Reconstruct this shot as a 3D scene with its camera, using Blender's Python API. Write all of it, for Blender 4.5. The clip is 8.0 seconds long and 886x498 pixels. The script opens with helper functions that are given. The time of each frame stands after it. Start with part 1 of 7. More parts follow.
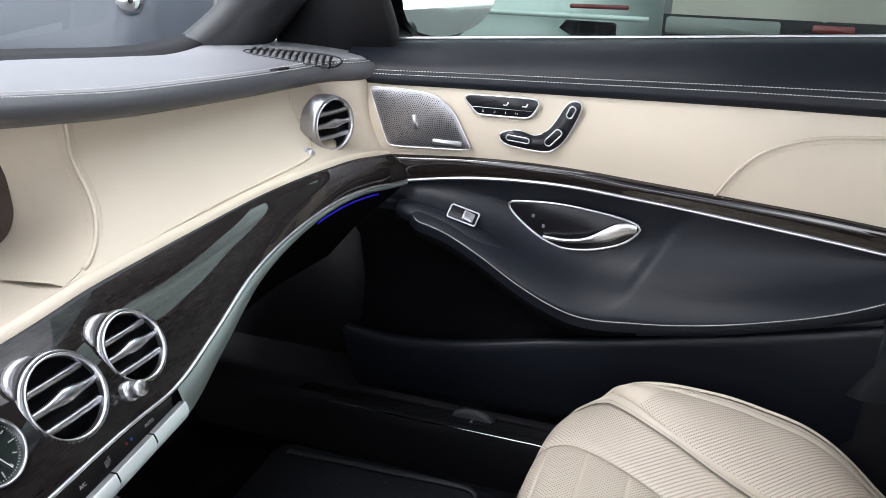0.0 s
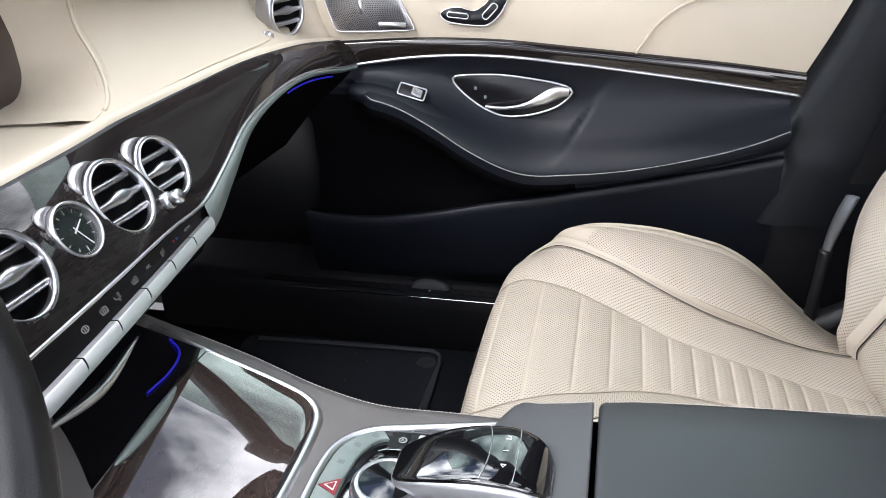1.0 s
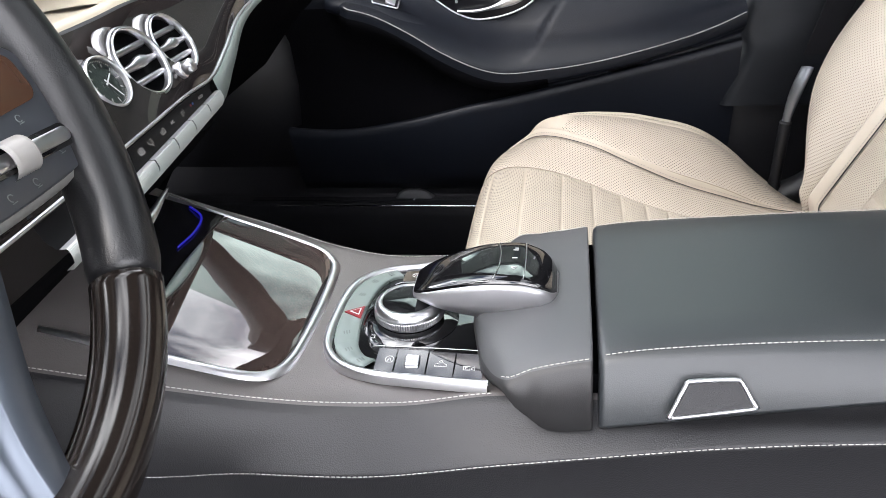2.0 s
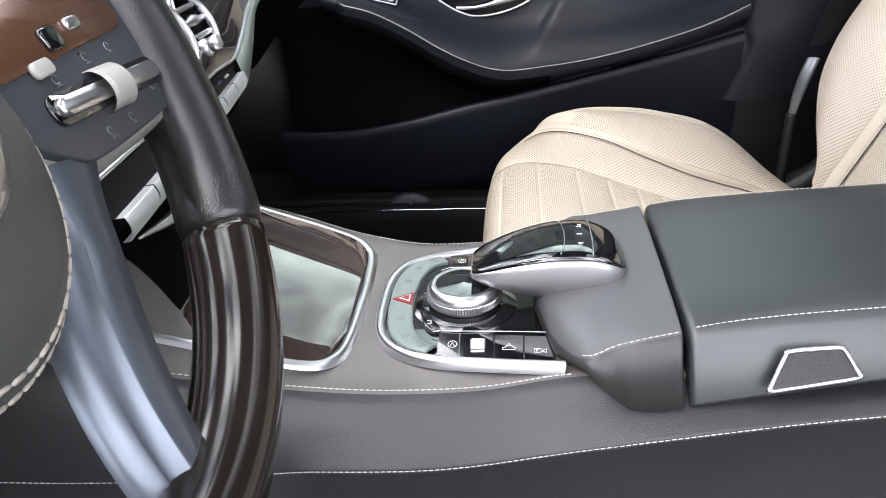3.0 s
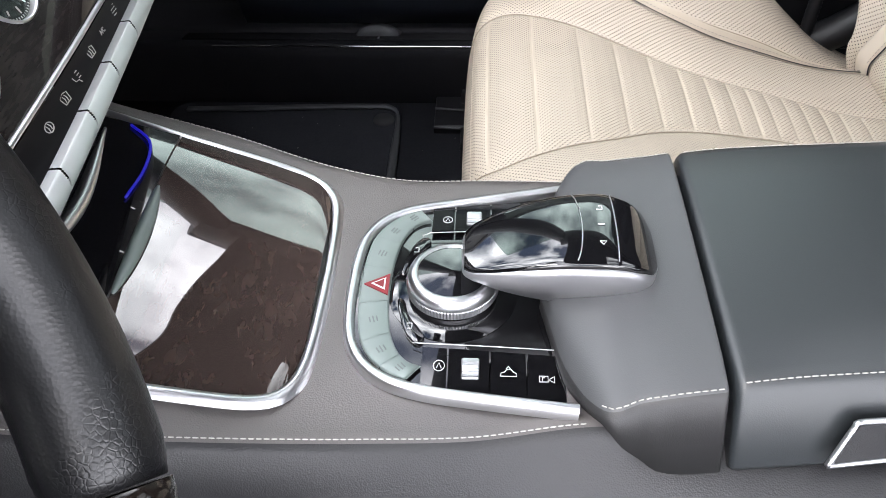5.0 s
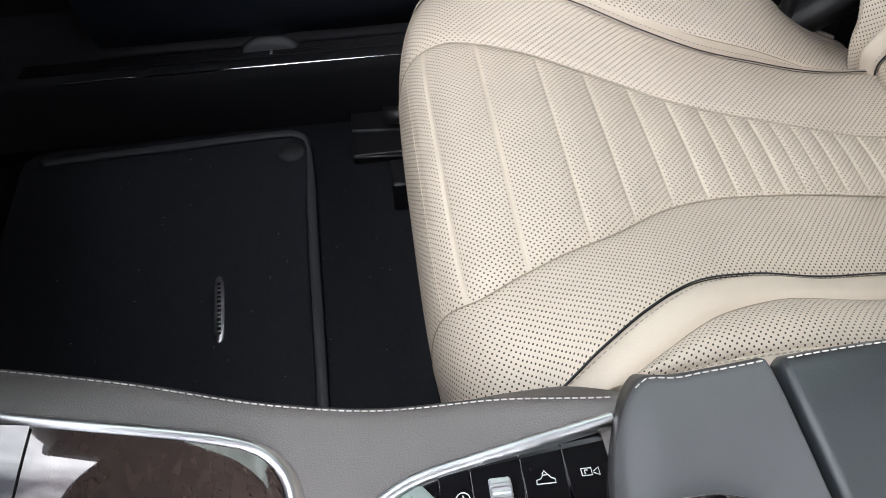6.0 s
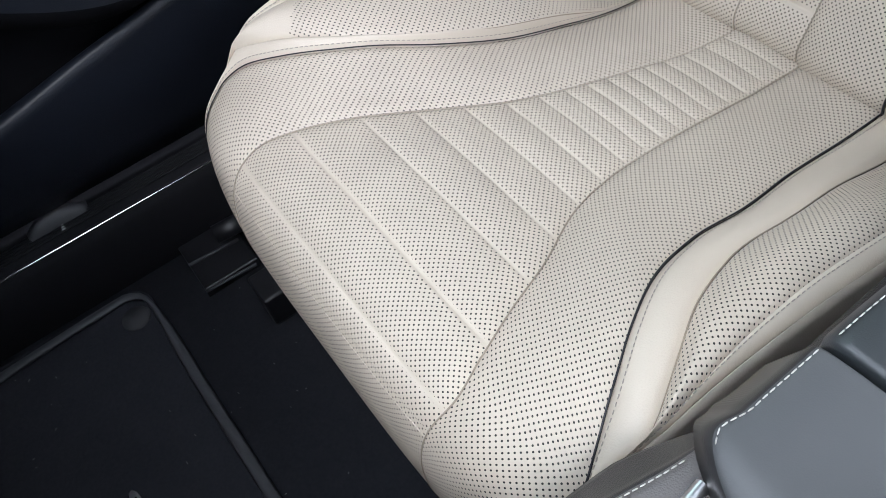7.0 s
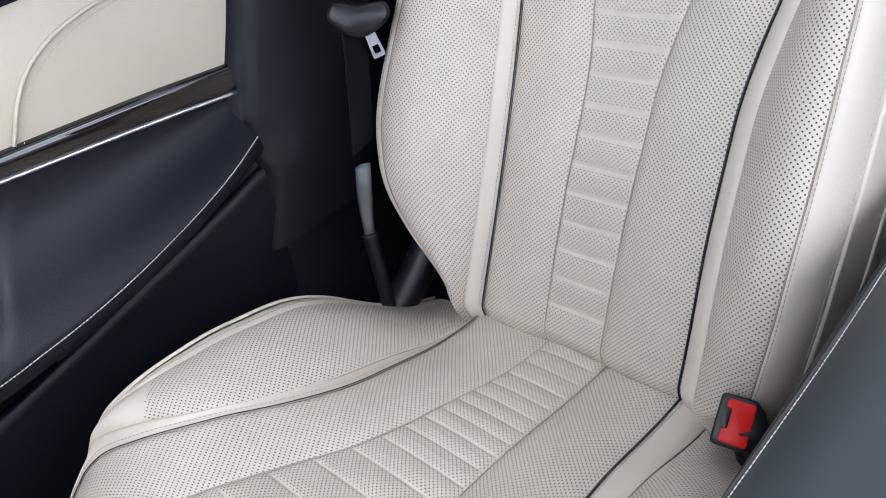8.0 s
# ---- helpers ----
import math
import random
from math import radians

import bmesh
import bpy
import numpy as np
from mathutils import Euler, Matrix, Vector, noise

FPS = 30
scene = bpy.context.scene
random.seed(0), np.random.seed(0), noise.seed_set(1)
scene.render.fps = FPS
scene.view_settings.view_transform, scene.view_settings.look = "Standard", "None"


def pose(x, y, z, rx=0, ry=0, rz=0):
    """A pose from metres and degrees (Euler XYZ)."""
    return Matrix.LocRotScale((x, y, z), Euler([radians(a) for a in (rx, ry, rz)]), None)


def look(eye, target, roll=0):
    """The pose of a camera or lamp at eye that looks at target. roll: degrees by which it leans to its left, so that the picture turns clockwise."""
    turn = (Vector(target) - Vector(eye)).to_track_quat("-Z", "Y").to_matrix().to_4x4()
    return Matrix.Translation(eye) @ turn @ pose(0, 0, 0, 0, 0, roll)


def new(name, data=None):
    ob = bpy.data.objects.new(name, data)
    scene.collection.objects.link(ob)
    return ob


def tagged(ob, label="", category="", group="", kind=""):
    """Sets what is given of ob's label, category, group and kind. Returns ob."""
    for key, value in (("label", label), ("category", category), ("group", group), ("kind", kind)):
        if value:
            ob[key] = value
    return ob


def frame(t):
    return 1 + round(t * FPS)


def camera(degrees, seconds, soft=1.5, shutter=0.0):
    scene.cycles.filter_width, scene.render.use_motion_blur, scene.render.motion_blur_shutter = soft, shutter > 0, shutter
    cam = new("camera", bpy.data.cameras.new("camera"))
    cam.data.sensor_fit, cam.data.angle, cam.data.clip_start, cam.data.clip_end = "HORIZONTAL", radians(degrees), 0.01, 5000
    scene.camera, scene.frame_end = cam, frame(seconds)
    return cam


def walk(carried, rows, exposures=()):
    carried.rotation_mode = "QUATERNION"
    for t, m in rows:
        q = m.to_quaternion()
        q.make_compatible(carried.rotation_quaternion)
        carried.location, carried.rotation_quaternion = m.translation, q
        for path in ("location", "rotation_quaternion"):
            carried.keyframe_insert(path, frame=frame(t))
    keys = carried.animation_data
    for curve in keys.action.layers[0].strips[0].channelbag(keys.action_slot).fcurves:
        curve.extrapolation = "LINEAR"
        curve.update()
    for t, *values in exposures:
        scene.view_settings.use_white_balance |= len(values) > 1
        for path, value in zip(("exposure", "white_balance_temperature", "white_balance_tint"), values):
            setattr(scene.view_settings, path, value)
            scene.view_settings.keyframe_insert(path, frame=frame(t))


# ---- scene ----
cam = camera(56.5, 8.0, soft=0.8)
PATH = [
    (0, (0.21, -0.29, 0.822), (-0.387, 1.455, 0.048), 0.8),
    (0.5, (0.218, -0.349, 0.816), (-0.221, 1.433, 0.022), 0.8),
    (1, (0.188, -0.454, 0.752), (-0.191, 1.306, -0.12), -1.1),
    (1.5, (0.184, -0.539, 0.71), (-0.162, 1.195, -0.226), -2.7),
    (1.7, (0.184, -0.557, 0.696), (-0.144, 1.174, -0.25), -3.3),
    (2.8, (0.098, -0.563, 0.668), (-0.102, 1.198, -0.257), -4.1),
    (3, (0.088, -0.55, 0.642), (-0.095, 1.227, -0.258), -3.6),
    (3.5, (0.053, -0.515, 0.613), (-0.073, 1.261, -0.299), -1.9),
    (4, (0.051, -0.509, 0.639), (-0.076, 1.194, -0.403), -1.5),
    (4.2, (0.054, -0.485, 0.647), (-0.083, 1.163, -0.478), -1.9),
    (5.3, (0.065, -0.29, 0.704), (0.009, 1.098, -0.735), -1.2),
    (5.5, (0.055, -0.232, 0.705), (0.04, 1.121, -0.768), -1.0),
    (6, (0.018, -0.09, 0.687), (0.15, 1.183, -0.851), -1.5),
    (6.5, (-0.011, -0.002, 0.663), (0.307, 1.18, -0.919), -6.3),
    (7, (-0.009, 0.014, 0.677), (0.503, 1.159, -0.881), -14.2),
    (7.4, (0.01, -0.009, 0.686), (0.751, 1.217, -0.71), -15.9),
    (7.5, (0.012, -0.013, 0.704), (0.815, 1.203, -0.666), -14.9),
    (7.6, (0.016, -0.02, 0.720), (0.881, 1.204, -0.606), -15.1),
    (8, (0.04, -0.051, 0.747), (1.071, 1.262, -0.356), -14.5),
]
EXPOSURES = [(0, 0.10, 6250, 13), (0.5, 0.30, 6250, 13), (1.0, 0.32, 6300, 14), (1.7, 0.38, 6500, 14), (3.0, 0.56, 6450, 14), (4.2, 0.52, 6450, 14), (5.3, 0.38, 6400, 14), (6.0, 0.24, 6350, 13), (6.9, 0.18, 5900, 12), (8.0, 0.12, 5750, 11.5)]
walk(cam, [(t, look(eye, target, roll)) for t, eye, target, roll in PATH], EXPOSURES)

# ---- world, light ----
world = bpy.data.worlds.new("overcast_sky")
scene.world = world
world.use_nodes = True
wn, wl = world.node_tree.nodes, world.node_tree.links
sky = wn.new("ShaderNodeTexSky")
sky.sky_type, sky.sun_disc = "NISHITA", False
sky.sun_elevation, sky.sun_rotation = radians(52), radians(35)
clouds = wn.new("ShaderNodeTexNoise")
clouds.inputs["Scale"].default_value, clouds.inputs["Detail"].default_value = 5.5, 8
cramp = wn.new("ShaderNodeValToRGB")
cramp.color_ramp.elements[0].position, cramp.color_ramp.elements[0].color = 0.38, (0, 0, 0, 1)
cramp.color_ramp.elements[1].position, cramp.color_ramp.elements[1].color = 0.66, (1, 1, 1, 1)
wmix = wn.new("ShaderNodeMixRGB")
wmix.inputs["Color2"].default_value = (62, 62.5, 63.5, 1)
wl.new(clouds.outputs["Fac"], cramp.inputs["Fac"])
wl.new(cramp.outputs["Color"], wmix.inputs["Fac"])
wl.new(sky.outputs["Color"], wmix.inputs["Color1"])
wl.new(wmix.outputs["Color"], wn["Background"].inputs["Color"])
wn["Background"].inputs["Strength"].default_value = 0.15
sun = new("sun", bpy.data.lights.new("sun", "SUN"))
sun.data.energy, sun.data.angle, sun.data.color = 1.2, radians(14), (1.0, 0.96, 0.9)
sun.matrix_world = look((-1.5, -2.2, 4), (0.3, 0.3, 0.2))


# ---- materials ----
def mat(name, color, rough=0.5, metal=0.0, color2=None, scale=40.0, bump=0.0, bump_scale=None, coat=0.0, spec=0.5, rough_var=0.06, stretch=None, ior=1.75):
    m = bpy.data.materials.new(name)
    m.use_nodes = True
    n, l = m.node_tree.nodes, m.node_tree.links
    b = n["Principled BSDF"]
    b.inputs["Metallic"].default_value, b.inputs["Roughness"].default_value = metal, rough
    b.inputs["Coat Weight"].default_value, b.inputs["Coat Roughness"].default_value = coat, 0.015
    b.inputs["Coat IOR"].default_value = ior
    b.inputs["Specular IOR Level"].default_value = spec
    tc = n.new("ShaderNodeTexCoord")
    mp = n.new("ShaderNodeMapping")
    l.new(tc.outputs["Object"], mp.inputs["Vector"])
    if stretch:
        mp.inputs["Scale"].default_value = stretch
    no = n.new("ShaderNodeTexNoise")
    no.inputs["Scale"].default_value, no.inputs["Detail"].default_value = scale, 5
    l.new(mp.outputs["Vector"], no.inputs["Vector"])
    mix = n.new("ShaderNodeMixRGB")
    mix.inputs["Color1"].default_value = (*color, 1)
    mix.inputs["Color2"].default_value = (*(color2 or [c * 0.82 for c in color]), 1)
    big = n.new("ShaderNodeTexNoise")
    big.inputs["Scale"].default_value, big.inputs["Detail"].default_value = scale * 0.16, 3
    l.new(mp.outputs["Vector"], big.inputs["Vector"])
    add = n.new("ShaderNodeMath")
    add.operation = "MULTIPLY_ADD"
    add.inputs[1].default_value, add.inputs[2].default_value = 0.9, -0.2
    l.new(no.outputs["Fac"], add.inputs[0])
    add2 = n.new("ShaderNodeMath")
    add2.operation, add2.use_clamp = "MULTIPLY_ADD", True
    add2.inputs[1].default_value = 0.5
    l.new(big.outputs["Fac"], add2.inputs[0])
    l.new(add.outputs[0], add2.inputs[2])
    l.new(add2.outputs[0], mix.inputs["Fac"])
    l.new(mix.outputs["Color"], b.inputs["Base Color"])
    rv = n.new("ShaderNodeMath")
    rv.operation, rv.use_clamp = "MULTIPLY_ADD", True
    rv.inputs[1].default_value, rv.inputs[2].default_value = rough_var * 2, rough - rough_var
    l.new(big.outputs["Fac"], rv.inputs[0])
    l.new(rv.outputs[0], b.inputs["Roughness"])
    if bump:
        vo = n.new("ShaderNodeTexVoronoi")
        vo.inputs["Scale"].default_value = bump_scale or scale * 20
        l.new(tc.outputs["Object"], vo.inputs["Vector"])
        bp = n.new("ShaderNodeBump")
        bp.inputs["Strength"].default_value, bp.inputs["Distance"].default_value = bump, 0.0004
        l.new(vo.outputs["Distance"], bp.inputs["Height"])
        l.new(bp.outputs["Normal"], b.inputs["Normal"])
    return m


def perforated(name, color, pitch=0.0056, hole=0.142):
    """Leather with a staggered lattice of small punched holes, laid out in metres on the UV map."""
    m = mat(name, color, 0.46, 0, None, 30, 0.25, 900)
    n, l = m.node_tree.nodes, m.node_tree.links
    b = n["Principled BSDF"]
    uv = n.new("ShaderNodeUVMap")
    fac = []
    for off in (0.0, 0.5):
        mp = n.new("ShaderNodeMapping")
        mp.inputs["Scale"].default_value = (1 / pitch, 1 / pitch, 0)
        mp.inputs["Location"].default_value = (off, off, 0)
        l.new(uv.outputs["UV"], mp.inputs["Vector"])
        fr = n.new("ShaderNodeVectorMath")
        fr.operation = "FRACTION"
        l.new(mp.outputs["Vector"], fr.inputs[0])
        di = n.new("ShaderNodeVectorMath")
        di.operation = "DISTANCE"
        di.inputs[1].default_value = (0.5, 0.5, 0)
        l.new(fr.outputs["Vector"], di.inputs[0])
        fac.append(di.outputs["Value"])
    mn = n.new("ShaderNodeMath")
    mn.operation = "MINIMUM"
    l.new(fac[0], mn.inputs[0])
    l.new(fac[1], mn.inputs[1])
    weld = n.new("ShaderNodeAttribute")
    weld.attribute_name = "welded"
    lift = n.new("ShaderNodeMath")
    l.new(mn.outputs[0], lift.inputs[0])
    l.new(weld.outputs["Fac"], lift.inputs[1])
    mr = n.new("ShaderNodeMapRange")
    mr.inputs["From Min"].default_value, mr.inputs["From Max"].default_value = hole * 0.85, hole * 1.15
    l.new(lift.outputs[0], mr.inputs["Value"])
    old = b.inputs["Base Color"].links[0].from_socket
    mix = n.new("ShaderNodeMixRGB")
    mix.inputs["Color1"].default_value = (0.014, 0.012, 0.010, 1)
    l.new(mr.outputs["Result"], mix.inputs["Fac"])
    l.new(old, mix.inputs["Color2"])
    l.new(mix.outputs["Color"], b.inputs["Base Color"])
    bp = n.new("ShaderNodeBump")
    bp.inputs["Strength"].default_value, bp.inputs["Distance"].default_value = 0.5, 0.0008
    l.new(mr.outputs["Result"], bp.inputs["Height"])
    l.new(b.inputs["Normal"].links[0].from_socket, bp.inputs["Normal"])
    l.new(bp.outputs["Normal"], b.inputs["Normal"])
    return m


def wood(name, dark, light, scale, stretch, coat=1.0, rough=0.35, ior=1.5, pores=0.6):
    """Lacquered veneer: soft figure with fine dark pores drawn out along the grain."""
    m = mat(name, dark, rough, 0, light, scale, 0, None, coat, 0.0, 0.05, stretch, ior)
    n, l = m.node_tree.nodes, m.node_tree.links
    wv = n.new("ShaderNodeTexNoise")
    wv.inputs["Scale"].default_value, wv.inputs["Distortion"].default_value, wv.inputs["Detail"].default_value = scale * 5, 0.6, 6
    l.new(n["Mapping"].outputs["Vector"], wv.inputs["Vector"])
    pore = n.new("ShaderNodeMapRange")
    pore.inputs["From Min"].default_value, pore.inputs["From Max"].default_value, pore.inputs["To Min"].default_value = 0.38, 0.62, 0.35
    l.new(wv.outputs["Fac"], pore.inputs["Value"])
    old = n["Principled BSDF"].inputs["Base Color"].links[0].from_socket
    mix = n.new("ShaderNodeMixRGB")
    mix.blend_type = "MULTIPLY"
    mix.inputs["Fac"].default_value = pores
    l.new(old, mix.inputs["Color1"])
    l.new(pore.outputs["Result"], mix.inputs["Color2"])
    l.new(mix.outputs["Color"], n["Principled BSDF"].inputs["Base Color"])
    return m


def glass(name, tint=(0.95, 0.98, 0.97)):
    m = bpy.data.materials.new(name)
    m.use_nodes = True
    n, l = m.node_tree.nodes, m.node_tree.links
    n.remove(n["Principled BSDF"])
    tr, gl, mx, fr = n.new("ShaderNodeBsdfTransparent"), n.new("ShaderNodeBsdfGlossy"), n.new("ShaderNodeMixShader"), n.new("ShaderNodeFresnel")
    tr.inputs["Color"].default_value = (*tint, 1)
    gl.inputs["Roughness"].default_value = 0.01
    fr.inputs["IOR"].default_value = 1.35
    l.new(fr.outputs[0], mx.inputs[0])
    l.new(tr.outputs[0], mx.inputs[1])
    l.new(gl.outputs[0], mx.inputs[2])
    l.new(mx.outputs[0], n["Material Output"].inputs["Surface"])
    return m


def emitter(name, color, power):
    m = bpy.data.materials.new(name)
    m.use_nodes = True
    b = m.node_tree.nodes["Principled BSDF"]
    b.inputs["Base Color"].default_value = (0.01, 0.01, 0.015, 1)
    b.inputs["Emission Color"].default_value = (*color, 1)
    b.inputs["Emission Strength"].default_value = power
    return m


BEIGE = mat("beige_leather", (0.575, 0.503, 0.400), 0.45, 0, (0.53, 0.458, 0.362), 14, 0.35, 1100)
SEAT = mat("cream_seat_leather", (0.625, 0.548, 0.452), 0.42, 0, (0.58, 0.506, 0.416), 16, 0.3, 900)
PERF = perforated("cream_perforated_leather", (0.640, 0.558, 0.456), 0.0049, 0.142)
PERFSOFT = perforated("cream_bolster_leather", (0.635, 0.552, 0.453), 0.0052, 0.138)
BLACK = mat("black_leather", (0.0082, 0.0102, 0.0158), 0.42, 0, (0.006, 0.0072, 0.0105), 20, 0.3, 900, 0, 0.25)
# lighter copy of the armrest leather, sky light on its far flank painted in
ARMLIT = mat("armrest_leather_lit", (0.060, 0.060, 0.062), 0.40, 0, (0.036, 0.038, 0.041), 20, 0.12, 1300, 0, 0.6)
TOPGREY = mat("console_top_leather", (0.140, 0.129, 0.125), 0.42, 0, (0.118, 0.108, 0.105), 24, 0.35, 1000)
# console leather again, darkened to carry the shade on the sides
SIDESHADE = mat("console_leather_shaded", (0.026, 0.026, 0.028), 0.40, 0, (0.020, 0.020, 0.022), 20, 0.35, 1000)
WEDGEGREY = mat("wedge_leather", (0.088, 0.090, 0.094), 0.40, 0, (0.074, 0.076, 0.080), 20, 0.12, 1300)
# darker copy of the wedge leather, shade of the flanks put into the colour
FLANKSHADE = mat("wedge_leather_shaded", (0.034, 0.033, 0.034), 0.42, 0, (0.028, 0.028, 0.029), 20, 0.12, 1300)
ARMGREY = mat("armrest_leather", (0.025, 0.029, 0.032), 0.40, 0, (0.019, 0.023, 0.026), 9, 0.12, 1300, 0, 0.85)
HUBGREY = mat("airbag_leather", (0.062, 0.066, 0.064), 0.42, 0, (0.052, 0.055, 0.054), 20, 0.15, 1400)
SPOKE = mat("spoke_satin", (0.40, 0.40, 0.375), 0.38, 0.5, (0.36, 0.36, 0.34), 30)
PILLAR = mat("pillar_trim", (0.0080, 0.0095, 0.0125), 0.5, 0, None, 60, 0.2, 1200, 0, 0.24)
# dashboard leather made paler, the sky's sheen is in the base colour
DASHTOP = mat("dashboard_leather_lit", (0.215, 0.216, 0.230), 0.36, 0, (0.185, 0.186, 0.199), 20, 0.35, 1000, 0, 0.8)
PLASTIC = mat("black_plastic", (0.007, 0.007, 0.009), 0.45, 0, None, 60, 0.2, 1500)
GLOSS = mat("gloss_black", (0.006, 0.006, 0.007), 0.10, 0, None, 30, 0, None, 1.0, 0.2, 0.02)
CARPET = mat("black_carpet", (0.023, 0.024, 0.029), 0.95, 0, (0.040, 0.041, 0.049), 300, 1.0, 2500, 0, 0.1)
SILLMAT = mat("sill_plastic", (0.010, 0.010, 0.012), 0.75, 0, None, 80, 0.3, 900, 0, 0.15)
RUBBER = mat("dark_rubber", (0.052, 0.053, 0.058), 0.55, 0, None, 80, 0.3, 900)
CHROME = mat("satin_chrome", (0.72, 0.72, 0.74), 0.30, 1.0, (0.70, 0.70, 0.72), 60)
BRIGHT = mat("polished_chrome", (0.85, 0.85, 0.86), 0.10, 1.0, None, 60)
ALU = mat("brushed_aluminium", (0.135, 0.155, 0.185), 0.34, 0.7, (0.115, 0.132, 0.16), 30)
SILVER = mat("silver_button_paint", (0.215, 0.255, 0.243), 0.36, 0.1, (0.195, 0.235, 0.222), 40)
WOOD = wood("dark_gloss_wood", (0.0055, 0.0048, 0.0050), (0.032, 0.0265, 0.0250), 40, (3, 0.3, 3), 0.6, ior=1.5)
WOODDOOR = wood("door_gloss_wood", (0.008, 0.0065, 0.0062), (0.026, 0.020, 0.018), 40, (0.3, 2, 3), ior=1.6)
WOODLID = wood("lid_wood", (0.031, 0.0225, 0.0205), (0.068, 0.048, 0.042), 45, (1, 0.45, 1), ior=1.9, pores=0.3)
VENTCHROME = mat("vent_chrome", (0.44, 0.44, 0.46), 0.32, 1.0, (0.42, 0.42, 0.44), 60)
# grey of the collar's mirror image, built as crescents on the wood
CRESCENT = mat("reflection_crescent", (0.40, 0.39, 0.40), 0.30, 0.7, (0.27, 0.26, 0.27), 160)
KEYBLACK = mat("satin_black_key", (0.008, 0.008, 0.010), 0.30, 0, None, 60, 0, None, 0, 0.35)
# same dashboard leather, darkened as the shaded lip
LIPSHADE = mat("dashboard_leather_shaded", (0.070, 0.071, 0.078), 0.42, 0, (0.058, 0.059, 0.065), 20, 0.35, 1000)
TONGUE = mat("tongue_steel", (0.34, 0.34, 0.36), 0.35, 0.9)
# near-black that paints deep shade in the footwell, pocket and gaps
SHADEBLACK = mat("deep_shade_black", (0.004, 0.004, 0.005), 0.95, 0, None, 200, 0.3, 2000, 0, 0.03)
STRIPBLACK = mat("strip_black", (0.006, 0.006, 0.007), 0.45, 0, None, 60, 0, None, 0, 0.12)
TOUCHSILVER = mat("touchpad_silver", (0.52, 0.52, 0.54), 0.40, 0.9, (0.48, 0.48, 0.50), 60)
RIBBED = mat("ribbed_silver", (0.56, 0.565, 0.565), 0.36, 0.8, (0.62, 0.625, 0.625), 50)
WOODRIM = wood("wheel_rim_wood", (0.0075, 0.0058, 0.0052), (0.021, 0.0155, 0.0128), 45, (1.2, 0.8, 0.5), 0.9, ior=1.5, pores=0.25)
WOODRIM.node_tree.nodes["Principled BSDF"].inputs["Coat Roughness"].default_value = 0.14
THREAD = mat("white_thread", (0.56, 0.54, 0.51), 0.7, 0, None, 200)
CREAMTHREAD = mat("cream_thread", (0.60, 0.52, 0.40), 0.7, 0, None, 200)
SEAMLINE = mat("seam_thread", (0.36, 0.305, 0.235), 0.8, 0, None, 300)
PIPING = mat("dark_piping", (0.012, 0.012, 0.016), 0.4, 0, None, 80)
RED = mat("red_plastic", (0.60, 0.009, 0.008), 0.45, 0, None, 60, 0, None, 0, 0.3)
LAMPRED = mat("lamp_red", (0.13, 0.012, 0.012), 0.35, 0, None, 60)
DARKRED = mat("hazard_red", (0.24, 0.012, 0.018), 0.3, 0, None, 60)
WHITE = mat("white_print", (0.75, 0.75, 0.75), 0.5, 0, None, 60)
BELT = mat("black_webbing", (0.010, 0.010, 0.012), 0.9, 0, None, 150, 0.8, 1600, 0, 0.1)
GLASS = glass("windscreen_glass")
ROOFGLASS = glass("roof_glass", (0.36, 0.38, 0.375))
SIDEGLASS = glass("green_tinted_glass", (0.34, 0.42, 0.385))
DISPLAY = mat("brown_display_glass", (0.030, 0.016, 0.016), 0.08, 0, None, 20, 0, None, 0.5)
DIMBLUE = emitter("dim_ambient_blue", (0.02, 0.013, 1.0), 0.28)
GRILLE = mat("perforated_steel", (0.42, 0.41, 0.42), 0.35, 0.9, (0.30, 0.29, 0.30), 50)


# ---- building helpers ----
def thing(name, label, category, kind="", group=""):
    return tagged(new(name), label, category, group, kind)


def finish(name, bm, material, parent, label="", smooth=True, kind="", bevel=0.0):
    me = bpy.data.meshes.new(name)
    bm.normal_update()
    bm.to_mesh(me)
    bm.free()
    for m in material if isinstance(material, (list, tuple)) else [material]:
        me.materials.append(m)
    if smooth:
        for p in me.polygons:
            p.use_smooth = True
    ob = new(name, me)
    ob.parent = parent
    if label:
        ob["label"] = label
    if kind:
        ob["kind"] = kind
    if bevel:
        mod = ob.modifiers.new("bevel", "BEVEL")
        mod.width, mod.segments, mod.limit_method, mod.angle_limit = bevel, 3, "ANGLE", radians(40)
    return ob


part = finish


def solo(bm, name, material, label, category, kind="", smooth=True, group="", bevel=0.0):
    ob = finish(name, bm, material, None, "", smooth, "", bevel)
    return tagged(ob, label, category, group, kind)


def lerp(a, b, t):
    return a + (b - a) * t


def table(xs, ys):
    """A smooth curve through the given values (Catmull-Rom on uneven steps)."""
    xs, ys = np.array(xs, float), np.array(ys, float)
    m = np.gradient(ys, xs)

    def f(x):
        x = min(max(x, xs[0]), xs[-1])
        i = min(max(int(np.searchsorted(xs, x)) - 1, 0), len(xs) - 2)
        h = xs[i + 1] - xs[i]
        t = (x - xs[i]) / h
        return ((2 * t**3 - 3 * t**2 + 1) * ys[i] + (t**3 - 2 * t**2 + t) * h * m[i] + (3 * t**2 - 2 * t**3) * ys[i + 1] + (t**3 - t**2) * h * m[i + 1])

    return f


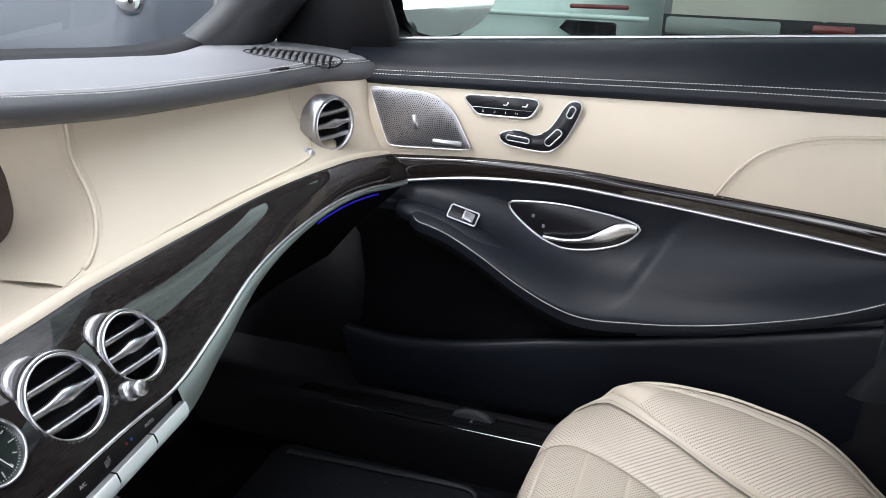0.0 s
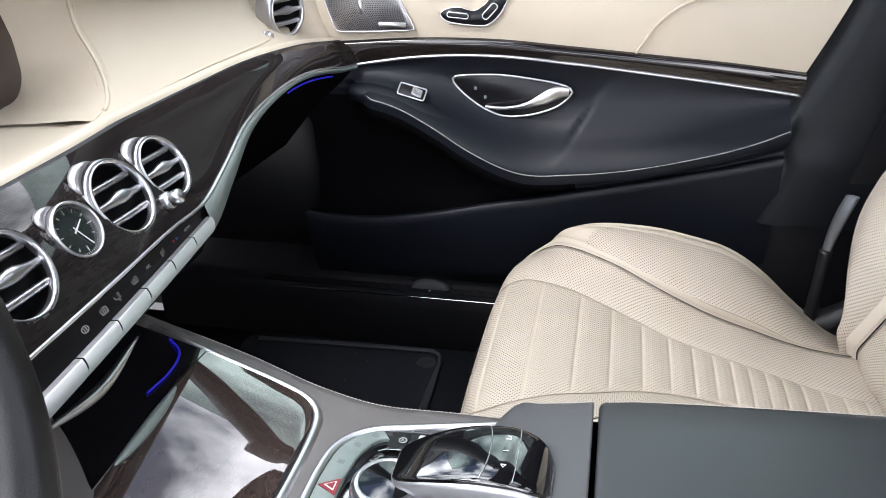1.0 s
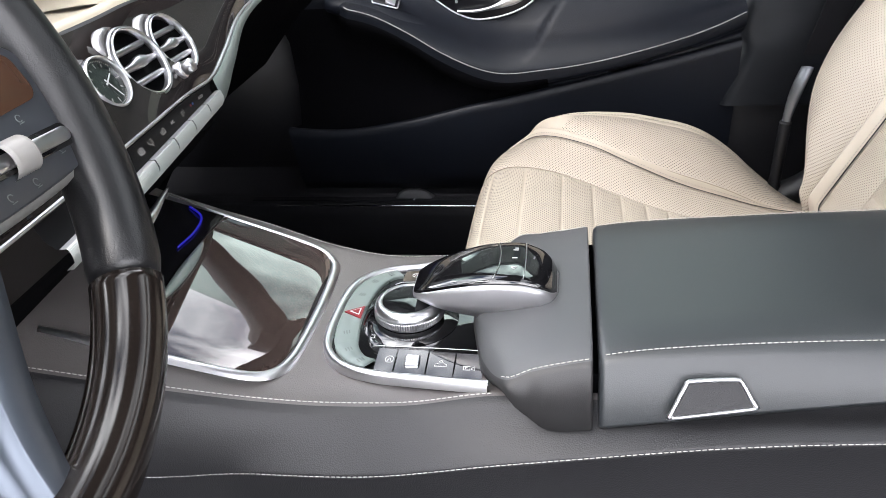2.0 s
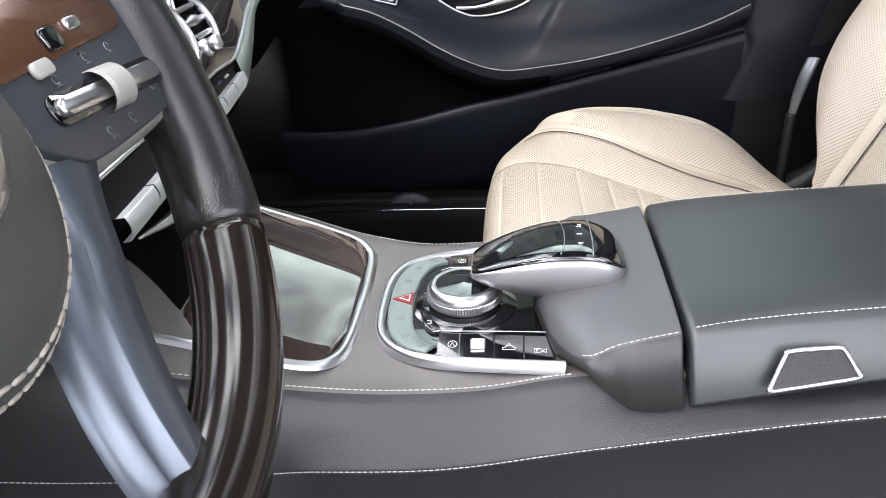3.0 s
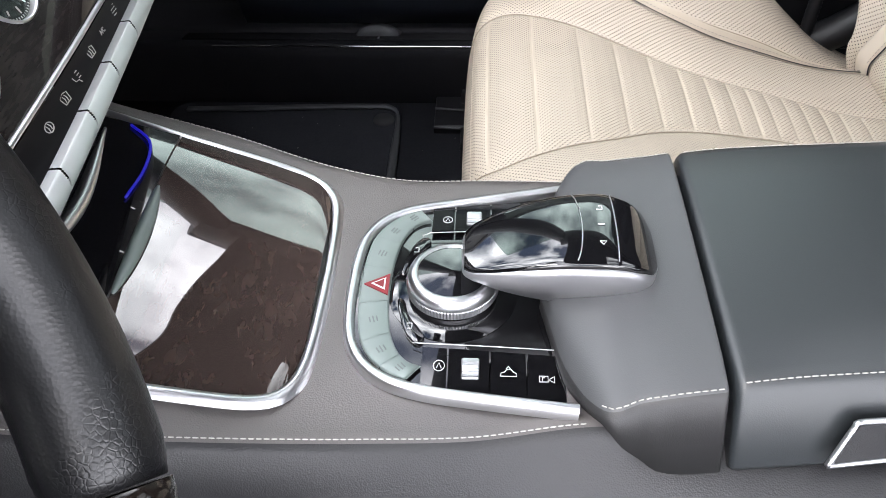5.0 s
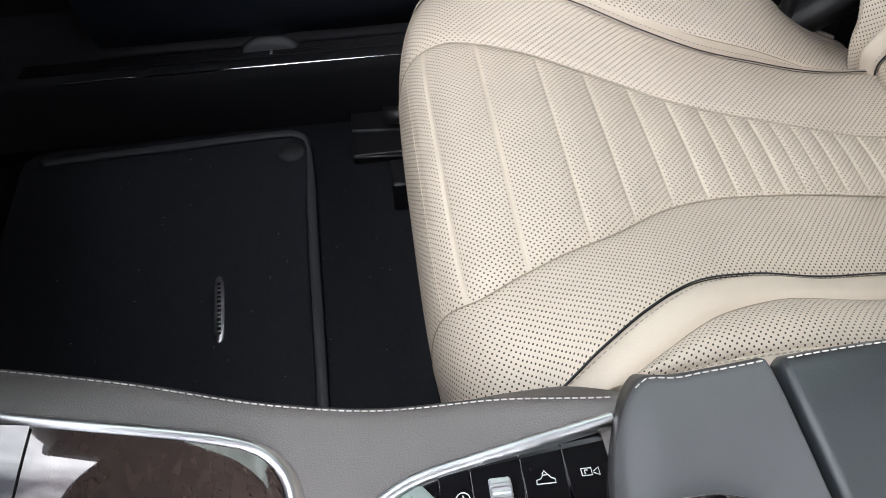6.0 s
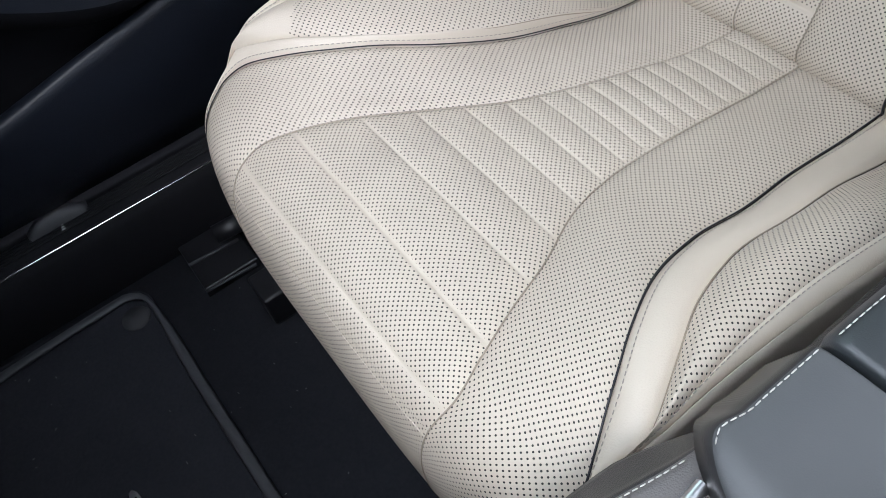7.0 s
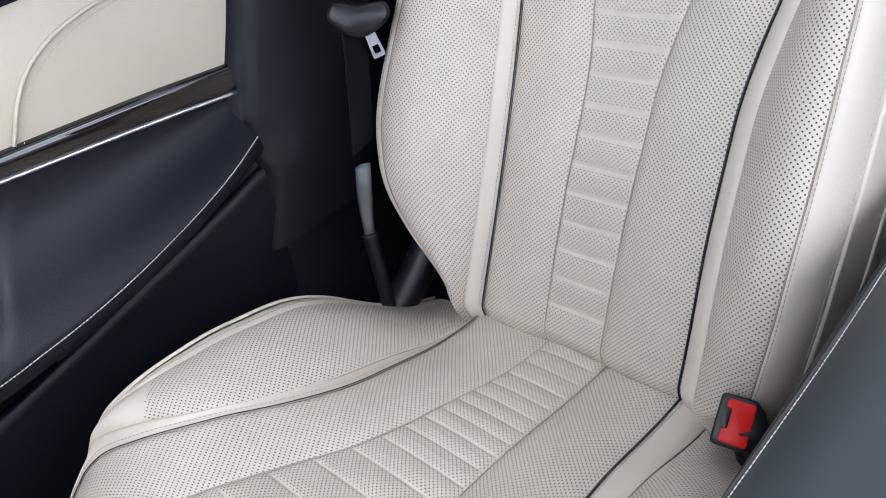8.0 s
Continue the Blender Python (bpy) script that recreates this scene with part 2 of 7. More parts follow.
def spline(pts, n, closed=False):
    """n points along a Catmull-Rom curve through pts, evenly spaced."""
    p = [Vector(q) for q in pts]
    if closed:
        p = [p[-1]] + p + [p[0], p[1]]
    else:
        p = [2 * p[0] - p[1]] + p + [2 * p[-1] - p[-2]]
    fine = []
    for i in range(1, len(p) - 2):
        for k in range(24):
            t = k / 24
            a, b, c, d = p[i - 1], p[i], p[i + 1], p[i + 2]
            fine.append(0.5 * ((2 * b) + (c - a) * t + (2 * a - 5 * b + 4 * c - d) * t * t + (3 * b - a - 3 * c + d) * t**3))
    fine.append(p[-2].copy())
    acc = [0.0]
    for a, b in zip(fine, fine[1:]):
        acc.append(acc[-1] + (b - a).length)
    out, j = [], 0
    count = n if closed else n - 1
    for k in range(n):
        s = acc[-1] * k / count
        while j < len(acc) - 2 and acc[j + 1] < s:
            j += 1
        w = (s - acc[j]) / max(acc[j + 1] - acc[j], 1e-9)
        out.append(fine[j].lerp(fine[j + 1], min(max(w, 0), 1)))
    return out


def grid(rows, closed_u=False, closed_v=False, bm=None, mi=0):
    """A skin over rows of points."""
    bm = bm or bmesh.new()
    vs = [[bm.verts.new(p) for p in r] for r in rows]
    nv, nu = len(vs), len(vs[0])
    for i in range(nv if closed_v else nv - 1):
        for j in range(nu if closed_u else nu - 1):
            a, b = vs[i], vs[(i + 1) % nv]
            try:
                bm.faces.new((a[j], a[(j + 1) % nu], b[(j + 1) % nu], b[j])).material_index = mi
            except ValueError:
                pass
    return bm


def frames_along(pts, closed=False):
    """Tangent, side and up along a path."""
    n, out, up = len(pts), [], None
    for i in range(n):
        a = pts[i - 1] if (i > 0 or closed) else pts[i]
        b = pts[(i + 1) % n] if (i < n - 1 or closed) else pts[i]
        t = (b - a).normalized()
        if up is None:
            up = t.orthogonal().normalized()
        up = (up - t * up.dot(t)).normalized()
        out.append((t, up, t.cross(up)))
    return out


def tube(pts, r, seg=8, closed=False, bm=None, caps=True):
    pts = [Vector(p) for p in pts]
    rows = []
    for i, (p, (t, u, s)) in enumerate(zip(pts, frames_along(pts, closed))):
        rr = r[i] if isinstance(r, (list, tuple)) else r
        rows.append([p + (u * math.cos(a) + s * math.sin(a)) * rr for a in [2 * math.pi * k / seg for k in range(seg)]])
    bm = grid(rows, True, closed, bm)
    if caps and not closed:
        bm.verts.ensure_lookup_table()
        n = len(bm.verts)
        total = len(pts) * seg
        vs = [bm.verts[n - total + k] for k in range(total)]
        bm.faces.new(vs[:seg][::-1])
        bm.faces.new(vs[-seg:])
    return bm


def sweep(pts, profile, side, closed=False, bm=None):
    """A profile of (across, out) swept along pts; side(i) gives the two directions at point i."""
    rows = []
    for i, p in enumerate(pts):
        a, b = side(i)
        rows.append([Vector(p) + a * u + b * v for u, v in profile])
    bm = grid(rows, True, closed, bm)
    if not closed:
        bm.verts.ensure_lookup_table()
        k, n = len(profile), len(bm.verts)
        vs = [bm.verts[n - len(pts) * k + q] for q in range(len(pts) * k)]
        bm.faces.new(vs[:k][::-1])
        bm.faces.new(vs[-k:])
    return bm


def stitches(name, pts, parent, material=None, size=0.0031, gap=0.0009, r=0.00042, lift=(0, 0, 0), label="white stitching"):
    """A row of short raised threads along a path, one mesh."""
    bm = bmesh.new()
    p = [Vector(q) + Vector(lift) for q in pts]
    length = sum((b - a).length for a, b in zip(p, p[1:]))
    n = max(4, int(length / (size + gap)) * 2)
    q = spline(p, n + 1) if len(p) < 60 else spline(p[:: max(1, len(p) // 50)] + [p[-1]], n + 1)
    for i in range(0, n, 2):
        a, b = q[i], q[i].lerp(q[i + 1], size / (size + gap) * 2)
        tube([a, a.lerp(b, 0.2), a.lerp(b, 0.8), b], [r * 0.5, r, r, r * 0.5], 5, False, bm)
    return part("stitching", bm, material or THREAD, parent, label, True, "stuff")


def block(x0, x1, y0, y1, z0, z1, bm=None):
    bm = bm or bmesh.new()
    v = [bm.verts.new((x, y, z)) for x in (x0, x1) for y in (y0, y1) for z in (z0, z1)]
    for f in ((0, 1, 3, 2), (4, 6, 7, 5), (0, 4, 5, 1), (2, 3, 7, 6), (0, 2, 6, 4), (1, 5, 7, 3)):
        bm.faces.new([v[k] for k in f])
    return bm


def slab(outline, thick, place=None, inset=0.0, bm=None, rounds=2):
    """A plate from a closed outline in its own x, y; top at z=thick with softened rim; place: its pose."""
    bm = bm or bmesh.new()
    place = place or Matrix()
    c = Vector((sum(p[0] for p in outline) / len(outline), sum(p[1] for p in outline) / len(outline), 0))
    rings = [(0.0, 0.0), (0.0, thick - inset)]
    if inset:
        rings += [(inset * (1 - math.cos(math.pi / 2 * k / rounds)), thick - inset + inset * math.sin(math.pi / 2 * k / rounds)) for k in range(1, rounds + 1)]
    vs = []
    for ins, z in rings:
        row = []
        for p in outline:
            q = Vector((p[0], p[1], 0))
            d = q - c
            row.append(bm.verts.new(place @ (c + d * (1 - ins / max(d.length, 1e-6)) + Vector((0, 0, z)))))
        vs.append(row)
    n = len(outline)
    for a, b in zip(vs, vs[1:]):
        for j in range(n):
            bm.faces.new((a[j], a[(j + 1) % n], b[(j + 1) % n], b[j]))
    bm.faces.new(vs[-1])
    bm.faces.new(vs[0][::-1])
    return bm


def round_rect(w, h, r, seg=6, cx=0.0, cy=0.0):
    out = []
    for sx, sy, a0 in ((1, 1, 0), (-1, 1, 90), (-1, -1, 180), (1, -1, 270)):
        for k in range(seg + 1):
            a = radians(a0 + 90 * k / seg)
            out.append((cx + sx * (w / 2 - r) + r * math.cos(a), cy + sy * (h / 2 - r) + r * math.sin(a)))
    return out


def lathe(profile, seg, place=None, bm=None):
    """Turns (radius, height) round the z axis of place."""
    place = place or Matrix()
    rows = [[place @ Vector((r * math.cos(2 * math.pi * k / seg), r * math.sin(2 * math.pi * k / seg), z)) for k in range(seg)] for r, z in profile]
    return grid(rows, True, False, bm)


def facing(at, normal, up=(0, 0, 1)):
    """A pose at a place whose z axis is the normal and whose y axis is nearest to up."""
    z = Vector(normal).normalized()
    y = Vector(up) - z * Vector(up).dot(z)
    y.normalize()
    x = y.cross(z)
    m = Matrix((x, y, z)).transposed().to_4x4()
    m.translation = Vector(at)
    return m


# ---- the car's shell ----
def shell():
    solo(block(-0.9, 1.5, -0.78, 0.78, -0.10, -0.035), "floor", CARPET, "black carpeted car floor", "floor", "structure")
    bulk = bmesh.new()
    grid([[(-0.40, y, 0.44), (-0.47, y, 0.30), (-0.56, y, 0.12), (-0.66, y, -0.034)] for y in (-0.78, -0.15, 0.15, 0.80)], bm=bulk)
    # bulkhead colour holds the footwell's darkness
    solo(bulk, "footwell_wall", SHADEBLACK, "footwell bulkhead blackened with painted shade", "wall", "structure")
    lining = mat("roof_lining", (0.020, 0.020, 0.021), 0.9, 0, None, 60, 0.4, 1500, 0, 0.2)
    def roof_at(x, y, lift=0.0):
        return (x + (0.02 + 0.22 * y * y) * max(0, 1 - (x + 0.05) / 0.5), y, 1.08 + lift + 0.06 * math.sin((x + 0.05) / 1.8 * math.pi) - 0.07 * (abs(y) / 0.62) ** 4)

    panes = ((0.30, 0.64), (0.72, 1.16))
    X = sorted(set([-0.05, 0.03] + [q for p in panes for q in p] + [0.10, 0.20, 0.38, 0.47, 0.56, 0.68, 0.85, 1.0, 1.3, 1.45, 1.6, 1.75]))
    Y = [-0.62, -0.57, -0.50, -0.42, -0.28, -0.14, 0.0, 0.14, 0.28, 0.42, 0.50, 0.57, 0.62]
    bm = bmesh.new()
    for lift in (0.0, 0.04):
        grid([[roof_at(x, y, lift) for y in Y] for x in X], bm=bm)
    for edge in ([roof_at(-0.05, y) for y in Y], [roof_at(x, -0.62) for x in X], [roof_at(x, 0.62) for x in X]):
        grid([edge, [(a, b, c + 0.04) for a, b, c in edge]], bm=bm)
    def glazed(f):
        c = f.calc_center_median()
        return abs(c.y) < 0.42 and abs(f.normal.z) > 0.5 and any(a < c.x < b for a, b in panes)
    bm.normal_update()
    bmesh.ops.delete(bm, geom=[f for f in bm.faces if glazed(f)], context="FACES")
    for a, b in panes:
        ring = [(x, -0.42) for x in ys(a, b, 8)] + [(b, y) for y in ys(-0.42, 0.42, 12)][1:] + [(x, 0.42) for x in ys(b, a, 8)][1:] + [(a, y) for y in ys(0.42, -0.42, 12)][1:-1]
        grid([[roof_at(x, y) for x, y in ring], [roof_at(x, y, 0.04) for x, y in ring]], bm=bm, closed_u=True)
    solo(bm, "roof", lining, "black fabric roof lining with two glazed openings", "ceiling", "structure")
    for a, b in panes:
        bm = grid([[roof_at(x, y, 0.030) for y in ys(-0.425, 0.425, 10)] for x in ys(a - 0.005, b + 0.005, 6)])
        solo(bm, "roof_window", ROOFGLASS, "dark tinted glass panel in the car roof", "window", "structure", group="roof windows")
    for s in (-1, 1):
        bm = bmesh.new()
        tube(spline([(-0.64, s * 0.845, 0.55), (-0.455, s * 0.775, 0.665), (-0.24, s * 0.72, 0.865), (0.03, s * 0.635, 1.05)], 30), [0.05 - 0.012 * k / 29 for k in range(30)], 12, False, bm)
        solo(bm, "windscreen_pillar", PLASTIC, "dark padded windscreen pillar", "pillar", "structure", group="windscreen pillars")
        bm = bmesh.new()
        tube(spline([(-0.02, s * 0.64, 1.045), (0.8, s * 0.65, 1.07), (1.7, s * 0.64, 1.0)], 12), 0.045, 10, False, bm)
        solo(bm, "roof_rail", PLASTIC, "dark trim rail along the roof edge", "trim", "structure", group="roof rails")
    mirror = thing("rear_view_mirror", "black rear-view mirror under the windscreen top", "mirror")
    part("housing", slab(round_rect(0.23, 0.065, 0.03, 8), 0.03, facing((-0.10, 0.0, 0.985), (0.95, -0.2, -0.2)), 0.01), PLASTIC, mirror)
    part("stalk", tube([(-0.10, 0, 1.0), (-0.06, 0, 1.06)], 0.012, 8), PLASTIC, mirror)
    bm = bmesh.new()
    grid([[(x, y, z) for y in np.linspace(-0.78, 0.78, 5)] for x, z in ((1.15, -0.035), (1.12, 0.25), (1.22, 0.30), (1.48, 0.32), (1.72, 0.85), (1.76, 1.12))], bm=bm)
    solo(bm, "rear_bench", BLACK, "dark leather rear bench at the back of the cabin", "seat")
    bm = bmesh.new()
    for s in (-1, 1):
        block(0.72, 1.75, s * 0.80 - 0.02, s * 0.80 + 0.02, -0.05, 0.66, bm)
        block(-0.95, -0.24, s * 0.85 - 0.02, s * 0.83 + 0.02, -0.05, 0.56, bm)
        # unseen panel added on the passenger side to block sky light
        if s > 0:
            grid([[(x, s * 0.80, 0.64), (x, s * 0.74, 0.86), (x, s * 0.64, 1.10)] for x in (0.62, 0.8, 1.3, 1.78)], bm=bm)
    solo(bm, "side_wall", PLASTIC, "dark side trim with an added light-blocking panel by the rear bench", "wall", "structure")


# ---- dashboard ----
DY = [-0.80, -0.40, -0.15, 0.0, 0.10, 0.16, 0.225, 0.325, 0.44, 0.58, 0.68, 0.725, 0.745]
WTX = table(DY, [-0.231, -0.218, -0.210, -0.214, -0.223, -0.2305, -0.237, -0.242, -0.242, -0.2385, -0.237, -0.230, -0.222])
WTZ = table(DY, [0.535, 0.545, 0.552, 0.5505, 0.5465, 0.5445, 0.540, 0.535, 0.531, 0.519, 0.5052, 0.4975, 0.495])
WBX = table(DY, [-0.173, -0.153, -0.138, -0.146, -0.156, -0.161, -0.172, -0.192, -0.206, -0.215, -0.2165, -0.212, -0.200])
WBZ = table(DY, [0.455, 0.475, 0.486, 0.4835, 0.479, 0.4745, 0.4815, 0.494, 0.4965, 0.4865, 0.469, 0.460, 0.460])
BGX = table(DY, [-0.325, -0.325, -0.325, -0.325, -0.325, -0.325, -0.325, -0.326, -0.328, -0.333, -0.326, -0.300, -0.262])
LPZ = table(DY, [0.66, 0.66, 0.66, 0.66, 0.66, 0.66, 0.650, 0.634, 0.620, 0.604, 0.596, 0.597, 0.598])
SDX = table([-0.8, -0.15, 0.05, 0.16, 0.22, 0.3, 0.5, 0.745], [0.010, 0.010, 0.010, 0.010, 0.010, 0.008, 0.004, 0.002])
SDZ = table([-0.8, -0.15, 0.05, 0.16, 0.22, 0.3, 0.5, 0.745], [-0.016, -0.016, -0.018, -0.022, -0.013, -0.009, -0.006, -0.005])


def ys(a, b, n):
    return [a + (b - a) * k / (n - 1) for k in range(n)]


VENT_NORMAL = Vector((0.87, -0.05, 0.49)).normalized()
VENT_ROW = ((0.1475, 0.0292), (0.070, 0.0318), (0.0030, 0.0205), (-0.070, 0.0318), (-0.1475, 0.0292))


def wood_at(y, t):
    """A place on the wooden panel: t 0 at its upper edge, 1 at its lower edge."""
    bulge = 0.006 * math.sin(math.pi * t)
    return Vector((lerp(WTX(y), WBX(y), t) + bulge * 0.72, y, lerp(WTZ(y), WBZ(y), t) + bulge * 0.69))


def dashboard():
    dash = thing("dashboard", "two-tone dashboard with beige leather and dark gloss wood", "dashboard")
    Y = ys(-0.80, 0.745, 110)
    bm = grid([[wood_at(y, t) for t in np.linspace(0, 1, 46)] for y in ys(-0.80, -0.2, 16) + ys(-0.195, 0.195, 190) + ys(0.2, 0.745, 60)])
    drop = []
    for f in bm.faces:
        p = f.calc_center_median()
        for y, R in VENT_ROW:
            d = p - wood_at(y, 0.55)
            if abs(p.y - y) < 0.05 and (d - VENT_NORMAL * d.dot(VENT_NORMAL)).length < R * 0.985:
                drop.append(f)
                break
    bmesh.ops.delete(bm, geom=drop, context="FACES")
    part("wood_panel", bm, WOOD, dash, "dark gloss wood panel sweeping to the door")
    # thin pale rib between the wood and the padded panel
    part("edge_strip", grid([[(WTX(y) - 0.001, y, WTZ(y) - 0.003), (WTX(y) - 0.004, y, WTZ(y) + 0.003), (WTX(y) - 0.010, y, WTZ(y) + 0.006), (WTX(y) - 0.016, y, WTZ(y) + 0.004), (WTX(y) - 0.018, y, WTZ(y) + 0.001)] for y in Y]), BEIGE, dash, "beige leather piping above the wood")
    part("dark_joint", grid([[(WTX(y) + 0.002, y, WTZ(y) - 0.0015), (WTX(y) - 0.001, y, WTZ(y) + 0.0012), (WTX(y) - 0.006, y, WTZ(y) - 0.004)] for y in Y]), PLASTIC, dash)

    def beige_at(y, t):
        z0, z1 = WTZ(y) + 0.002, LPZ(y) + 0.004
        z = lerp(z0, z1, t)
        return Vector((lerp(BGX(y), WTX(y) - 0.018, max(0, 1 - (z - z0) / 0.085) ** 2.2), y, z))

    def niche_z(y):
        q = min(max((y - 0.15) / 0.112, 0), 1)
        return WTZ(y) + 0.0025 + 0.052 * (1 - math.sqrt(1 - q * q))

    part("padded_panel", grid([[beige_at(y, t) for t in np.linspace(0, 1, 20)] for y in ys(0.262, 0.757, 60)]), BEIGE, dash, "beige leather padded panel above the wood")
    # ledge under the display, and the rounded niche round it
    part("ledge", grid([[(WTX(y) - 0.018, y, WTZ(y) + 0.001), (-0.28, y, 0.540), (-0.335, y, 0.537), (-0.375, y, 0.538)] for y in ys(-0.80, 0.262, 40)]), BEIGE, dash, "beige leather ledge below the display")
    def on_panel(y, z):
        z0, z1 = WTZ(y) + 0.002, LPZ(y) + 0.004
        return beige_at(y, (z - z0) / (z1 - z0))

    part("panel_corner", grid([[on_panel(y, lerp(WTZ(y) + 0.002, niche_z(y), t)) for t in np.linspace(0, 1, 8)] for y in [0.262 - 0.112 * (1 - math.sin(a)) for a in np.linspace(0, math.pi / 2, 30)]]), BEIGE, dash)
    edge = spline([on_panel(0.262, z) for z in (0.652, 0.632, 0.613, 0.598)] + [on_panel(y, niche_z(y)) for y in (0.2615, 0.257, 0.248, 0.235, 0.215, 0.19, 0.155)], 40)
    inner = spline([(-0.374, 0.218, 0.652), (-0.374, 0.228, 0.615), (-0.374, 0.235, 0.575), (-0.374, 0.226, 0.551), (-0.374, 0.20, 0.5400), (-0.374, 0.15, 0.5385)], 40)
    part("niche_wall", grid([[a, a.lerp(b, 0.12) + Vector((-0.002, 0.003, 0)), a.lerp(b, 0.5) + Vector((0, 0.006, -0.002)), b] for a, b in zip(edge, inner)]), BEIGE, dash, "beige leather wall of the display niche")
    part("seam", tube([p + Vector((0.0008, 0, 0)) for p in edge[:34]], 0.0022, 6), BEIGE, dash)
    stitches("stitching", [p + Vector((0.0015, 0.007, 0)) for p in edge[2:24]], dash, CREAMTHREAD, label="cream stitching")
    stitches("stitching", [p + Vector((-0.004, -0.006, 0)) for p in edge[2:24]], dash, CREAMTHREAD, label="cream stitching")
    part("display", slab(round_rect(0.98, 0.110, 0.03, 8), 0.006, facing((-0.378, -0.255, 0.597), (1, 0, 0.05)), 0.002), DISPLAY, dash, "dark brown glossy display panel")
    # stitched outline on the padded panel
    line = [beige_at(y, t) + Vector((0.0005, 0, 0)) for y, t in ((0.661, 0.97), (0.660, 0.7), (0.655, 0.46), (0.640, 0.26), (0.605, 0.11), (0.56, 0.06), (0.48, 0.030), (0.38, 0.018), (0.30, 0.008), (0.255, -0.01))]
    part("seam", tube(spline(line, 80), 0.0016, 6), BEIGE, dash)
    stitches("stitching", [p + Vector((0.001, -0.005, 0.003)) for p in line[:5]], dash, CREAMTHREAD, label="cream stitching")

    # leather lip and top
    def lip(y):
        x, z = BGX(y), LPZ(y)
        return [(x - 0.012, y, z + 0.004), (x + 0.004, y, z - 0.001), (x + 0.014, y, z + 0.005), (x + 0.015, y, z + 0.013), (x + 0.010, y, z + 0.021), (x - 0.002, y, z + 0.0245)]

    # lip in the shaded tone, top pad below in the lit one
    part("lip", grid([lip(y) for y in ys(-0.80, 0.757, 90)]), LIPSHADE, dash, "leather lip over the padded panel, painted in shade")
    rows = []
    for y in ys(-0.80, 0.80, 90):
        yy = min(y, 0.757)
        x, z = BGX(yy), LPZ(yy)
        far = -0.60 + 0.075 * smooth(0.44, 0.72, y)
        row = [(x - 0.002, y, z + 0.0245), (x - 0.005, y, z + 0.0232)]
        for t in np.linspace(0.06, 1, 12):
            row.append((lerp(x, far, t), y, z + 0.0245 + 0.016 * math.sin(t * math.pi * 0.6) - 0.012 * t * t))
        rows.append(row)
    part("top_pad", grid(rows), DASHTOP, dash, "grey leather dashboard top, sky sheen in its colour")
    for dx in (0.006, -0.010):
        stitches("stitching", [(BGX(y) + dx, y, LPZ(y) + (0.0240 if dx > 0 else 0.0262)) for y in ys(0.10, 0.755, 40)], dash, r=0.0006)
    # black band under the windscreen
    part("screen_base", grid([[(-0.52, y, LPZ(y) + 0.028), (-0.59 + 0.065 * smooth(0.46, 0.72, y), y, LPZ(y) + 0.034), (-0.66 + 0.08 * smooth(0.48, 0.74, y), y, LPZ(y) + 0.036), (-0.67 + 0.08 * smooth(0.48, 0.74, y), y, LPZ(y) - 0.02)] for y in ys(-0.85, 0.86, 40)]), SILLMAT, dash, "black edge below the windscreen")
    # demister grille and badge in the corner of the top
    def on_top(x, y):
        x0, z0 = BGX(min(y, 0.757)), LPZ(min(y, 0.757))
        t = (x - x0) / (-0.60 + 0.075 * smooth(0.44, 0.72, y) - x0)
        return Vector((x, y, z0 + 0.0245 + 0.016 * math.sin(t * math.pi * 0.6) - 0.012 * t * t))

    bm = bmesh.new()
    for k in range(13):
        x, y = lerp(-0.415, -0.302, k / 12), lerp(0.712, 0.722, k / 12)
        tube([on_top(x - 0.005, y + 0.017), on_top(x, y) + Vector((0, 0, 0.0012)), on_top(x + 0.006, y - 0.015)], 0.0022, 6, False, bm)
    part("corner_grille", bm, PLASTIC, dash, "black slatted demister grille")
    part("grille_rim", tube([on_top(x, y) for x, y, _ in spline([(-0.425, 0.715, 0), (-0.40, 0.694, 0), (-0.33, 0.700, 0), (-0.292, 0.712, 0), (-0.296, 0.740, 0), (-0.36, 0.736, 0)], 40, True)], 0.0013, 6, True), PLASTIC, dash)
    part("emblem", slab(round_rect(0.032, 0.006, 0.002), 0.0014, facing(on_top(-0.336, 0.648), (0.12, 0, 1), (-1, 0.25, 0)), 0.0005), PLASTIC, dash, "small dark badge with unreadable print")

    # lower edge: silver strip, then the dark underside
    def strip(y):
        x, z = WBX(y), WBZ(y)
        return [(x - 0.001, y, z + 0.001), (x + 0.003, y, z), (x + SDX(y), y, z + SDZ(y)), (x + SDX(y) - 0.006, y, z + SDZ(y) - 0.003)]

    part("silver_strip", grid([strip(y) for y in ys(0.158, 0.745, 70)]), SILVER, dash, "satin silver strip under the wood")
    part("chrome_line", tube([(WBX(y) + 0.0015, y, WBZ(y) + 0.0005) for y in ys(-0.30, 0.743, 90)], 0.0016, 6), CHROME, dash, "thin chrome line under the wood")
    rows = []
    for y in ys(-0.80, 0.745, 60):
        x, z = WBX(y) + SDX(y), WBZ(y) + SDZ(y)
        if y < 0.158:
            x, z = x - 0.004, z - 0.016
        rows.append([(x - 0.005, y, z), (x - 0.03, y, z - 0.025), (x - 0.07, y, z - 0.06), (x - 0.13, y, z - 0.13), (-0.42, y, 0.26), (-0.55, y, 0.22)])
    # underside painted almost black for the shade beneath the dashboard
    part("underside", grid(rows), SHADEBLACK, dash, "dashboard underside with shade painted black")
    part("light_guide", tube([(WBX(y) + SDX(y) - 0.006, y, WBZ(y) + SDZ(y) - 0.0075) for y in ys(0.50, 0.69, 24)], 0.0012, 6), DIMBLUE, dash, "glowing blue ambient light strip")
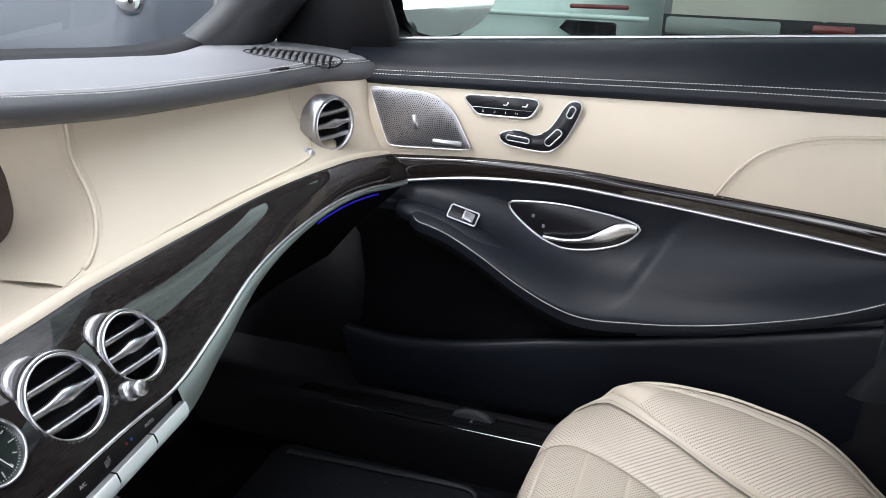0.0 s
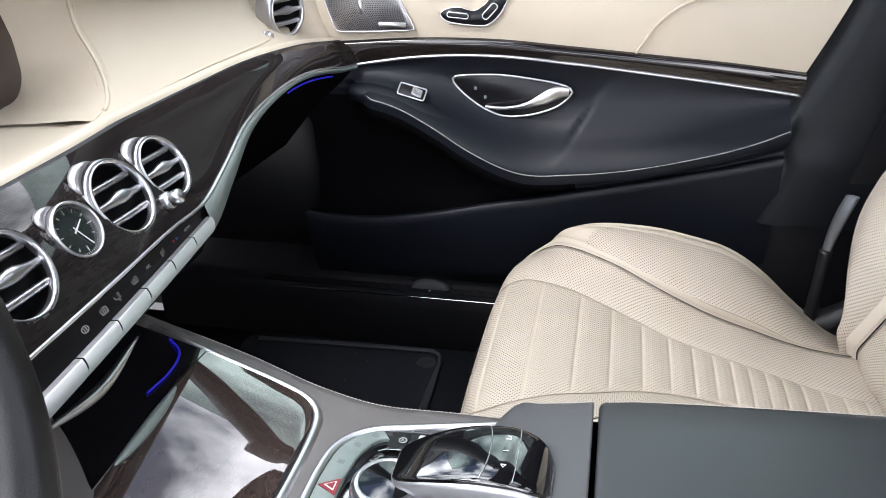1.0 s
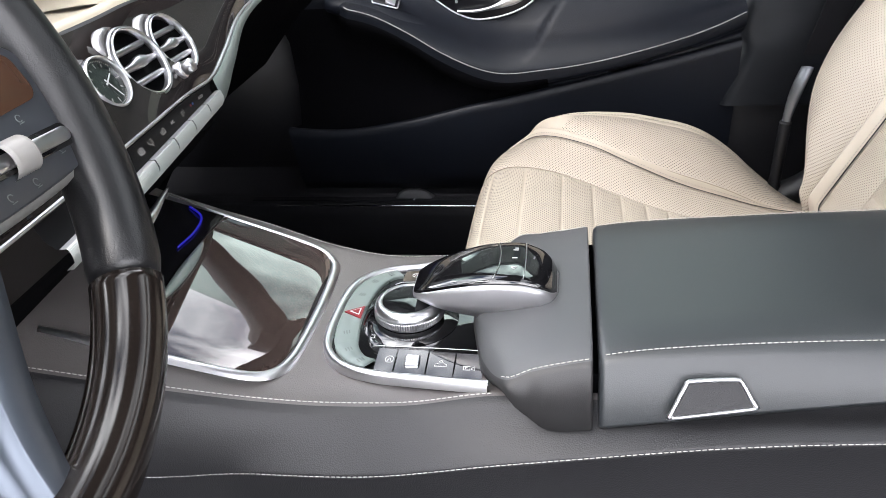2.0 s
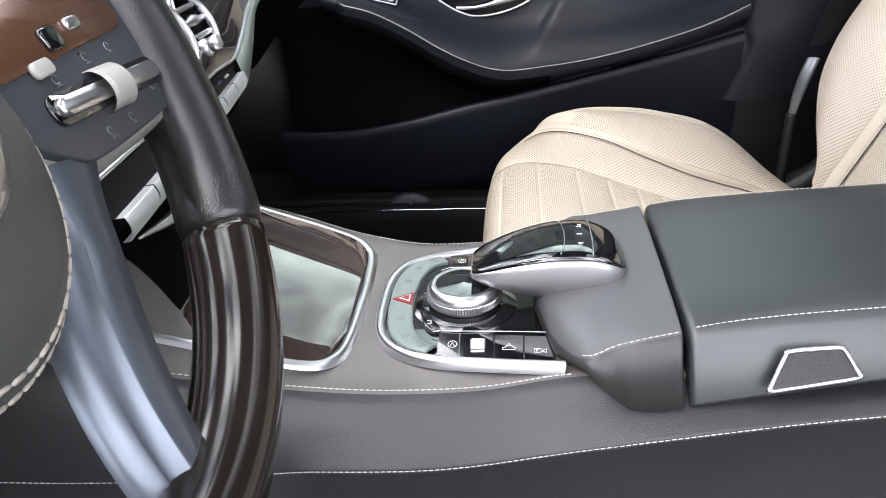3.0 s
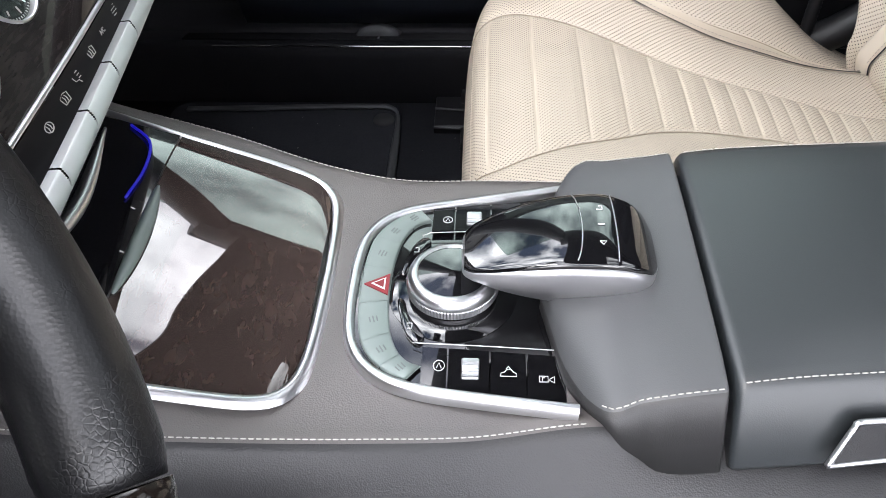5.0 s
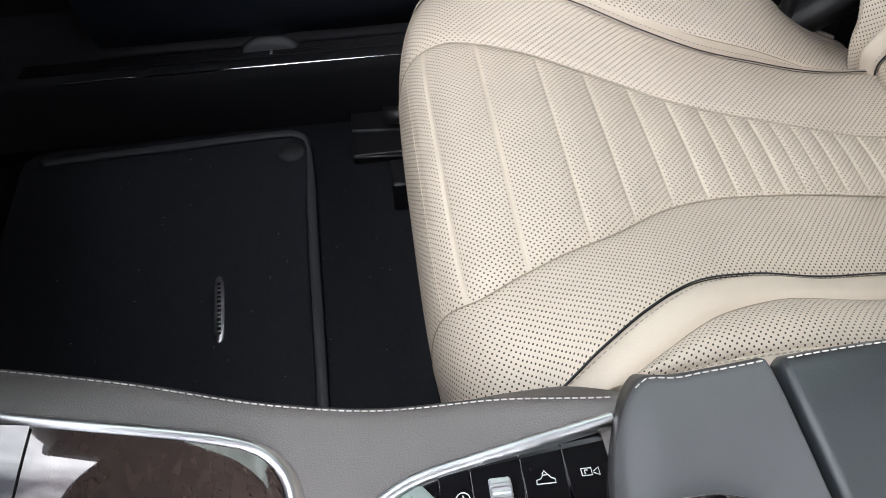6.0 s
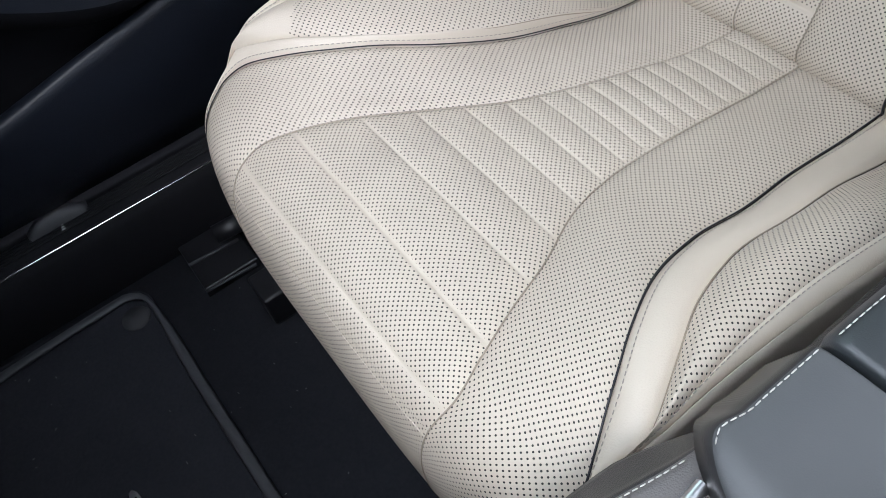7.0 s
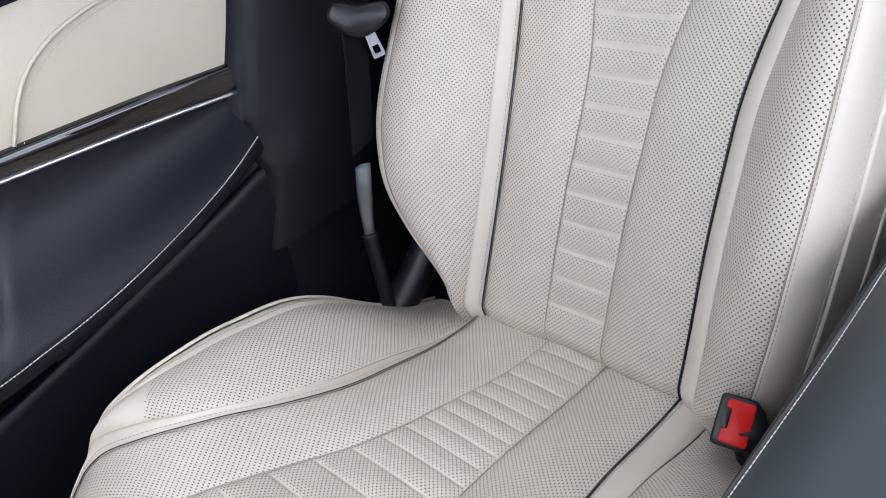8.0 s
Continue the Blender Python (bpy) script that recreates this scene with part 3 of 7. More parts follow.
    return dash


def climate_bar(dash):
    bar = thing("climate_panel", "black climate control strip above a ribbed silver bar", "control panel")
    Y = ys(-0.17, 0.150, 40)
    BX = table([-0.2, -0.09, 0.05, 0.161], [-0.122, -0.129, -0.144, -0.1585])
    BZ = table([-0.2, -0.09, 0.05, 0.161], [0.470, 0.4695, 0.4665, 0.4625])
    part("fascia", grid([[(WBX(y) + 0.003, y, WBZ(y) - 0.001), (lerp(WBX(y), BX(y), 0.5), y, lerp(WBZ(y), BZ(y), 0.5) - 0.002), (BX(y), y, BZ(y))] for y in Y]), STRIPBLACK, bar, "black button strip")
    n = 7
    for k in range(n):
        Yk = ys(-0.17 + 0.33 * k / n + 0.0008, -0.17 + 0.33 * (k + 1) / n - 0.0008, 8)
        rows = []
        for y in Yk:
            x, z = BX(y), BZ(y)
            rows.append([(x, y, z), (x + 0.004, y, z + 0.0005)] + [(x + 0.005 + 0.0008 * (j % 2) + 0.0022 * math.sin(j / 23 * math.pi), y, z + 0.0006 - 0.0006 * j) for j in range(24)] + [(x + 0.001, y, z - 0.014)])
        part("rocker_bar", grid(rows), RIBBED, bar, "ribbed silver rocker bar", False)
    oval = [(0.0042 * math.cos(q), 0.0028 * math.sin(q)) for q in np.linspace(0, 2 * math.pi, 18)]
    screen = [(-0.0038, -0.0026), (-0.0048, 0.0022), (0.0, 0.0034), (0.0048, 0.0022), (0.0038, -0.0026), (-0.0038, -0.0026)]
    wave = [[(o, -0.0020), (o + 0.0008, 0.0), (o, 0.0020)] for o in (-0.0018, 0.0008)]
    figure = [(-0.003, 0.0036), (-0.0016, -0.001), (0.002, -0.0016), (0.003, -0.004)]
    bars = [[(-0.0035, q), (0.0005, q)] for q in (0.003, 0.001, -0.001, -0.003)] + [[(0.0016, q), (0.0036, q)] for q in (0.003, 0.001, -0.001)]
    marks = ((-0.053, [oval] + wave), (-0.028, [screen] + wave), (-0.010, [figure] + [[(0.003, q), (0.006, q)] for q in (0.003, 0.001, -0.001)]), (0.018, [screen] + wave), (0.068, bars))

    def strip_pose(y):
        c = Vector((lerp(WBX(y), BX(y), 0.5) + 0.0006, y, lerp(WBZ(y), BZ(y), 0.5) - 0.001))
        return facing(c, Vector((BZ(y) - WBZ(y), 0, WBX(y) - BX(y))) * -1)

    for y, lines in marks:
        bm = bmesh.new()
        for q in lines:
            tube([strip_pose(y) @ Vector((u * 0.8, v * 0.8, 0)) for u, v in q], 0.00028, 5, False, bm)
        part("icon", bm, mat_pale, bar, "pale printed symbol", False)
    for y, txt in ((0.041, "A/C"), (0.118, "AUTO")):
        cu = bpy.data.curves.new("key_lettering", "FONT")
        cu.body, cu.size, cu.align_x, cu.align_y, cu.extrude = txt, 0.0036, "CENTER", "CENTER", 0.0002
        t = new("key_lettering", cu)
        t.data.materials.append(mat_pale)
        t.parent, t.matrix_world = bar, strip_pose(y) @ pose(0, 0, 0.0004)
    for y, m in ((0.090, DARKRED), (0.096, mat("blue_print", (0.03, 0.10, 0.35), 0.5))):
        part("icon", slab(round_rect(0.0022, 0.0022, 0.0008, 2), 0.0004, strip_pose(y)), m, bar, "small coloured mark", False)
    part("icon", slab(round_rect(0.004, 0.002, 0.0008, 2), 0.0006, facing((BX(0.05) + 0.0066, 0.05, BZ(0.05) - 0.007), (1, 0, 0.1))), DARKRED, bar, "small red mark")
    part("lower_lip", tube(spline([(-0.15, -0.10, 0.425), (-0.147, -0.04, 0.418), (-0.152, 0.02, 0.424)], 16), [0.001 + 0.0035 * math.sin(math.pi * k / 15) for k in range(16)], 8), CHROME, bar, "narrow silver lip below")


def round_vent(R, normal, at, label, depth=0.006):
    """A round air vent: a chrome barrel, a thin bright rim, a dark throat and three blades, the middle one with a broad tab."""
    v = thing("air_vent", label, "air vent", group="round air vents")
    v.matrix_world = facing(at, normal)
    part("collar", lathe([(R * 1.04, -depth - 0.012), (R * 1.06, -depth), (R * 1.03, -depth * 0.25), (R * 0.985, 0.0022), (R * 0.955, 0.0012), (R * 0.945, -0.002)], 56), VENTCHROME, v, "satin chrome collar")
    part("inner_rim", lathe([(R * 0.945, -0.002), (R * 0.94, 0.0026), (R * 0.905, 0.0030), (R * 0.88, 0.0), (R * 0.875, -0.004)], 48), CHROME, v, "bright inner rim")
    part("throat", lathe([(R * 0.88, -0.003), (R * 0.86, -0.014), (R * 0.6, -0.020), (0.0005, -0.021)], 40), STRIPBLACK, v, "dark throat behind the blades")
    for j in (-1, 0, 1):
        yy = j * R * 0.44
        half = math.sqrt(max((R * 0.885) ** 2 - yy * yy, 1e-6))
        rows = []
        for q in np.linspace(-1, 1, 25):
            tab = math.exp(-((q - 0.1) * 2.6) ** 2) if j == 0 else 0.0
            top, low = R * (0.080 + 0.11 * tab), R * (0.105 + 0.05 * tab)
            rows.append([Vector((q * half, yy + (top if math.sin(a) > 0 else low) * math.sin(a), -0.0045 + 0.0040 * math.cos(a) + 0.0022 * tab - 0.0016 * q * q)) for a in [2 * math.pi * k / 14 for k in range(14)]])
        part("blade", grid(rows, True), VENTCHROME, v, "satin chrome blade with a broad tab" if j == 0 else "")
    return v


def vents(dash):
    nrm = VENT_NORMAL
    for y, R in VENT_ROW[:2] + VENT_ROW[3:]:
        c = wood_at(y, 0.55) + nrm * 0.003
        round_vent(R, nrm, c, "round chrome air vent set in dark gloss wood")
        m = facing(c, nrm)
        # crescent above the vent, models the chrome collar's reflection in the gloss wood
        rows = []
        for a in np.linspace(radians(96), radians(152), 18):
            w = abs(math.sin((a - radians(96)) / radians(56) * math.pi)) ** 0.7
            rows.append([m @ Vector((math.cos(a) * r, math.sin(a) * r, h)) for r, h in ((R * 1.05, -0.003), (R * (1.07 + 0.03 * w), -0.0008), (R * (1.07 + 0.20 * w), -0.0026), (R * (1.07 + 0.24 * w), -0.008))])
        part("collar_reflection", grid(rows), CRESCENT, dash, "crescent shaped as the vent collar's reflection in the wood")
    # clock between the vents
    ck = thing("dashboard_clock", "round analogue clock with a dark green dial in chrome", "clock")
    c = wood_at(0.0030, 0.55) + nrm * 0.002
    ck.matrix_world = facing(c, nrm)
    R = 0.0208
    part("bezel", lathe([(R * 1.02, -0.006), (R * 1.04, 0.001), (R * 1.0, 0.0042), (R * 0.955, 0.0046), (R * 0.93, 0.003), (R * 0.92, -0.001)], 56), CHROME, ck, "chrome bezel")
    part("dial", lathe([(R * 0.94, -0.0005), (R * 0.5, -0.0005), (0.0003, -0.0005)], 48), mat("clock_dial", (0.030, 0.040, 0.036), 0.22, 0, (0.018, 0.024, 0.022), 40, 0, None, 0.6), ck, "dark green-grey dial")
    bm = bmesh.new()
    for k in range(60):
        a = radians(6 * k)
        slab(round_rect(0.0004, 0.0012, 0.0001, 1), 0.0003, pose(math.sin(a) * R * 0.86, math.cos(a) * R * 0.86, 0.0, 0, 0, -6 * k), 0, bm)
    for k in range(12):
        a = radians(30 * k)
        slab(round_rect(0.0008, 0.0026 if k % 3 else 0.0040, 0.0003, 2), 0.0004, pose(math.sin(a) * R * 0.70, math.cos(a) * R * 0.70, 0.0, 0, 0, -30 * k), 0, bm)
    part("hour_marks", bm, mat_pale, ck, "", False)
    for ln, wd, ang in ((0.010, 0.0014, 300), (0.0155, 0.0010, 205)):
        part("clock_hand", slab([(-wd / 2, -0.003), (wd / 2, -0.003), (wd * 0.3, ln), (-wd * 0.3, ln)], 0.0004, pose(0, 0, 0.0010, 0, 0, ang)), WHITE, ck, "", False)
    # crescent above the clock, models the bezel's reflection in the wood
    m = facing(c, nrm)
    rows = []
    for a in np.linspace(radians(100), radians(150), 14):
        w = abs(math.sin((a - radians(100)) / radians(50) * math.pi)) ** 0.7
        rows.append([m @ Vector((math.cos(a) * r, math.sin(a) * r, h)) for r, h in ((R * 1.04, -0.003), (R * (1.07 + 0.03 * w), -0.0006), (R * (1.07 + 0.24 * w), -0.0020), (R * (1.07 + 0.28 * w), -0.007))])
    part("collar_reflection", grid(rows), CRESCENT, dash, "crescent shaped as the clock bezel's reflection in the wood")
    # knob beside the vents
    kb = thing("vent_knob", "small ribbed metal knob on the wood panel", "knob")
    kb.matrix_world = facing(wood_at(0.1165, 0.80), (0.86, 0.10, 0.42))
    part("stem", lathe([(0.0075, -0.002), (0.0078, 0.004), (0.0068, 0.0055), (0.0055, 0.006)], 24), CHROME, kb)
    rows = []
    for k in range(48):
        a, r = 2 * math.pi * k / 48, 0.0058 + 0.0004 * (k % 2)
        rows.append([(r * w * math.cos(a), r * w * math.sin(a), h) for w, h in ((0.9, 0.005), (1.0, 0.006), (1.0, 0.014), (0.88, 0.0155), (0.0, 0.0157))])
    part("cap", grid(rows, False, True), CHROME, kb, "ribbed metal cap")
    # corner vent in the padded panel: a short barrel turned towards the seats
    round_vent(0.0362, (0.95, -0.31, 0.03), Vector((-0.2735, 0.6725, 0.5505)), "round silver air vent in beige leather", 0.013)
    k2 = thing("vent_knob", "small silver knob on beige leather", "knob")
    k2.matrix_world = facing((-0.279, 0.607, 0.529), (0.9, -0.3, 0.1)) @ Matrix.Diagonal((0.75, 0.75, 0.6, 1))
    part("stem", lathe([(0.0085, -0.004), (0.0085, 0.003), (0.0062, 0.0035)], 20), VENTCHROME, k2)
    part("cap", lathe([(0.0056, 0.003), (0.0060, 0.008), (0.0060, 0.013), (0.0050, 0.0155), (0.0002, 0.016)], 20), CHROME, k2)
    return ck


# ---- passenger door ----
DX = [-0.222, -0.10, 0.02, 0.12, 0.25, 0.35, 0.445]
DT_TOP = table(DX, [0.493, 0.501, 0.501, 0.494, 0.484, 0.476, 0.466])
DT_BOT = table(DX, [0.456, 0.474, 0.478, 0.471, 0.458, 0.447, 0.435])
DB_TOP = table(DX, [0.595, 0.598, 0.600, 0.602, 0.604, 0.605, 0.606])
DWIN = table([-0.30, -0.22, 0.0, 0.2, 0.47], [0.640, 0.645, 0.659, 0.672, 0.692])
ST = table([-0.20, -0.178, -0.127, -0.07, -0.026, 0.058, 0.139, 0.29, 0.394, 0.43], [0.424, 0.420, 0.406, 0.376, 0.348, 0.313, 0.316, 0.344, 0.376, 0.392])
DOOR_Y = table([0, 0.18, 0.42, 0.66, 0.82, 0.93], [0.755, 0.756, 0.754, 0.753, 0.755, 0.755])
DOOR_OUT = table([0, 0.18, 0.42, 0.66, 0.82, 0.93], [0.0, 0.0, 0.06, 0.35, 0.80, 1.0])
DOOR_DENT = table([0, 0.18, 0.42, 0.66, 0.82, 0.93], [0.0, 0.010, 0.019, 0.016, 0.004, 0.0])
LIP = table([-0.34, -0.296, -0.202, -0.10, 0.019, 0.10, 0.25, 0.364, 0.43], [0.219, 0.212, 0.208, 0.222, 0.249, 0.266, 0.301, 0.329, 0.347])


def door():
    d = thing("door", "passenger door with beige leather, wood trim and black armrest", "car door")
    X = ys(-0.224, 0.446, 70)
    part("wood_trim", grid([[(x, 0.7505, DT_BOT(x)), (x, 0.7478, lerp(DT_BOT(x), DT_TOP(x), 0.25)), (x, 0.7470, lerp(DT_BOT(x), DT_TOP(x), 0.55)), (x, 0.7478, lerp(DT_BOT(x), DT_TOP(x), 0.85)), (x, 0.7500, lerp(DT_BOT(x), DT_TOP(x), 0.975)), (x, 0.760, DT_TOP(x))] for x in X]), WOODDOOR, d, "dark gloss wood trim band")
    part("chrome_strip", tube([(x, 0.750, DT_BOT(x) - 0.001) for x in X], 0.0024, 8), CHROME, d, "chrome strip under the wood")
    part("padded_panel", grid([[(x - 0.040 * t * max(0, (0.02 - x) / 0.242) + 0.06 * t * max(0, (x - 0.2) / 0.246) ** 2, 0.757 + 0.004 * t - 0.006 * math.sin(math.pi * t), lerp(DT_TOP(x) - 0.001, DB_TOP(x), t)) for t in np.linspace(0, 1, 14)] for x in ys(-0.247, 0.446, 70)]), BEIGE, d, "beige leather door panel")
    part("belt", grid([[(x + 0.06 * max(0, (x - 0.2) / 0.246) ** 2, 0.757, DB_TOP(x) - 0.004)] + [(x + 0.05 * max(0, (x - 0.2) / 0.246) ** 2, 0.752 + 0.055 * t ** 2.2, lerp(DB_TOP(x) + 0.001, DWIN(x), t)) for t in np.linspace(0, 1, 12)] + [(x + 0.05 * max(0, (x - 0.2) / 0.246) ** 2, 0.818, DWIN(x) - 0.002)] for x in ys(-0.30, 0.446, 70)]), BLACK, d, "black leather belt below the window")
    for q in (0.20, 0.30):
        stitches("stitching", [(x + 0.05 * max(0, (x - 0.2) / 0.246) ** 2, 0.7505 + 0.055 * q ** 2.2, lerp(DB_TOP(x), DWIN(x), q) + 0.001) for x in ys(-0.26, 0.446, 30)], d, size=0.0032, gap=0.0011, r=0.0006)
    part("window_seal", tube([(x + 0.05 * max(0, (x - 0.2) / 0.246) ** 2, 0.815, DWIN(x) + 0.001) for x in ys(-0.33, 0.46, 30)], 0.0022, 6), CHROME, d, "thin bright seal under the window")
    # seam arc on the beige panel
    arc = spline([(0.214, 0.752, 0.487), (0.238, 0.751, 0.525), (0.268, 0.751, 0.552), (0.315, 0.751, 0.570), (0.38, 0.752, 0.578), (0.47, 0.753, 0.584), (0.535, 0.755, 0.587)], 60)
    part("seam", tube(arc, 0.0020, 6), BEIGE, d)
    stitches("stitching", [p + Vector((0.006, -0.0015, -0.006)) for p in arc], d, CREAMTHREAD, label="cream stitching")

    # the lower black part: armrest, pocket and lower panel
    rows = []
    for x in ys(-0.30, 0.432, 240):
        st, lp = ST(max(x, -0.19)), LIP(x)
        front = min(max((x + 0.215) / 0.05, 0), 1)
        front = front * front * (3 - 2 * front)
        out = 0.055 * front * (1 - 0.25 * max(0, (x - 0.2) / 0.23) ** 2)
        top = DT_BOT(max(x, -0.222)) - 0.002
        deep = min(max((0.16 - x) / 0.22, 0), 1)
        lp = min(lp, st - 0.030)
        shelf = lerp(0.10, 0.62, min(max((x - 0.02) / 0.15, 0), 1))
        upper = []
        for q in np.linspace(0, 0.93, 18):
            zz = lerp(top, st, q)
            edge = 0.158 + (zz - 0.405) * 0.69
            dent = math.exp(-((x - 0.06) / 0.15) ** 2) * (1 - smooth(edge - 0.009, edge + 0.004, x))
            upper.append((x, DOOR_Y(q) - out * DOOR_OUT(q) + DOOR_DENT(q) * dent, zz))
        rows.append(upper + [
            (x, 0.752 - out, st + 0.001),
            (x, 0.754 - out, st - 0.0035),
            (x, 0.7525 - out, st - 0.012),
            (x, 0.757 - out * 0.90, lerp(lerp(st, lp, 0.5), st - 0.029, deep)),
            (x, lerp(0.745, 0.80, deep), lerp(st - 0.034, lp, 0.25)),
            (x, lerp(0.742, 0.815, deep), lerp(st - 0.03, lp, 0.7)),
            (x, lerp(0.740, 0.800, deep), lp - 0.015 * deep),
            (x, lerp(0.739, 0.752, deep), lp - 0.002),
            (x, 0.735, lp + 0.004),
            (x, 0.729, lp),
            (x, 0.729, lp - 0.012),
            (x, 0.742, lerp(lp, 0.07, 0.35)),
            (x, 0.758, lerp(lp, 0.07, 0.7)),
            (x, 0.775, 0.085),
            (x, 0.800, 0.075),
        ])
    bm = grid(rows)
    # faces inside the map pocket are coloured as shade
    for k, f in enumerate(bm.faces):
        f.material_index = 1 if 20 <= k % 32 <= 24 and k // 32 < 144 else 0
    part("lower_panel", bm, [BLACK, SHADEBLACK], d, "black leather armrest and map pocket")

    stitches("stitching", [(x, 0.7525 - 0.055 * min(max((x + 0.215) / 0.05, 0), 1) * (1 - 0.25 * max(0, (x - 0.2) / 0.23) ** 2) - 0.0006, ST(x) + 0.003) for x in ys(-0.176, 0.43, 50)], d, size=0.0034, gap=0.0008, r=0.0007, lift=(0, -0.0008, 0))
    # grip pad at the front end of the armrest with the window switch
    rows = []
    for k, s in enumerate(np.linspace(0, 1, 18)):
        x = lerp(-0.206, -0.02, s)
        r = 0.028 * math.sin(math.pi * min(1, 0.12 + s * 0.88)) ** 0.6 if s < 1 else 0.004
        rows.append([(x, 0.735 + r * 1.1 * math.cos(a), lerp(0.421, 0.370, s ** 1.3) + r * 0.75 * math.sin(a)) for a in [2 * math.pi * q / 16 for q in range(16)]])
    part("grip", grid(rows, True), BLACK, d, "black leather front end of the armrest")
    m = facing((-0.110, 0.7295, 0.4235), (0.25, -0.62, 0.74), (0.15, 0.7, 0.7))
    sw = part("window_switch", slab(round_rect(0.040, 0.021, 0.003), 0.005, m @ pose(0, 0, -0.002), 0.001), KEYBLACK, d, "chrome framed window switch")
    part("switch_frame", tube([m @ Vector((a, b, 0.0032)) for a, b in round_rect(0.041, 0.021, 0.003)], 0.0013, 6, True), CHROME, sw, "chrome frame")
    part("rocker", slab(round_rect(0.016, 0.014, 0.002), 0.004, m @ pose(0.007, 0, 0.002, 0, 14), 0.0015), CHROME, sw, "chrome rocker key")
    # handle bowl
    hb = facing((0.040, 0.7615, 0.4165), (0, -1, 0.02))
    bowl = [(-0.093, 0.0235), (-0.079, 0.0285), (-0.023, 0.031), (0.029, 0.0265), (0.067, 0.0205), (0.086, 0.0125), (0.083, 0.0015), (0.064, -0.0145), (0.028, -0.0275), (-0.011, -0.0315), (-0.039, -0.0235), (-0.064, -0.0085), (-0.086, 0.0105)]
    ol = [(p.x, p.y) for p in spline([(a, b, 0) for a, b in bowl], 60, True)]
    bw = part("handle_bowl", slab(ol, 0.0035, hb, 0.001), KEYBLACK, d, "black bowl behind the door handle")
    part("bowl_rim", tube([hb @ Vector((a, b, 0.0035)) for a, b in ol], 0.0018, 8, True), CHROME, d, "chrome rim round the handle bowl")
    hp = spline([(-0.042, -0.018, 0.005), (-0.012, -0.017, 0.011), (0.020, -0.010, 0.016), (0.046, 0.001, 0.016), (0.066, 0.009, 0.011), (0.083, 0.010, 0.005)], 30)
    rows = []
    for k, p in enumerate(hp):
        s = k / 29
        w = 0.0026 + 0.0085 * math.exp(-((s - 0.78) / 0.24) ** 2)
        rows.append([hb @ (p + Vector((0, math.cos(a) * w, math.sin(a) * 0.0032))) for a in [2 * math.pi * q / 12 for q in range(12)]])
    part("door_handle", grid(rows, True), CHROME, d, "curved satin chrome door handle")
    for k, (a, b) in enumerate(((-0.058, 0.010), (-0.043, -0.003))):
        part("lock_icon", slab(round_rect(0.004, 0.005, 0.001, 2), 0.0004, hb @ pose(a, b, 0.0036)), mat_grey_print, d, "", False)
    # crease behind the handle
    # speaker grille
    g = facing((-0.181, 0.7505, 0.5475), (0.0, -1, 0.02)) @ Matrix.Diagonal((1.06, 1.06, 1, 1))
    sp = [(-0.068, 0.034), (-0.060, 0.038), (-0.01, 0.037), (0.022, 0.032), (0.045, 0.014), (0.064, -0.020), (0.068, -0.030), (0.060, -0.033), (-0.02, -0.037), (-0.040, -0.036), (-0.047, -0.030), (-0.060, 0.008)]
    so = [(p.x, p.y) for p in spline([(a, b, 0) for a, b in sp], 64, True)]
    gr = part("speaker_grille", slab(so, 0.004, g, 0.001), GRILLE, d, "perforated steel loudspeaker grille")
    part("grille_rim", tube([g @ Vector((a, b, 0.003)) for a, b in so], 0.0013, 6, True), CHROME, gr)
    bm = bmesh.new()
    for ring in range(3, 34):
        r = ring * 0.0024
        cnt = int(2 * math.pi * r / 0.0027)
        for q in range(cnt):
            a = 2 * math.pi * q / cnt
            px, py = -0.006 + r * math.cos(a), -0.003 + r * math.sin(a)
            if in_poly(px, py, so, 0.92):
                lathe([(0.00075, 0.0042), (0.00002, 0.0042)], 5, g @ pose(px, py, 0), bm)
    part("holes", bm, PLASTIC, gr, "", False, "stuff")
    part("badge", slab(round_rect(0.007, 0.020, 0.002), 0.001, g @ pose(-0.006, -0.003, 0.0042, 0, 0, 10)), GRILLE, gr)
    part("badge", slab(round_rect(0.040, 0.007, 0.002), 0.0012, g @ pose(0.038, -0.026, 0.0042, 0, 0, 0)), CHROME, gr, "silver plate with unreadable lettering")
    # memory button panel
    mp = facing((-0.068, 0.7515, 0.5758), (0, -1, 0.02)) @ Matrix.Diagonal((1, 0.66, 1, 1))
    mo = [(p.x, p.y) for p in spline([(-0.049, 0.010, 0), (-0.045, 0.018, 0), (-0.030, 0.0195, 0), (0.036, 0.0205, 0), (0.048, 0.018, 0), (0.051, 0.010, 0), (0.044, -0.010, 0), (0.037, -0.0175, 0), (0.026, -0.019, 0), (-0.024, -0.019, 0), (-0.033, -0.016, 0), (-0.041, -0.004, 0)], 60, True)]
    me = part("memory_panel", slab(mo, 0.003, mp, 0.001), KEYBLACK, d, "gloss black seat memory panel")
    part("panel_rim", tube([mp @ Vector((a, b, 0.003)) for a, b in mo], 0.0014, 6, True), CHROME, me, "chrome rim")
    part("divider", slab(round_rect(0.084, 0.0012, 0.0004, 2), 0.0006, mp @ pose(0.0, -0.004, 0.003)), CHROME, me)
    for txt, px in (("3", -0.024), ("2", -0.008), ("1", 0.007), ("M", 0.022)):
        cu = bpy.data.curves.new("memory_mark", "FONT")
        cu.body, cu.size, cu.align_x, cu.align_y, cu.extrude = txt, 0.0064, "CENTER", "CENTER", 0.0002
        t = new("memory_mark", cu)
        t.data.materials.append(WHITE)
        t.parent, t.matrix_world = me, mp @ pose(px, -0.0115, 0.0034)
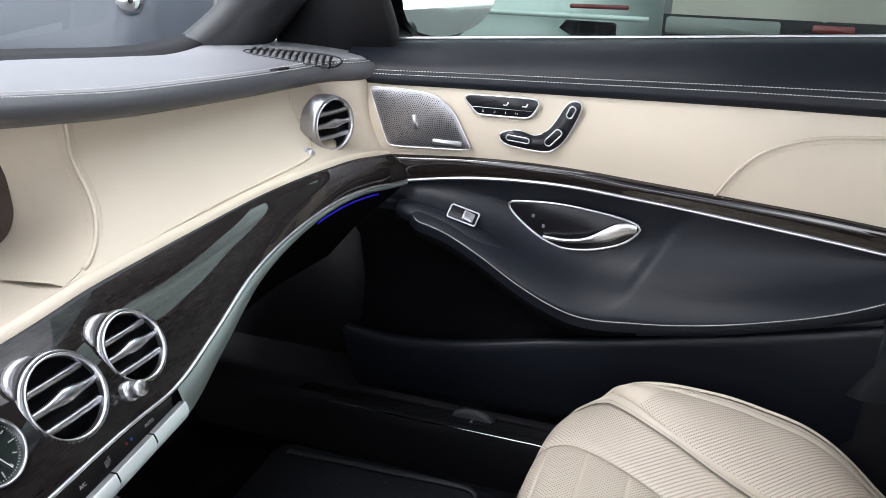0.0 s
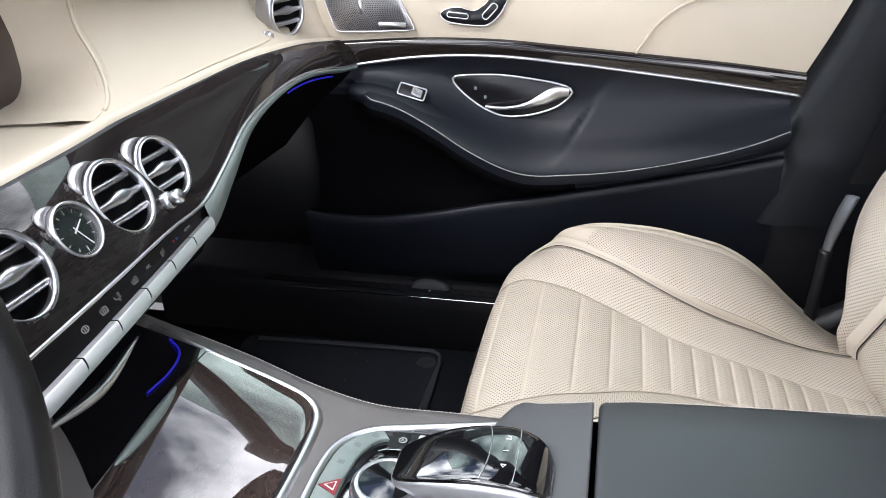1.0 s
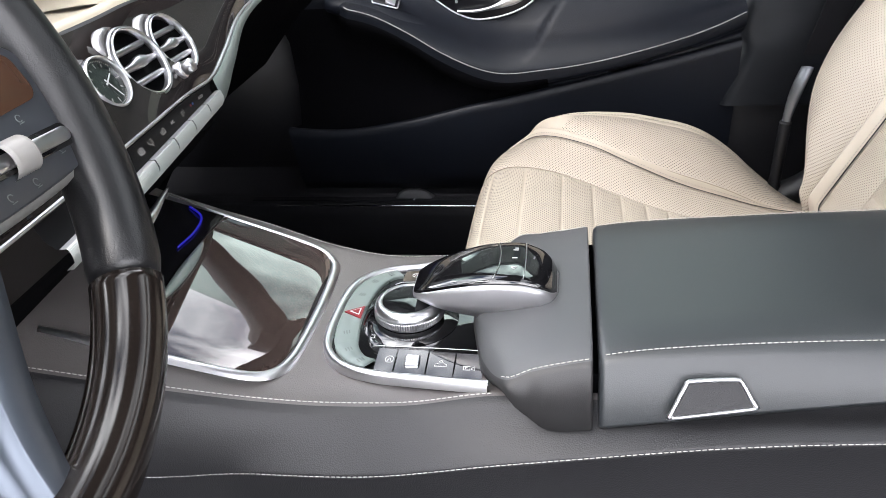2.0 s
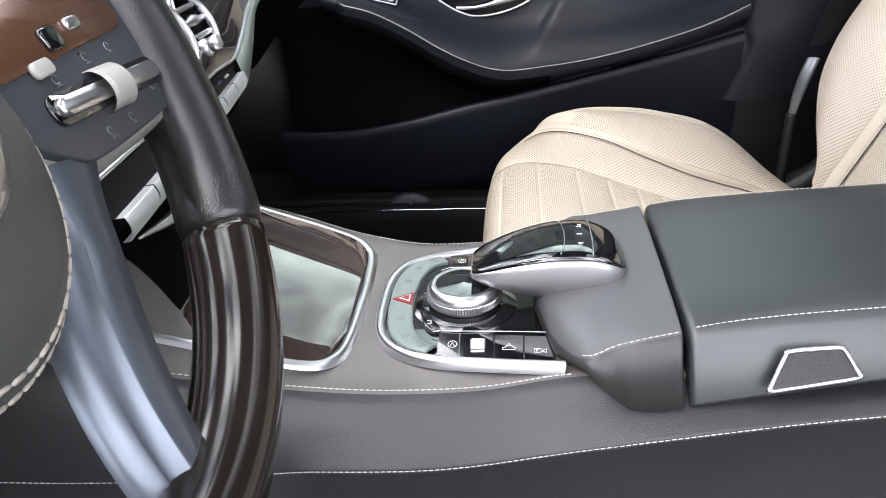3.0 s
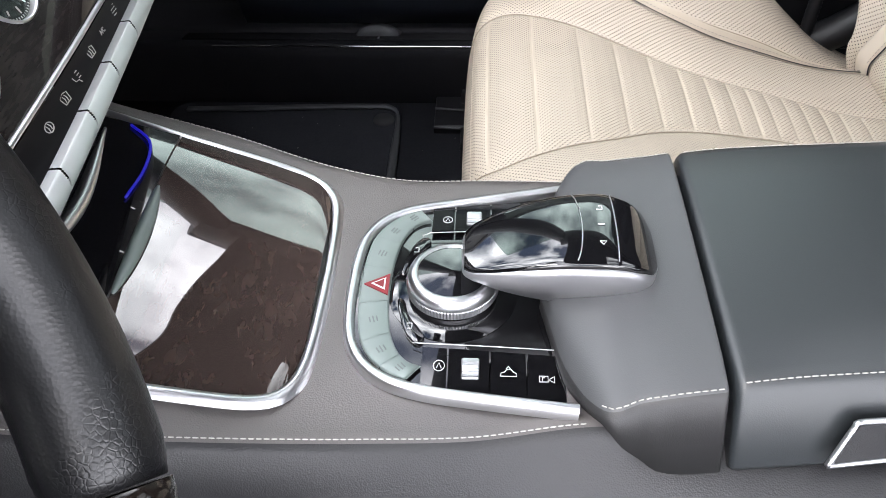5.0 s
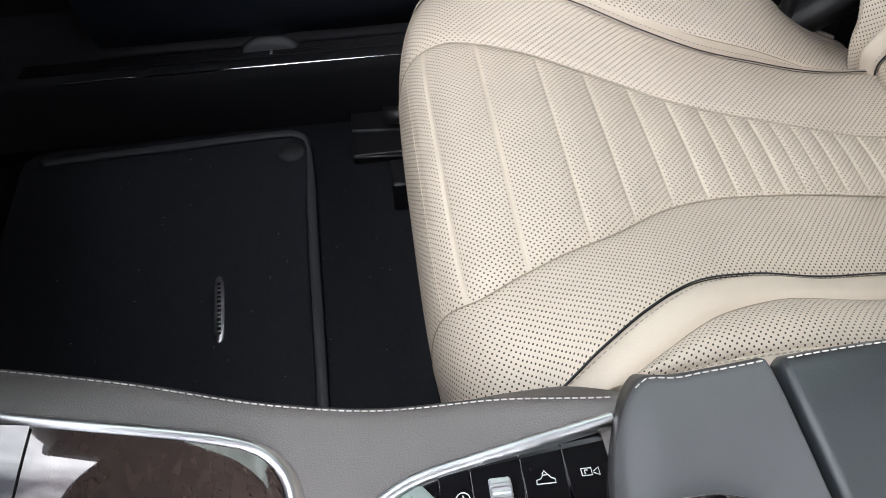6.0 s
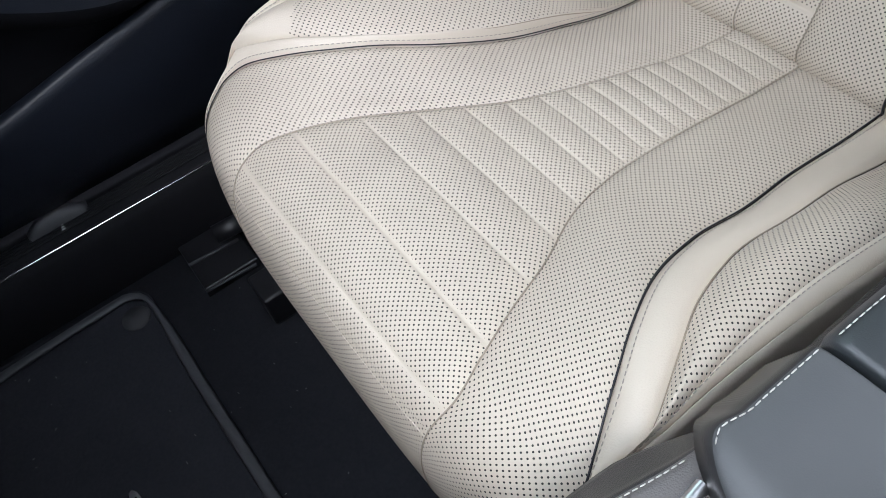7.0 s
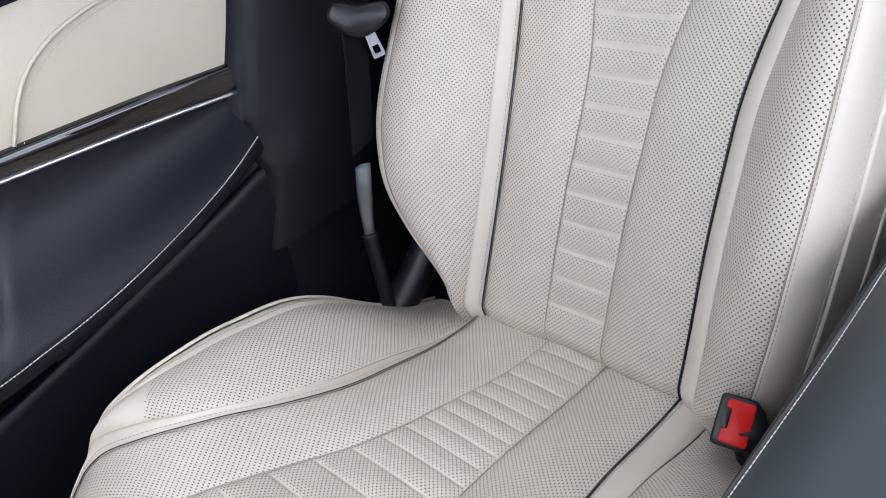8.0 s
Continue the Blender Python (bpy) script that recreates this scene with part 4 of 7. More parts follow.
    for px in (0.008, 0.034):
        bm = bmesh.new()
        slab(round_rect(0.002, 0.006, 0.0006, 2, 0.001, 0.002), 0.0004, mp @ pose(px, 0.006, 0.003, 0, 0, -15), 0, bm)
        slab(round_rect(0.006, 0.002, 0.0006, 2, -0.002, -0.002), 0.0004, mp @ pose(px, 0.006, 0.003), 0, bm)
        part("seat_icon", bm, WHITE, me, "", False)
    # seat shaped adjusters
    sc = facing((-0.0075, 0.7515, 0.5535), (0, -1, 0.02))
    so2 = [(p.x, p.y) for p in spline([(-0.060, -0.019, 0), (-0.055, -0.011, 0), (-0.036, -0.007, 0), (-0.013, -0.012, 0), (0.004, -0.004, 0), (0.016, 0.012, 0), (0.026, 0.030, 0), (0.034, 0.037, 0), (0.044, 0.036, 0), (0.046, 0.028, 0), (0.038, 0.006, 0), (0.026, -0.016, 0), (0.012, -0.029, 0), (-0.004, -0.0325, 0), (-0.046, -0.028, 0)], 80, True)]
    ctl = part("seat_adjuster", slab(so2, 0.004, sc, 0.0015), KEYBLACK, d, "gloss black seat adjuster in seat shape")
    part("rim", tube([sc @ Vector((a, b, 0.003)) for a, b in so2], 0.0011, 6, True), CHROME, ctl, "chrome rim")
    for w, h, a, b, rz in ((0.036, 0.0095, -0.034, -0.0175, -5), (0.031, 0.013, 0.013, -0.011, 48), (0.018, 0.011, 0.034, 0.024, 66)):
        part("adjuster_key", slab(round_rect(w, h, h * 0.45), 0.006, sc @ pose(a, b, 0.003, 0, 0, rz), 0.003), KEYBLACK, ctl, "black key with chrome edge")
        part("key_edge", tube([sc @ pose(a, b, 0.0082, 0, 0, rz) @ Vector((p, q, 0)) for p, q in round_rect(w * 0.86, h * 0.72, h * 0.34)], 0.0011, 6, True), CHROME, ctl, "thin chrome edge")
    # lock pin
    part("lock_pin", lathe([(0.0125, -0.003), (0.0125, 0.002), (0.009, 0.005), (0.0085, 0.0)], 24, facing((0.405, 0.788, 0.676), (0, -0.5, 0.86))), CHROME, d, "chrome lock pin collar")
    part("pin", lathe([(0.006, -0.004), (0.0065, 0.012), (0.006, 0.022), (0.004, 0.024), (0.0002, 0.0242)], 20, facing((0.405, 0.788, 0.678), (0, -0.12, 1))), CHROME, d)
    pane = part("window_pane", grid([[(x, 0.825 - 0.13 * t * t, lerp(0.63, 1.07, t)) for t in np.linspace(0, 1, 8)] for x in ys(-0.42, 0.60, 8)]), SIDEGLASS, d, "green tinted side window")
    pane.visible_shadow = False
    return d


def in_poly(x, y, poly, shrink=1.0):
    cx, cy = sum(p[0] for p in poly) / len(poly), sum(p[1] for p in poly) / len(poly)
    q = [(cx + (a - cx) * shrink, cy + (b - cy) * shrink) for a, b in poly]
    inside = False
    for (x1, y1), (x2, y2) in zip(q, q[1:] + q[:1]):
        if (y1 > y) != (y2 > y) and x < (x2 - x1) * (y - y1) / (y2 - y1) + x1:
            inside = not inside
    return inside


# ---- passenger seat ----
CY = 0.394
SEAM_FAR = table([0.03, 0.051, 0.067, 0.084, 0.117, 0.147, 0.188, 0.236, 0.278, 0.327, 0.382, 0.444, 0.56], [0.139, 0.142, 0.145, 0.145, 0.133, 0.118, 0.098, 0.077, 0.058, 0.045, 0.036, 0.030, 0.027])
SEAM_NEAR = table([0.03, 0.051, 0.07, 0.107, 0.14, 0.18, 0.238, 0.284, 0.335, 0.394, 0.454, 0.56], [0.139, 0.144, 0.147, 0.136, 0.123, 0.107, 0.075, 0.062, 0.056, 0.052, 0.048, 0.046])
PIPE_FAR = table([0.03, 0.08, 0.10, 0.121, 0.148, 0.178, 0.215, 0.266, 0.331, 0.40, 0.56], [0.250, 0.247, 0.241, 0.229, 0.199, 0.172, 0.149, 0.132, 0.121, 0.119, 0.118])
PIPE_NEAR = table([0.03, 0.09, 0.124, 0.148, 0.178, 0.215, 0.266, 0.331, 0.40, 0.56], [0.250, 0.239, 0.225, 0.212, 0.193, 0.173, 0.157, 0.149, 0.138, 0.132])
WELT_FAR = table([0.03, 0.10, 0.14, 0.161, 0.187, 0.216, 0.252, 0.30, 0.56], [0.020, 0.022, 0.024, 0.022, 0.014, 0.008, 0.004, 0.0025, 0.0025])
WELT_NEAR = table([0.03, 0.10, 0.14, 0.175, 0.228, 0.306, 0.36, 0.56], [0.012, 0.018, 0.032, 0.036, 0.034, 0.031, 0.034, 0.032])
PIPE_Z = table([0.03, 0.10, 0.124, 0.148, 0.178, 0.215, 0.266, 0.331, 0.40, 0.56], [0.0, 0.004, 0.010, 0.019, 0.026, 0.030, 0.022, 0.010, 0.003, 0.006])
CREST_Z = table([0.03, 0.08, 0.12, 0.165, 0.22, 0.27, 0.30, 0.37, 0.42, 0.45, 0.50, 0.56], [-0.012, -0.003, 0.015, 0.032, 0.047, 0.054, 0.054, 0.047, 0.024, 0.003, -0.03, -0.055])
RIBS = [0.067, 0.115, 0.166, 0.206, 0.243, 0.275, 0.303, 0.327, 0.348, 0.368, 0.388, 0.408, 0.43, 0.453, 0.478, 0.503]


def seam_h(x, side):
    return (SEAM_FAR if side > 0 else SEAM_NEAR)(x)


def rim_h(x, side):
    """Half width of the cushion's top at x."""
    return 0.252 - 0.014 * min(max(1 - (x - 0.05) / 0.1, 0), 1) + (0.007 if side > 0 else 0.0)


def pipe_h(x, side):
    return min((PIPE_FAR if side > 0 else PIPE_NEAR)(x), rim_h(x, side) - 0.004)


def welt_h(x, side):
    return min(pipe_h(x, side) + (WELT_FAR if side > 0 else WELT_NEAR)(x), rim_h(x, side) - 0.0006)


def cushion_lines():
    return spline([(0.066, 0, 0.055), (0.048, 0, 0.09), (0.041, 0, 0.13), (0.043, 0, 0.175), (0.054, 0, 0.207), (0.078, 0, 0.223), (0.12, 0, 0.230), (0.17, 0, 0.229), (0.24, 0, 0.214), (0.30, 0, 0.202), (0.38, 0, 0.186), (0.465, 0, 0.166), (0.56, 0, 0.155)], 360)


def smooth(a, b, x):
    t = min(max((x - a) / (b - a), 0), 1)
    return t * t * (3 - 2 * t)


def skin(name, fn, u0, u1, nu, nv, material, parent, label="", flip=False, rib=None):
    """A leather panel: fn(u, v) gives a place; its edges dip into the seams; UVs run in metres; rib(u, v) is 1 on welded, unpunched lines."""
    bm = bmesh.new()
    plain = bm.verts.layers.float.new("welded")
    us, vs = np.linspace(u0, u1, nu), np.linspace(0, 1, nv)
    P = [[Vector(fn(u, v)) for u in us] for v in vs]
    layer = bm.loops.layers.uv.new("UVMap")
    V = [[bm.verts.new(p) for p in row] for row in P]
    if rib:
        for v, row in zip(vs, V):
            for u, vert in zip(us, row):
                vert[plain] = rib(u, v)
    mid = nu // 2
    vlen = [0.0]
    for i in range(1, nv):
        vlen.append(vlen[-1] + (P[i][mid] - P[i - 1][mid]).length)
    ulen = []
    for i in range(nv):
        acc = [0.0]
        for j in range(1, nu):
            acc.append(acc[-1] + (P[i][j] - P[i][j - 1]).length)
        ulen.append([a - acc[mid] for a in acc])
    for i in range(nv - 1):
        for j in range(nu - 1):
            ids = [(i, j), (i, j + 1), (i + 1, j + 1), (i + 1, j)]
            f = bm.faces.new([V[a][b] for a, b in (ids[::-1] if flip else ids)])
            for lp, (a, b) in zip(f.loops, ids[::-1] if flip else ids):
                lp[layer].uv = (ulen[a][b], vlen[a])
    return part(name, bm, material, parent, label)


def seat():
    s = thing("car_seat", "cream perforated leather front passenger seat with dark piping", "car seat")
    line = cushion_lines()
    N = len(line)

    def base(v):
        f = v * (N - 1)
        i = min(int(f), N - 2)
        return line[i].lerp(line[i + 1], f - i)

    def at(h, dz, v, side):
        p = base(v)
        rise = smooth(0.10, 0.225, p.z) if p.x < 0.09 else 1.0
        back = 0.026 * (abs(h) / 0.26) ** 4 * (1 - smooth(0.05, 0.15, p.x))
        return Vector((p.x + back, CY + side * h, p.z + dz * rise - 0.012 * (abs(h) / 0.26) ** 4 * (1 - smooth(0.05, 0.15, p.x))))

    def xe(v):
        return base(v).x

    def dip(t, w=0.06, depth=0.0026):
        return -depth * (math.exp(-(t / w) ** 2) + math.exp(-((1 - t) / w) ** 2))

    def insert(u, v):
        p = base(v)
        h = seam_h(p.x, u) * abs(u)
        groove = 0.0
        near = min((abs(p.x - r) for r in RIBS), default=1)
        if p.z > 0.205 or p.x > 0.06:
            groove = 0.0014 * (1 - math.exp(-(near / 0.0022) ** 2)) + 0.0018 * min(1, near / 0.012)
        elif p.z < 0.2:
            groove = 0.0016 * (1 - math.exp(-((p.z - 0.165) / 0.0026) ** 2)) + 0.0016
        return at(h, (groove - 0.0032) * (1 - u**8) + dip((u + 1) / 2, 0.02, 0.0026) + 0.003 * (1 - u * u), v, 1 if u >= 0 else -1)

    def cushion_rib(u, v):
        p = base(v)
        near = min(abs(p.x - r) for r in RIBS) if p.z > 0.205 or p.x > 0.06 else abs(p.z - 0.165)
        return 1.0 - smooth(0.0003, 0.0012, near)

    skin("cushion_insert", insert, -1, 1, 51, 820, PERF, s, "quilted perforated cream leather insert", rib=cushion_rib)
    for side in (-1, 1):
        def side_panel(t, v):
            x = xe(v)
            h, dz = lerp(seam_h(x, side), pipe_h(x, side), t), PIPE_Z(x) * t ** 1.4
            return at(h, dz + 0.005 * math.sin(math.pi * t) + dip(t), v, side)

        def welt(t, v):
            x = xe(v)
            zc = lerp(PIPE_Z(x), CREST_Z(x), 0.30) + 0.002
            return at(lerp(pipe_h(x, side) + 0.001, welt_h(x, side), t), lerp(PIPE_Z(x), zc, t) + 0.004 * math.sin(math.pi * t) + dip(t, 0.1), v, side)

        def bolster(t, v):
            x = xe(v)
            zc = lerp(PIPE_Z(x), CREST_Z(x), 0.30) + 0.002
            h = lerp(welt_h(x, side), rim_h(x, side), t)
            return at(h, lerp(zc, CREST_Z(x) - 0.004, math.sin(t * math.pi / 2)) + 0.010 * math.sin(math.pi * t) * smooth(0.06, 0.15, x) + dip(t, 0.03), v, side)

        def flank(t, v):
            x = xe(v)
            p = at(rim_h(x, side) + 0.012 * math.sin(t * math.pi / 2), CREST_Z(x) - 0.004 + 0.004 * math.sin(math.pi * min(t * 4, 1)), v, side)
            p.z = lerp(p.z, 0.07, max(0, t - 0.08) / 0.92) if t > 0.08 else p.z
            return p

        skin("cushion_side", side_panel, 0, 1, 26, 240, PERFSOFT, s, "perforated cream leather side panel", side < 0)
        skin("welt", welt, 0, 1, 12, 240, SEAT, s, "smooth cream leather welt", side < 0)
        inner_b = lambda t, v: bolster(0.80 * t, v) + Vector((0, 0, dip(t, 0.03, 0.0018)))
        outer_b = lambda t, v: bolster(0.80 + 0.20 * t, v) + Vector((0, 0, dip(t, 0.12, 0.0018) + 0.0012 * math.sin(math.pi * t)))
        ob = skin("bolster", inner_b, 0, 1, 24, 240, PERFSOFT, s, "perforated cream leather bolster", side < 0)
        ob.data.materials.append(SEAT)
        for p in ob.data.polygons:
            if p.center.x < (0.172 + (abs(p.center.y - CY) - 0.215) if side > 0 else 0.146):
                p.material_index = 1
        skin("bolster_edge", outer_b, 0, 1, 8, 240, SEAT, s, "smooth cream leather edge strip", side < 0)
        stitches("stitching", [outer_b(0.25, v) + Vector((0, 0, 0.0006)) for v in np.linspace(0.15, 0.99, 50)], s, GREYTHREAD, 0.003, 0.0016, 0.0004, label="pale stitching")
        skin("flank", flank, 0, 1, 14, 160, SEAT, s, "smooth cream leather flank", side < 0)
        vv = np.linspace(0.0, 1, 160)
        part("piping", tube([at(pipe_h(xe(v), side) + 0.0004, PIPE_Z(xe(v)) - 0.0002, v, side) for v in vv], 0.00055 if side > 0 else 0.0007, 8), PIPING, s, "dark blue piping")
        part("seam", tube([at(seam_h(xe(v), side), -0.0018, v, side) for v in vv], 0.0006, 6), SEAMLINE, s, "sewn seam")
        part("seam", tube([bolster(0.0, v) + Vector((0, 0, 0.0006)) for v in vv], 0.0006, 6), SEAMLINE, s, "sewn seam")
        stitches("stitching", [welt(0.16, v) + Vector((0, 0, 0.0008)) for v in np.linspace(0.12, 0.99, 50)], s, GREYTHREAD, 0.003, 0.0016, 0.0004, label="cream stitching")
    # front edge trim, base and rails
    part("front_piping", tube([at(h, 0, 0.003, 1) + Vector((-0.002, 0, 0.004)) for h in np.linspace(-0.24, 0.24, 40)], 0.0035, 8), SEAT, s, "cream leather piping along the lower front edge")
    part("seat_base", block(0.075, 0.62, CY - 0.235, CY + 0.235, 0.005, 0.075), PLASTIC, s, "black plastic seat base", False, "", 0.012)
    for yy in (CY - 0.20, CY + 0.20):
        part("seat_rail", block(0.03, 0.60, yy - 0.022, yy + 0.022, -0.035, 0.01), PLASTIC, s, "black seat rail", False, "", 0.004)

    # backrest
    O, U, F = Vector((0.520, CY, 0.178)), Vector((0.5, 0, 0.866)), Vector((-0.866, 0, 0.5))
    BP_FAR = table([-0.05, 0.03, 0.11, 0.18, 0.25, 0.33, 0.46, 0.62], [0.112, 0.110, 0.109, 0.111, 0.116, 0.126, 0.148, 0.155])
    BP_NEAR = table([-0.05, 0.05, 0.13, 0.2, 0.26, 0.31, 0.35, 0.46, 0.62], [0.133, 0.133, 0.131, 0.131, 0.132, 0.138, 0.145, 0.165, 0.170])
    BS_FAR = table([-0.05, 0.04, 0.17, 0.22, 0.28, 0.335, 0.62], [0.028, 0.030, 0.030, 0.029, 0.032, 0.042, 0.08])
    BS_NEAR = table([-0.05, 0.05, 0.13, 0.2, 0.27, 0.315, 0.34, 0.62], [0.042, 0.042, 0.043, 0.046, 0.049, 0.056, 0.061, 0.10])
    bp_h = lambda t, side: (BP_FAR if side > 0 else BP_NEAR)(t)
    bs_h = lambda t, side: (BS_FAR if side > 0 else BS_NEAR)(t)
    BE = table([-0.05, 0, 0.03, 0.06, 0.10, 0.15, 0.30, 0.45, 0.62], [0.165, 0.172, 0.192, 0.222, 0.254, 0.270, 0.272, 0.262, 0.240])
    BE_NEAR = table([-0.05, 0, 0.03, 0.06, 0.10, 0.15, 0.30, 0.45, 0.62], [0.214, 0.222, 0.230, 0.236, 0.242, 0.246, 0.246, 0.236, 0.215])
    BF = table([-0.05, 0, 0.05, 0.12, 0.25, 0.45, 0.62], [0.02, 0.025, 0.045, 0.064, 0.070, 0.060, 0.04])
    L = 0.62
    WW = {1: 0.018, -1: 0.022}
    BR = [0.028 + 0.0295 * k for k in range(20)]

    def bat(h, f, v, side):
        t = lerp(-0.045, L, v)
        roll = 0.05 * smooth(0.56, 0.62, t)
        bulge = 0.012 * math.sin(math.pi * min(max((t + 0.05) / 0.5, 0), 1))
        tuck = -0.03 * smooth(0.0, -0.045, t)
        p = O + U * (t - roll * 0.3) + F * (f + bulge - roll + tuck)
        return Vector((p.x, CY + side * h, p.z))

    def tt(v):
        return lerp(-0.045, L, v)

    def b_insert(u, v):
        t = tt(v)
        near = min(abs(t - r) for r in BR)
        g = 0.0013 * (1 - math.exp(-(near / 0.0024) ** 2)) + 0.0017 * min(1, near / 0.011)
        return bat(bs_h(t, u) * abs(u), (g - 0.003) * (1 - u**8) + dip((u + 1) / 2, 0.03, 0.0026), v, 1 if u >= 0 else -1)

    skin("backrest_insert", b_insert, -1, 1, 41, 700, PERF, s, "quilted perforated cream leather backrest insert", True, lambda u, v: 1.0 - smooth(0.0014, 0.0030, min(abs(tt(v) - r) for r in BR)))
    for side in (-1, 1):
        def b_side(t, v):
            q = tt(v)
            return bat(lerp(bs_h(q, side), bp_h(q, side), t), 0.006 * math.sin(math.pi * t) + 0.006 * t + dip(t), v, side)

        def b_welt(t, v):
            q = tt(v)
            return bat(lerp(bp_h(q, side) + 0.001, bp_h(q, side) + WW[side], t), 0.006 + 0.014 * t ** 1.2 + 0.003 * math.sin(math.pi * t) + dip(t, 0.1), v, side)

        edge_h = BE if side > 0 else BE_NEAR
        rim_w = 0.034 if side > 0 else 0.019

        def b_bol(t, v):
            q = tt(v)
            h = lerp(bp_h(q, side) + WW[side], max(edge_h(q) - rim_w, bp_h(q, side) + 0.03), t)
            return bat(h, lerp(0.020, max(BF(q), 0.021), math.sin(t * math.pi / 2)) + 0.008 * math.sin(math.pi * t) + dip(t, 0.03), v, side)

        def b_edge(t, v):
            q = tt(v)
            h0, h1 = max(edge_h(q) - rim_w, bp_h(q, side) + 0.03), max(edge_h(q), bp_h(q, side) + 0.036)
            return bat(lerp(h0, h1, math.sin(t * math.pi / 2)), max(BF(q), 0.021) - 0.050 * t ** 1.6 + dip(t, 0.08), v, side)

        def b_flank(t, v):
            q = tt(v)
            h1 = max(edge_h(q), bp_h(q, side) + 0.036)
            return bat(h1 + 0.004 * math.sin(math.pi * t) - 0.008 * t * t, max(BF(q), 0.021) - 0.050 - 0.16 * t, v, side)

        f = side > 0
        skin("backrest_side", b_side, 0, 1, 26, 220, PERF, s, "perforated cream leather side panel", f)
        skin("welt", b_welt, 0, 1, 12, 220, SEAT, s, "smooth cream leather welt", f)
        skin("bolster", b_bol, 0, 1, 26, 220, PERFSOFT, s, "perforated cream leather bolster", f)
        skin("edge_panel", b_edge, 0, 1, 14, 220, SEAT, s, "smooth cream leather outer edge", f)
        skin("flank", b_flank, 0, 1, 10, 120, SEAT, s, "smooth cream leather flank", f)
        part("piping", tube([bat(bp_h(tt(v), side) + 0.0004, 0.0062, v, side) for v in np.linspace(0, 1, 160)], 0.0009, 8), PIPING, s, "dark blue piping")
        part("seam", tube([bat(bs_h(tt(v), side), -0.0018, v, side) for v in np.linspace(0, 1, 120)], 0.0006, 6), SEAMLINE, s, "sewn seam")
        part("seam", tube([b_edge(0.0, v) + Vector((-0.0006, 0, 0)) for v in np.linspace(0, 1, 120)], 0.0007, 6), SEAMLINE, s, "sewn seam")
        part("ridge", tube([b_edge(1.0, v) + Vector((-0.001, 0, 0)) for v in np.linspace(0, 1, 120)], 0.0028, 8), SEAT, s, "raised cream leather ridge")
        part("ridge", tube([b_flank(0.42, v) for v in np.linspace(0, 1, 80)], 0.0022, 8), SEAT, s, "raised cream leather ridge")
        for fn, t in ((b_welt, 0.14), (b_edge, 0.12), (b_edge, 0.90)):
            stitches("stitching", [fn(t, v) + Vector((-0.0006, 0, 0.0003)) for v in np.linspace(0.06, 0.99, 50)], s, GREYTHREAD if t < 0.5 else THREAD, 0.003, 0.0014, 0.0004 if t < 0.5 else 0.0007, label="pale stitching")
    part("back_shell", grid([[bat(h, -0.15 - 0.03 * (1 - (h / 0.24) ** 2), v, 1) for h in np.linspace(-0.235, 0.235, 14)] for v in np.linspace(0.02, 1, 14)]), BLACK, s, "dark leather back of the seat")
    return s


# ---- centre console ----
CE = table([-0.30, -0.20, -0.122, -0.05, 0.0, 0.06, 0.124, 0.193, 0.276, 0.40, 0.55, 0.80], [0.152, 0.145, 0.136, 0.124, 0.118, 0.115, 0.108, 0.106, 0.106, 0.107, 0.112, 0.118])
CZ = table([-0.30, -0.20, -0.122, -0.05, 0.0, 0.06, 0.124, 0.193, 0.276, 0.40, 0.55, 0.80], [0.372, 0.350, 0.332, 0.314, 0.307, 0.309, 0.318, 0.318, 0.322, 0.33, 0.335, 0.34])
CS = table([-0.30, -0.05, 0.035, 0.125, 0.19, 0.272, 0.50, 0.80], [0.278, 0.266, 0.269, 0.285, 0.296, 0.309, 0.326, 0.33])
CC = table([-0.30, -0.20, -0.145, -0.042, -0.01, 0.05, 0.12, 0.80], [0.405, 0.372, 0.352, 0.317, 0.3135, 0.312, 0.318, 0.33])


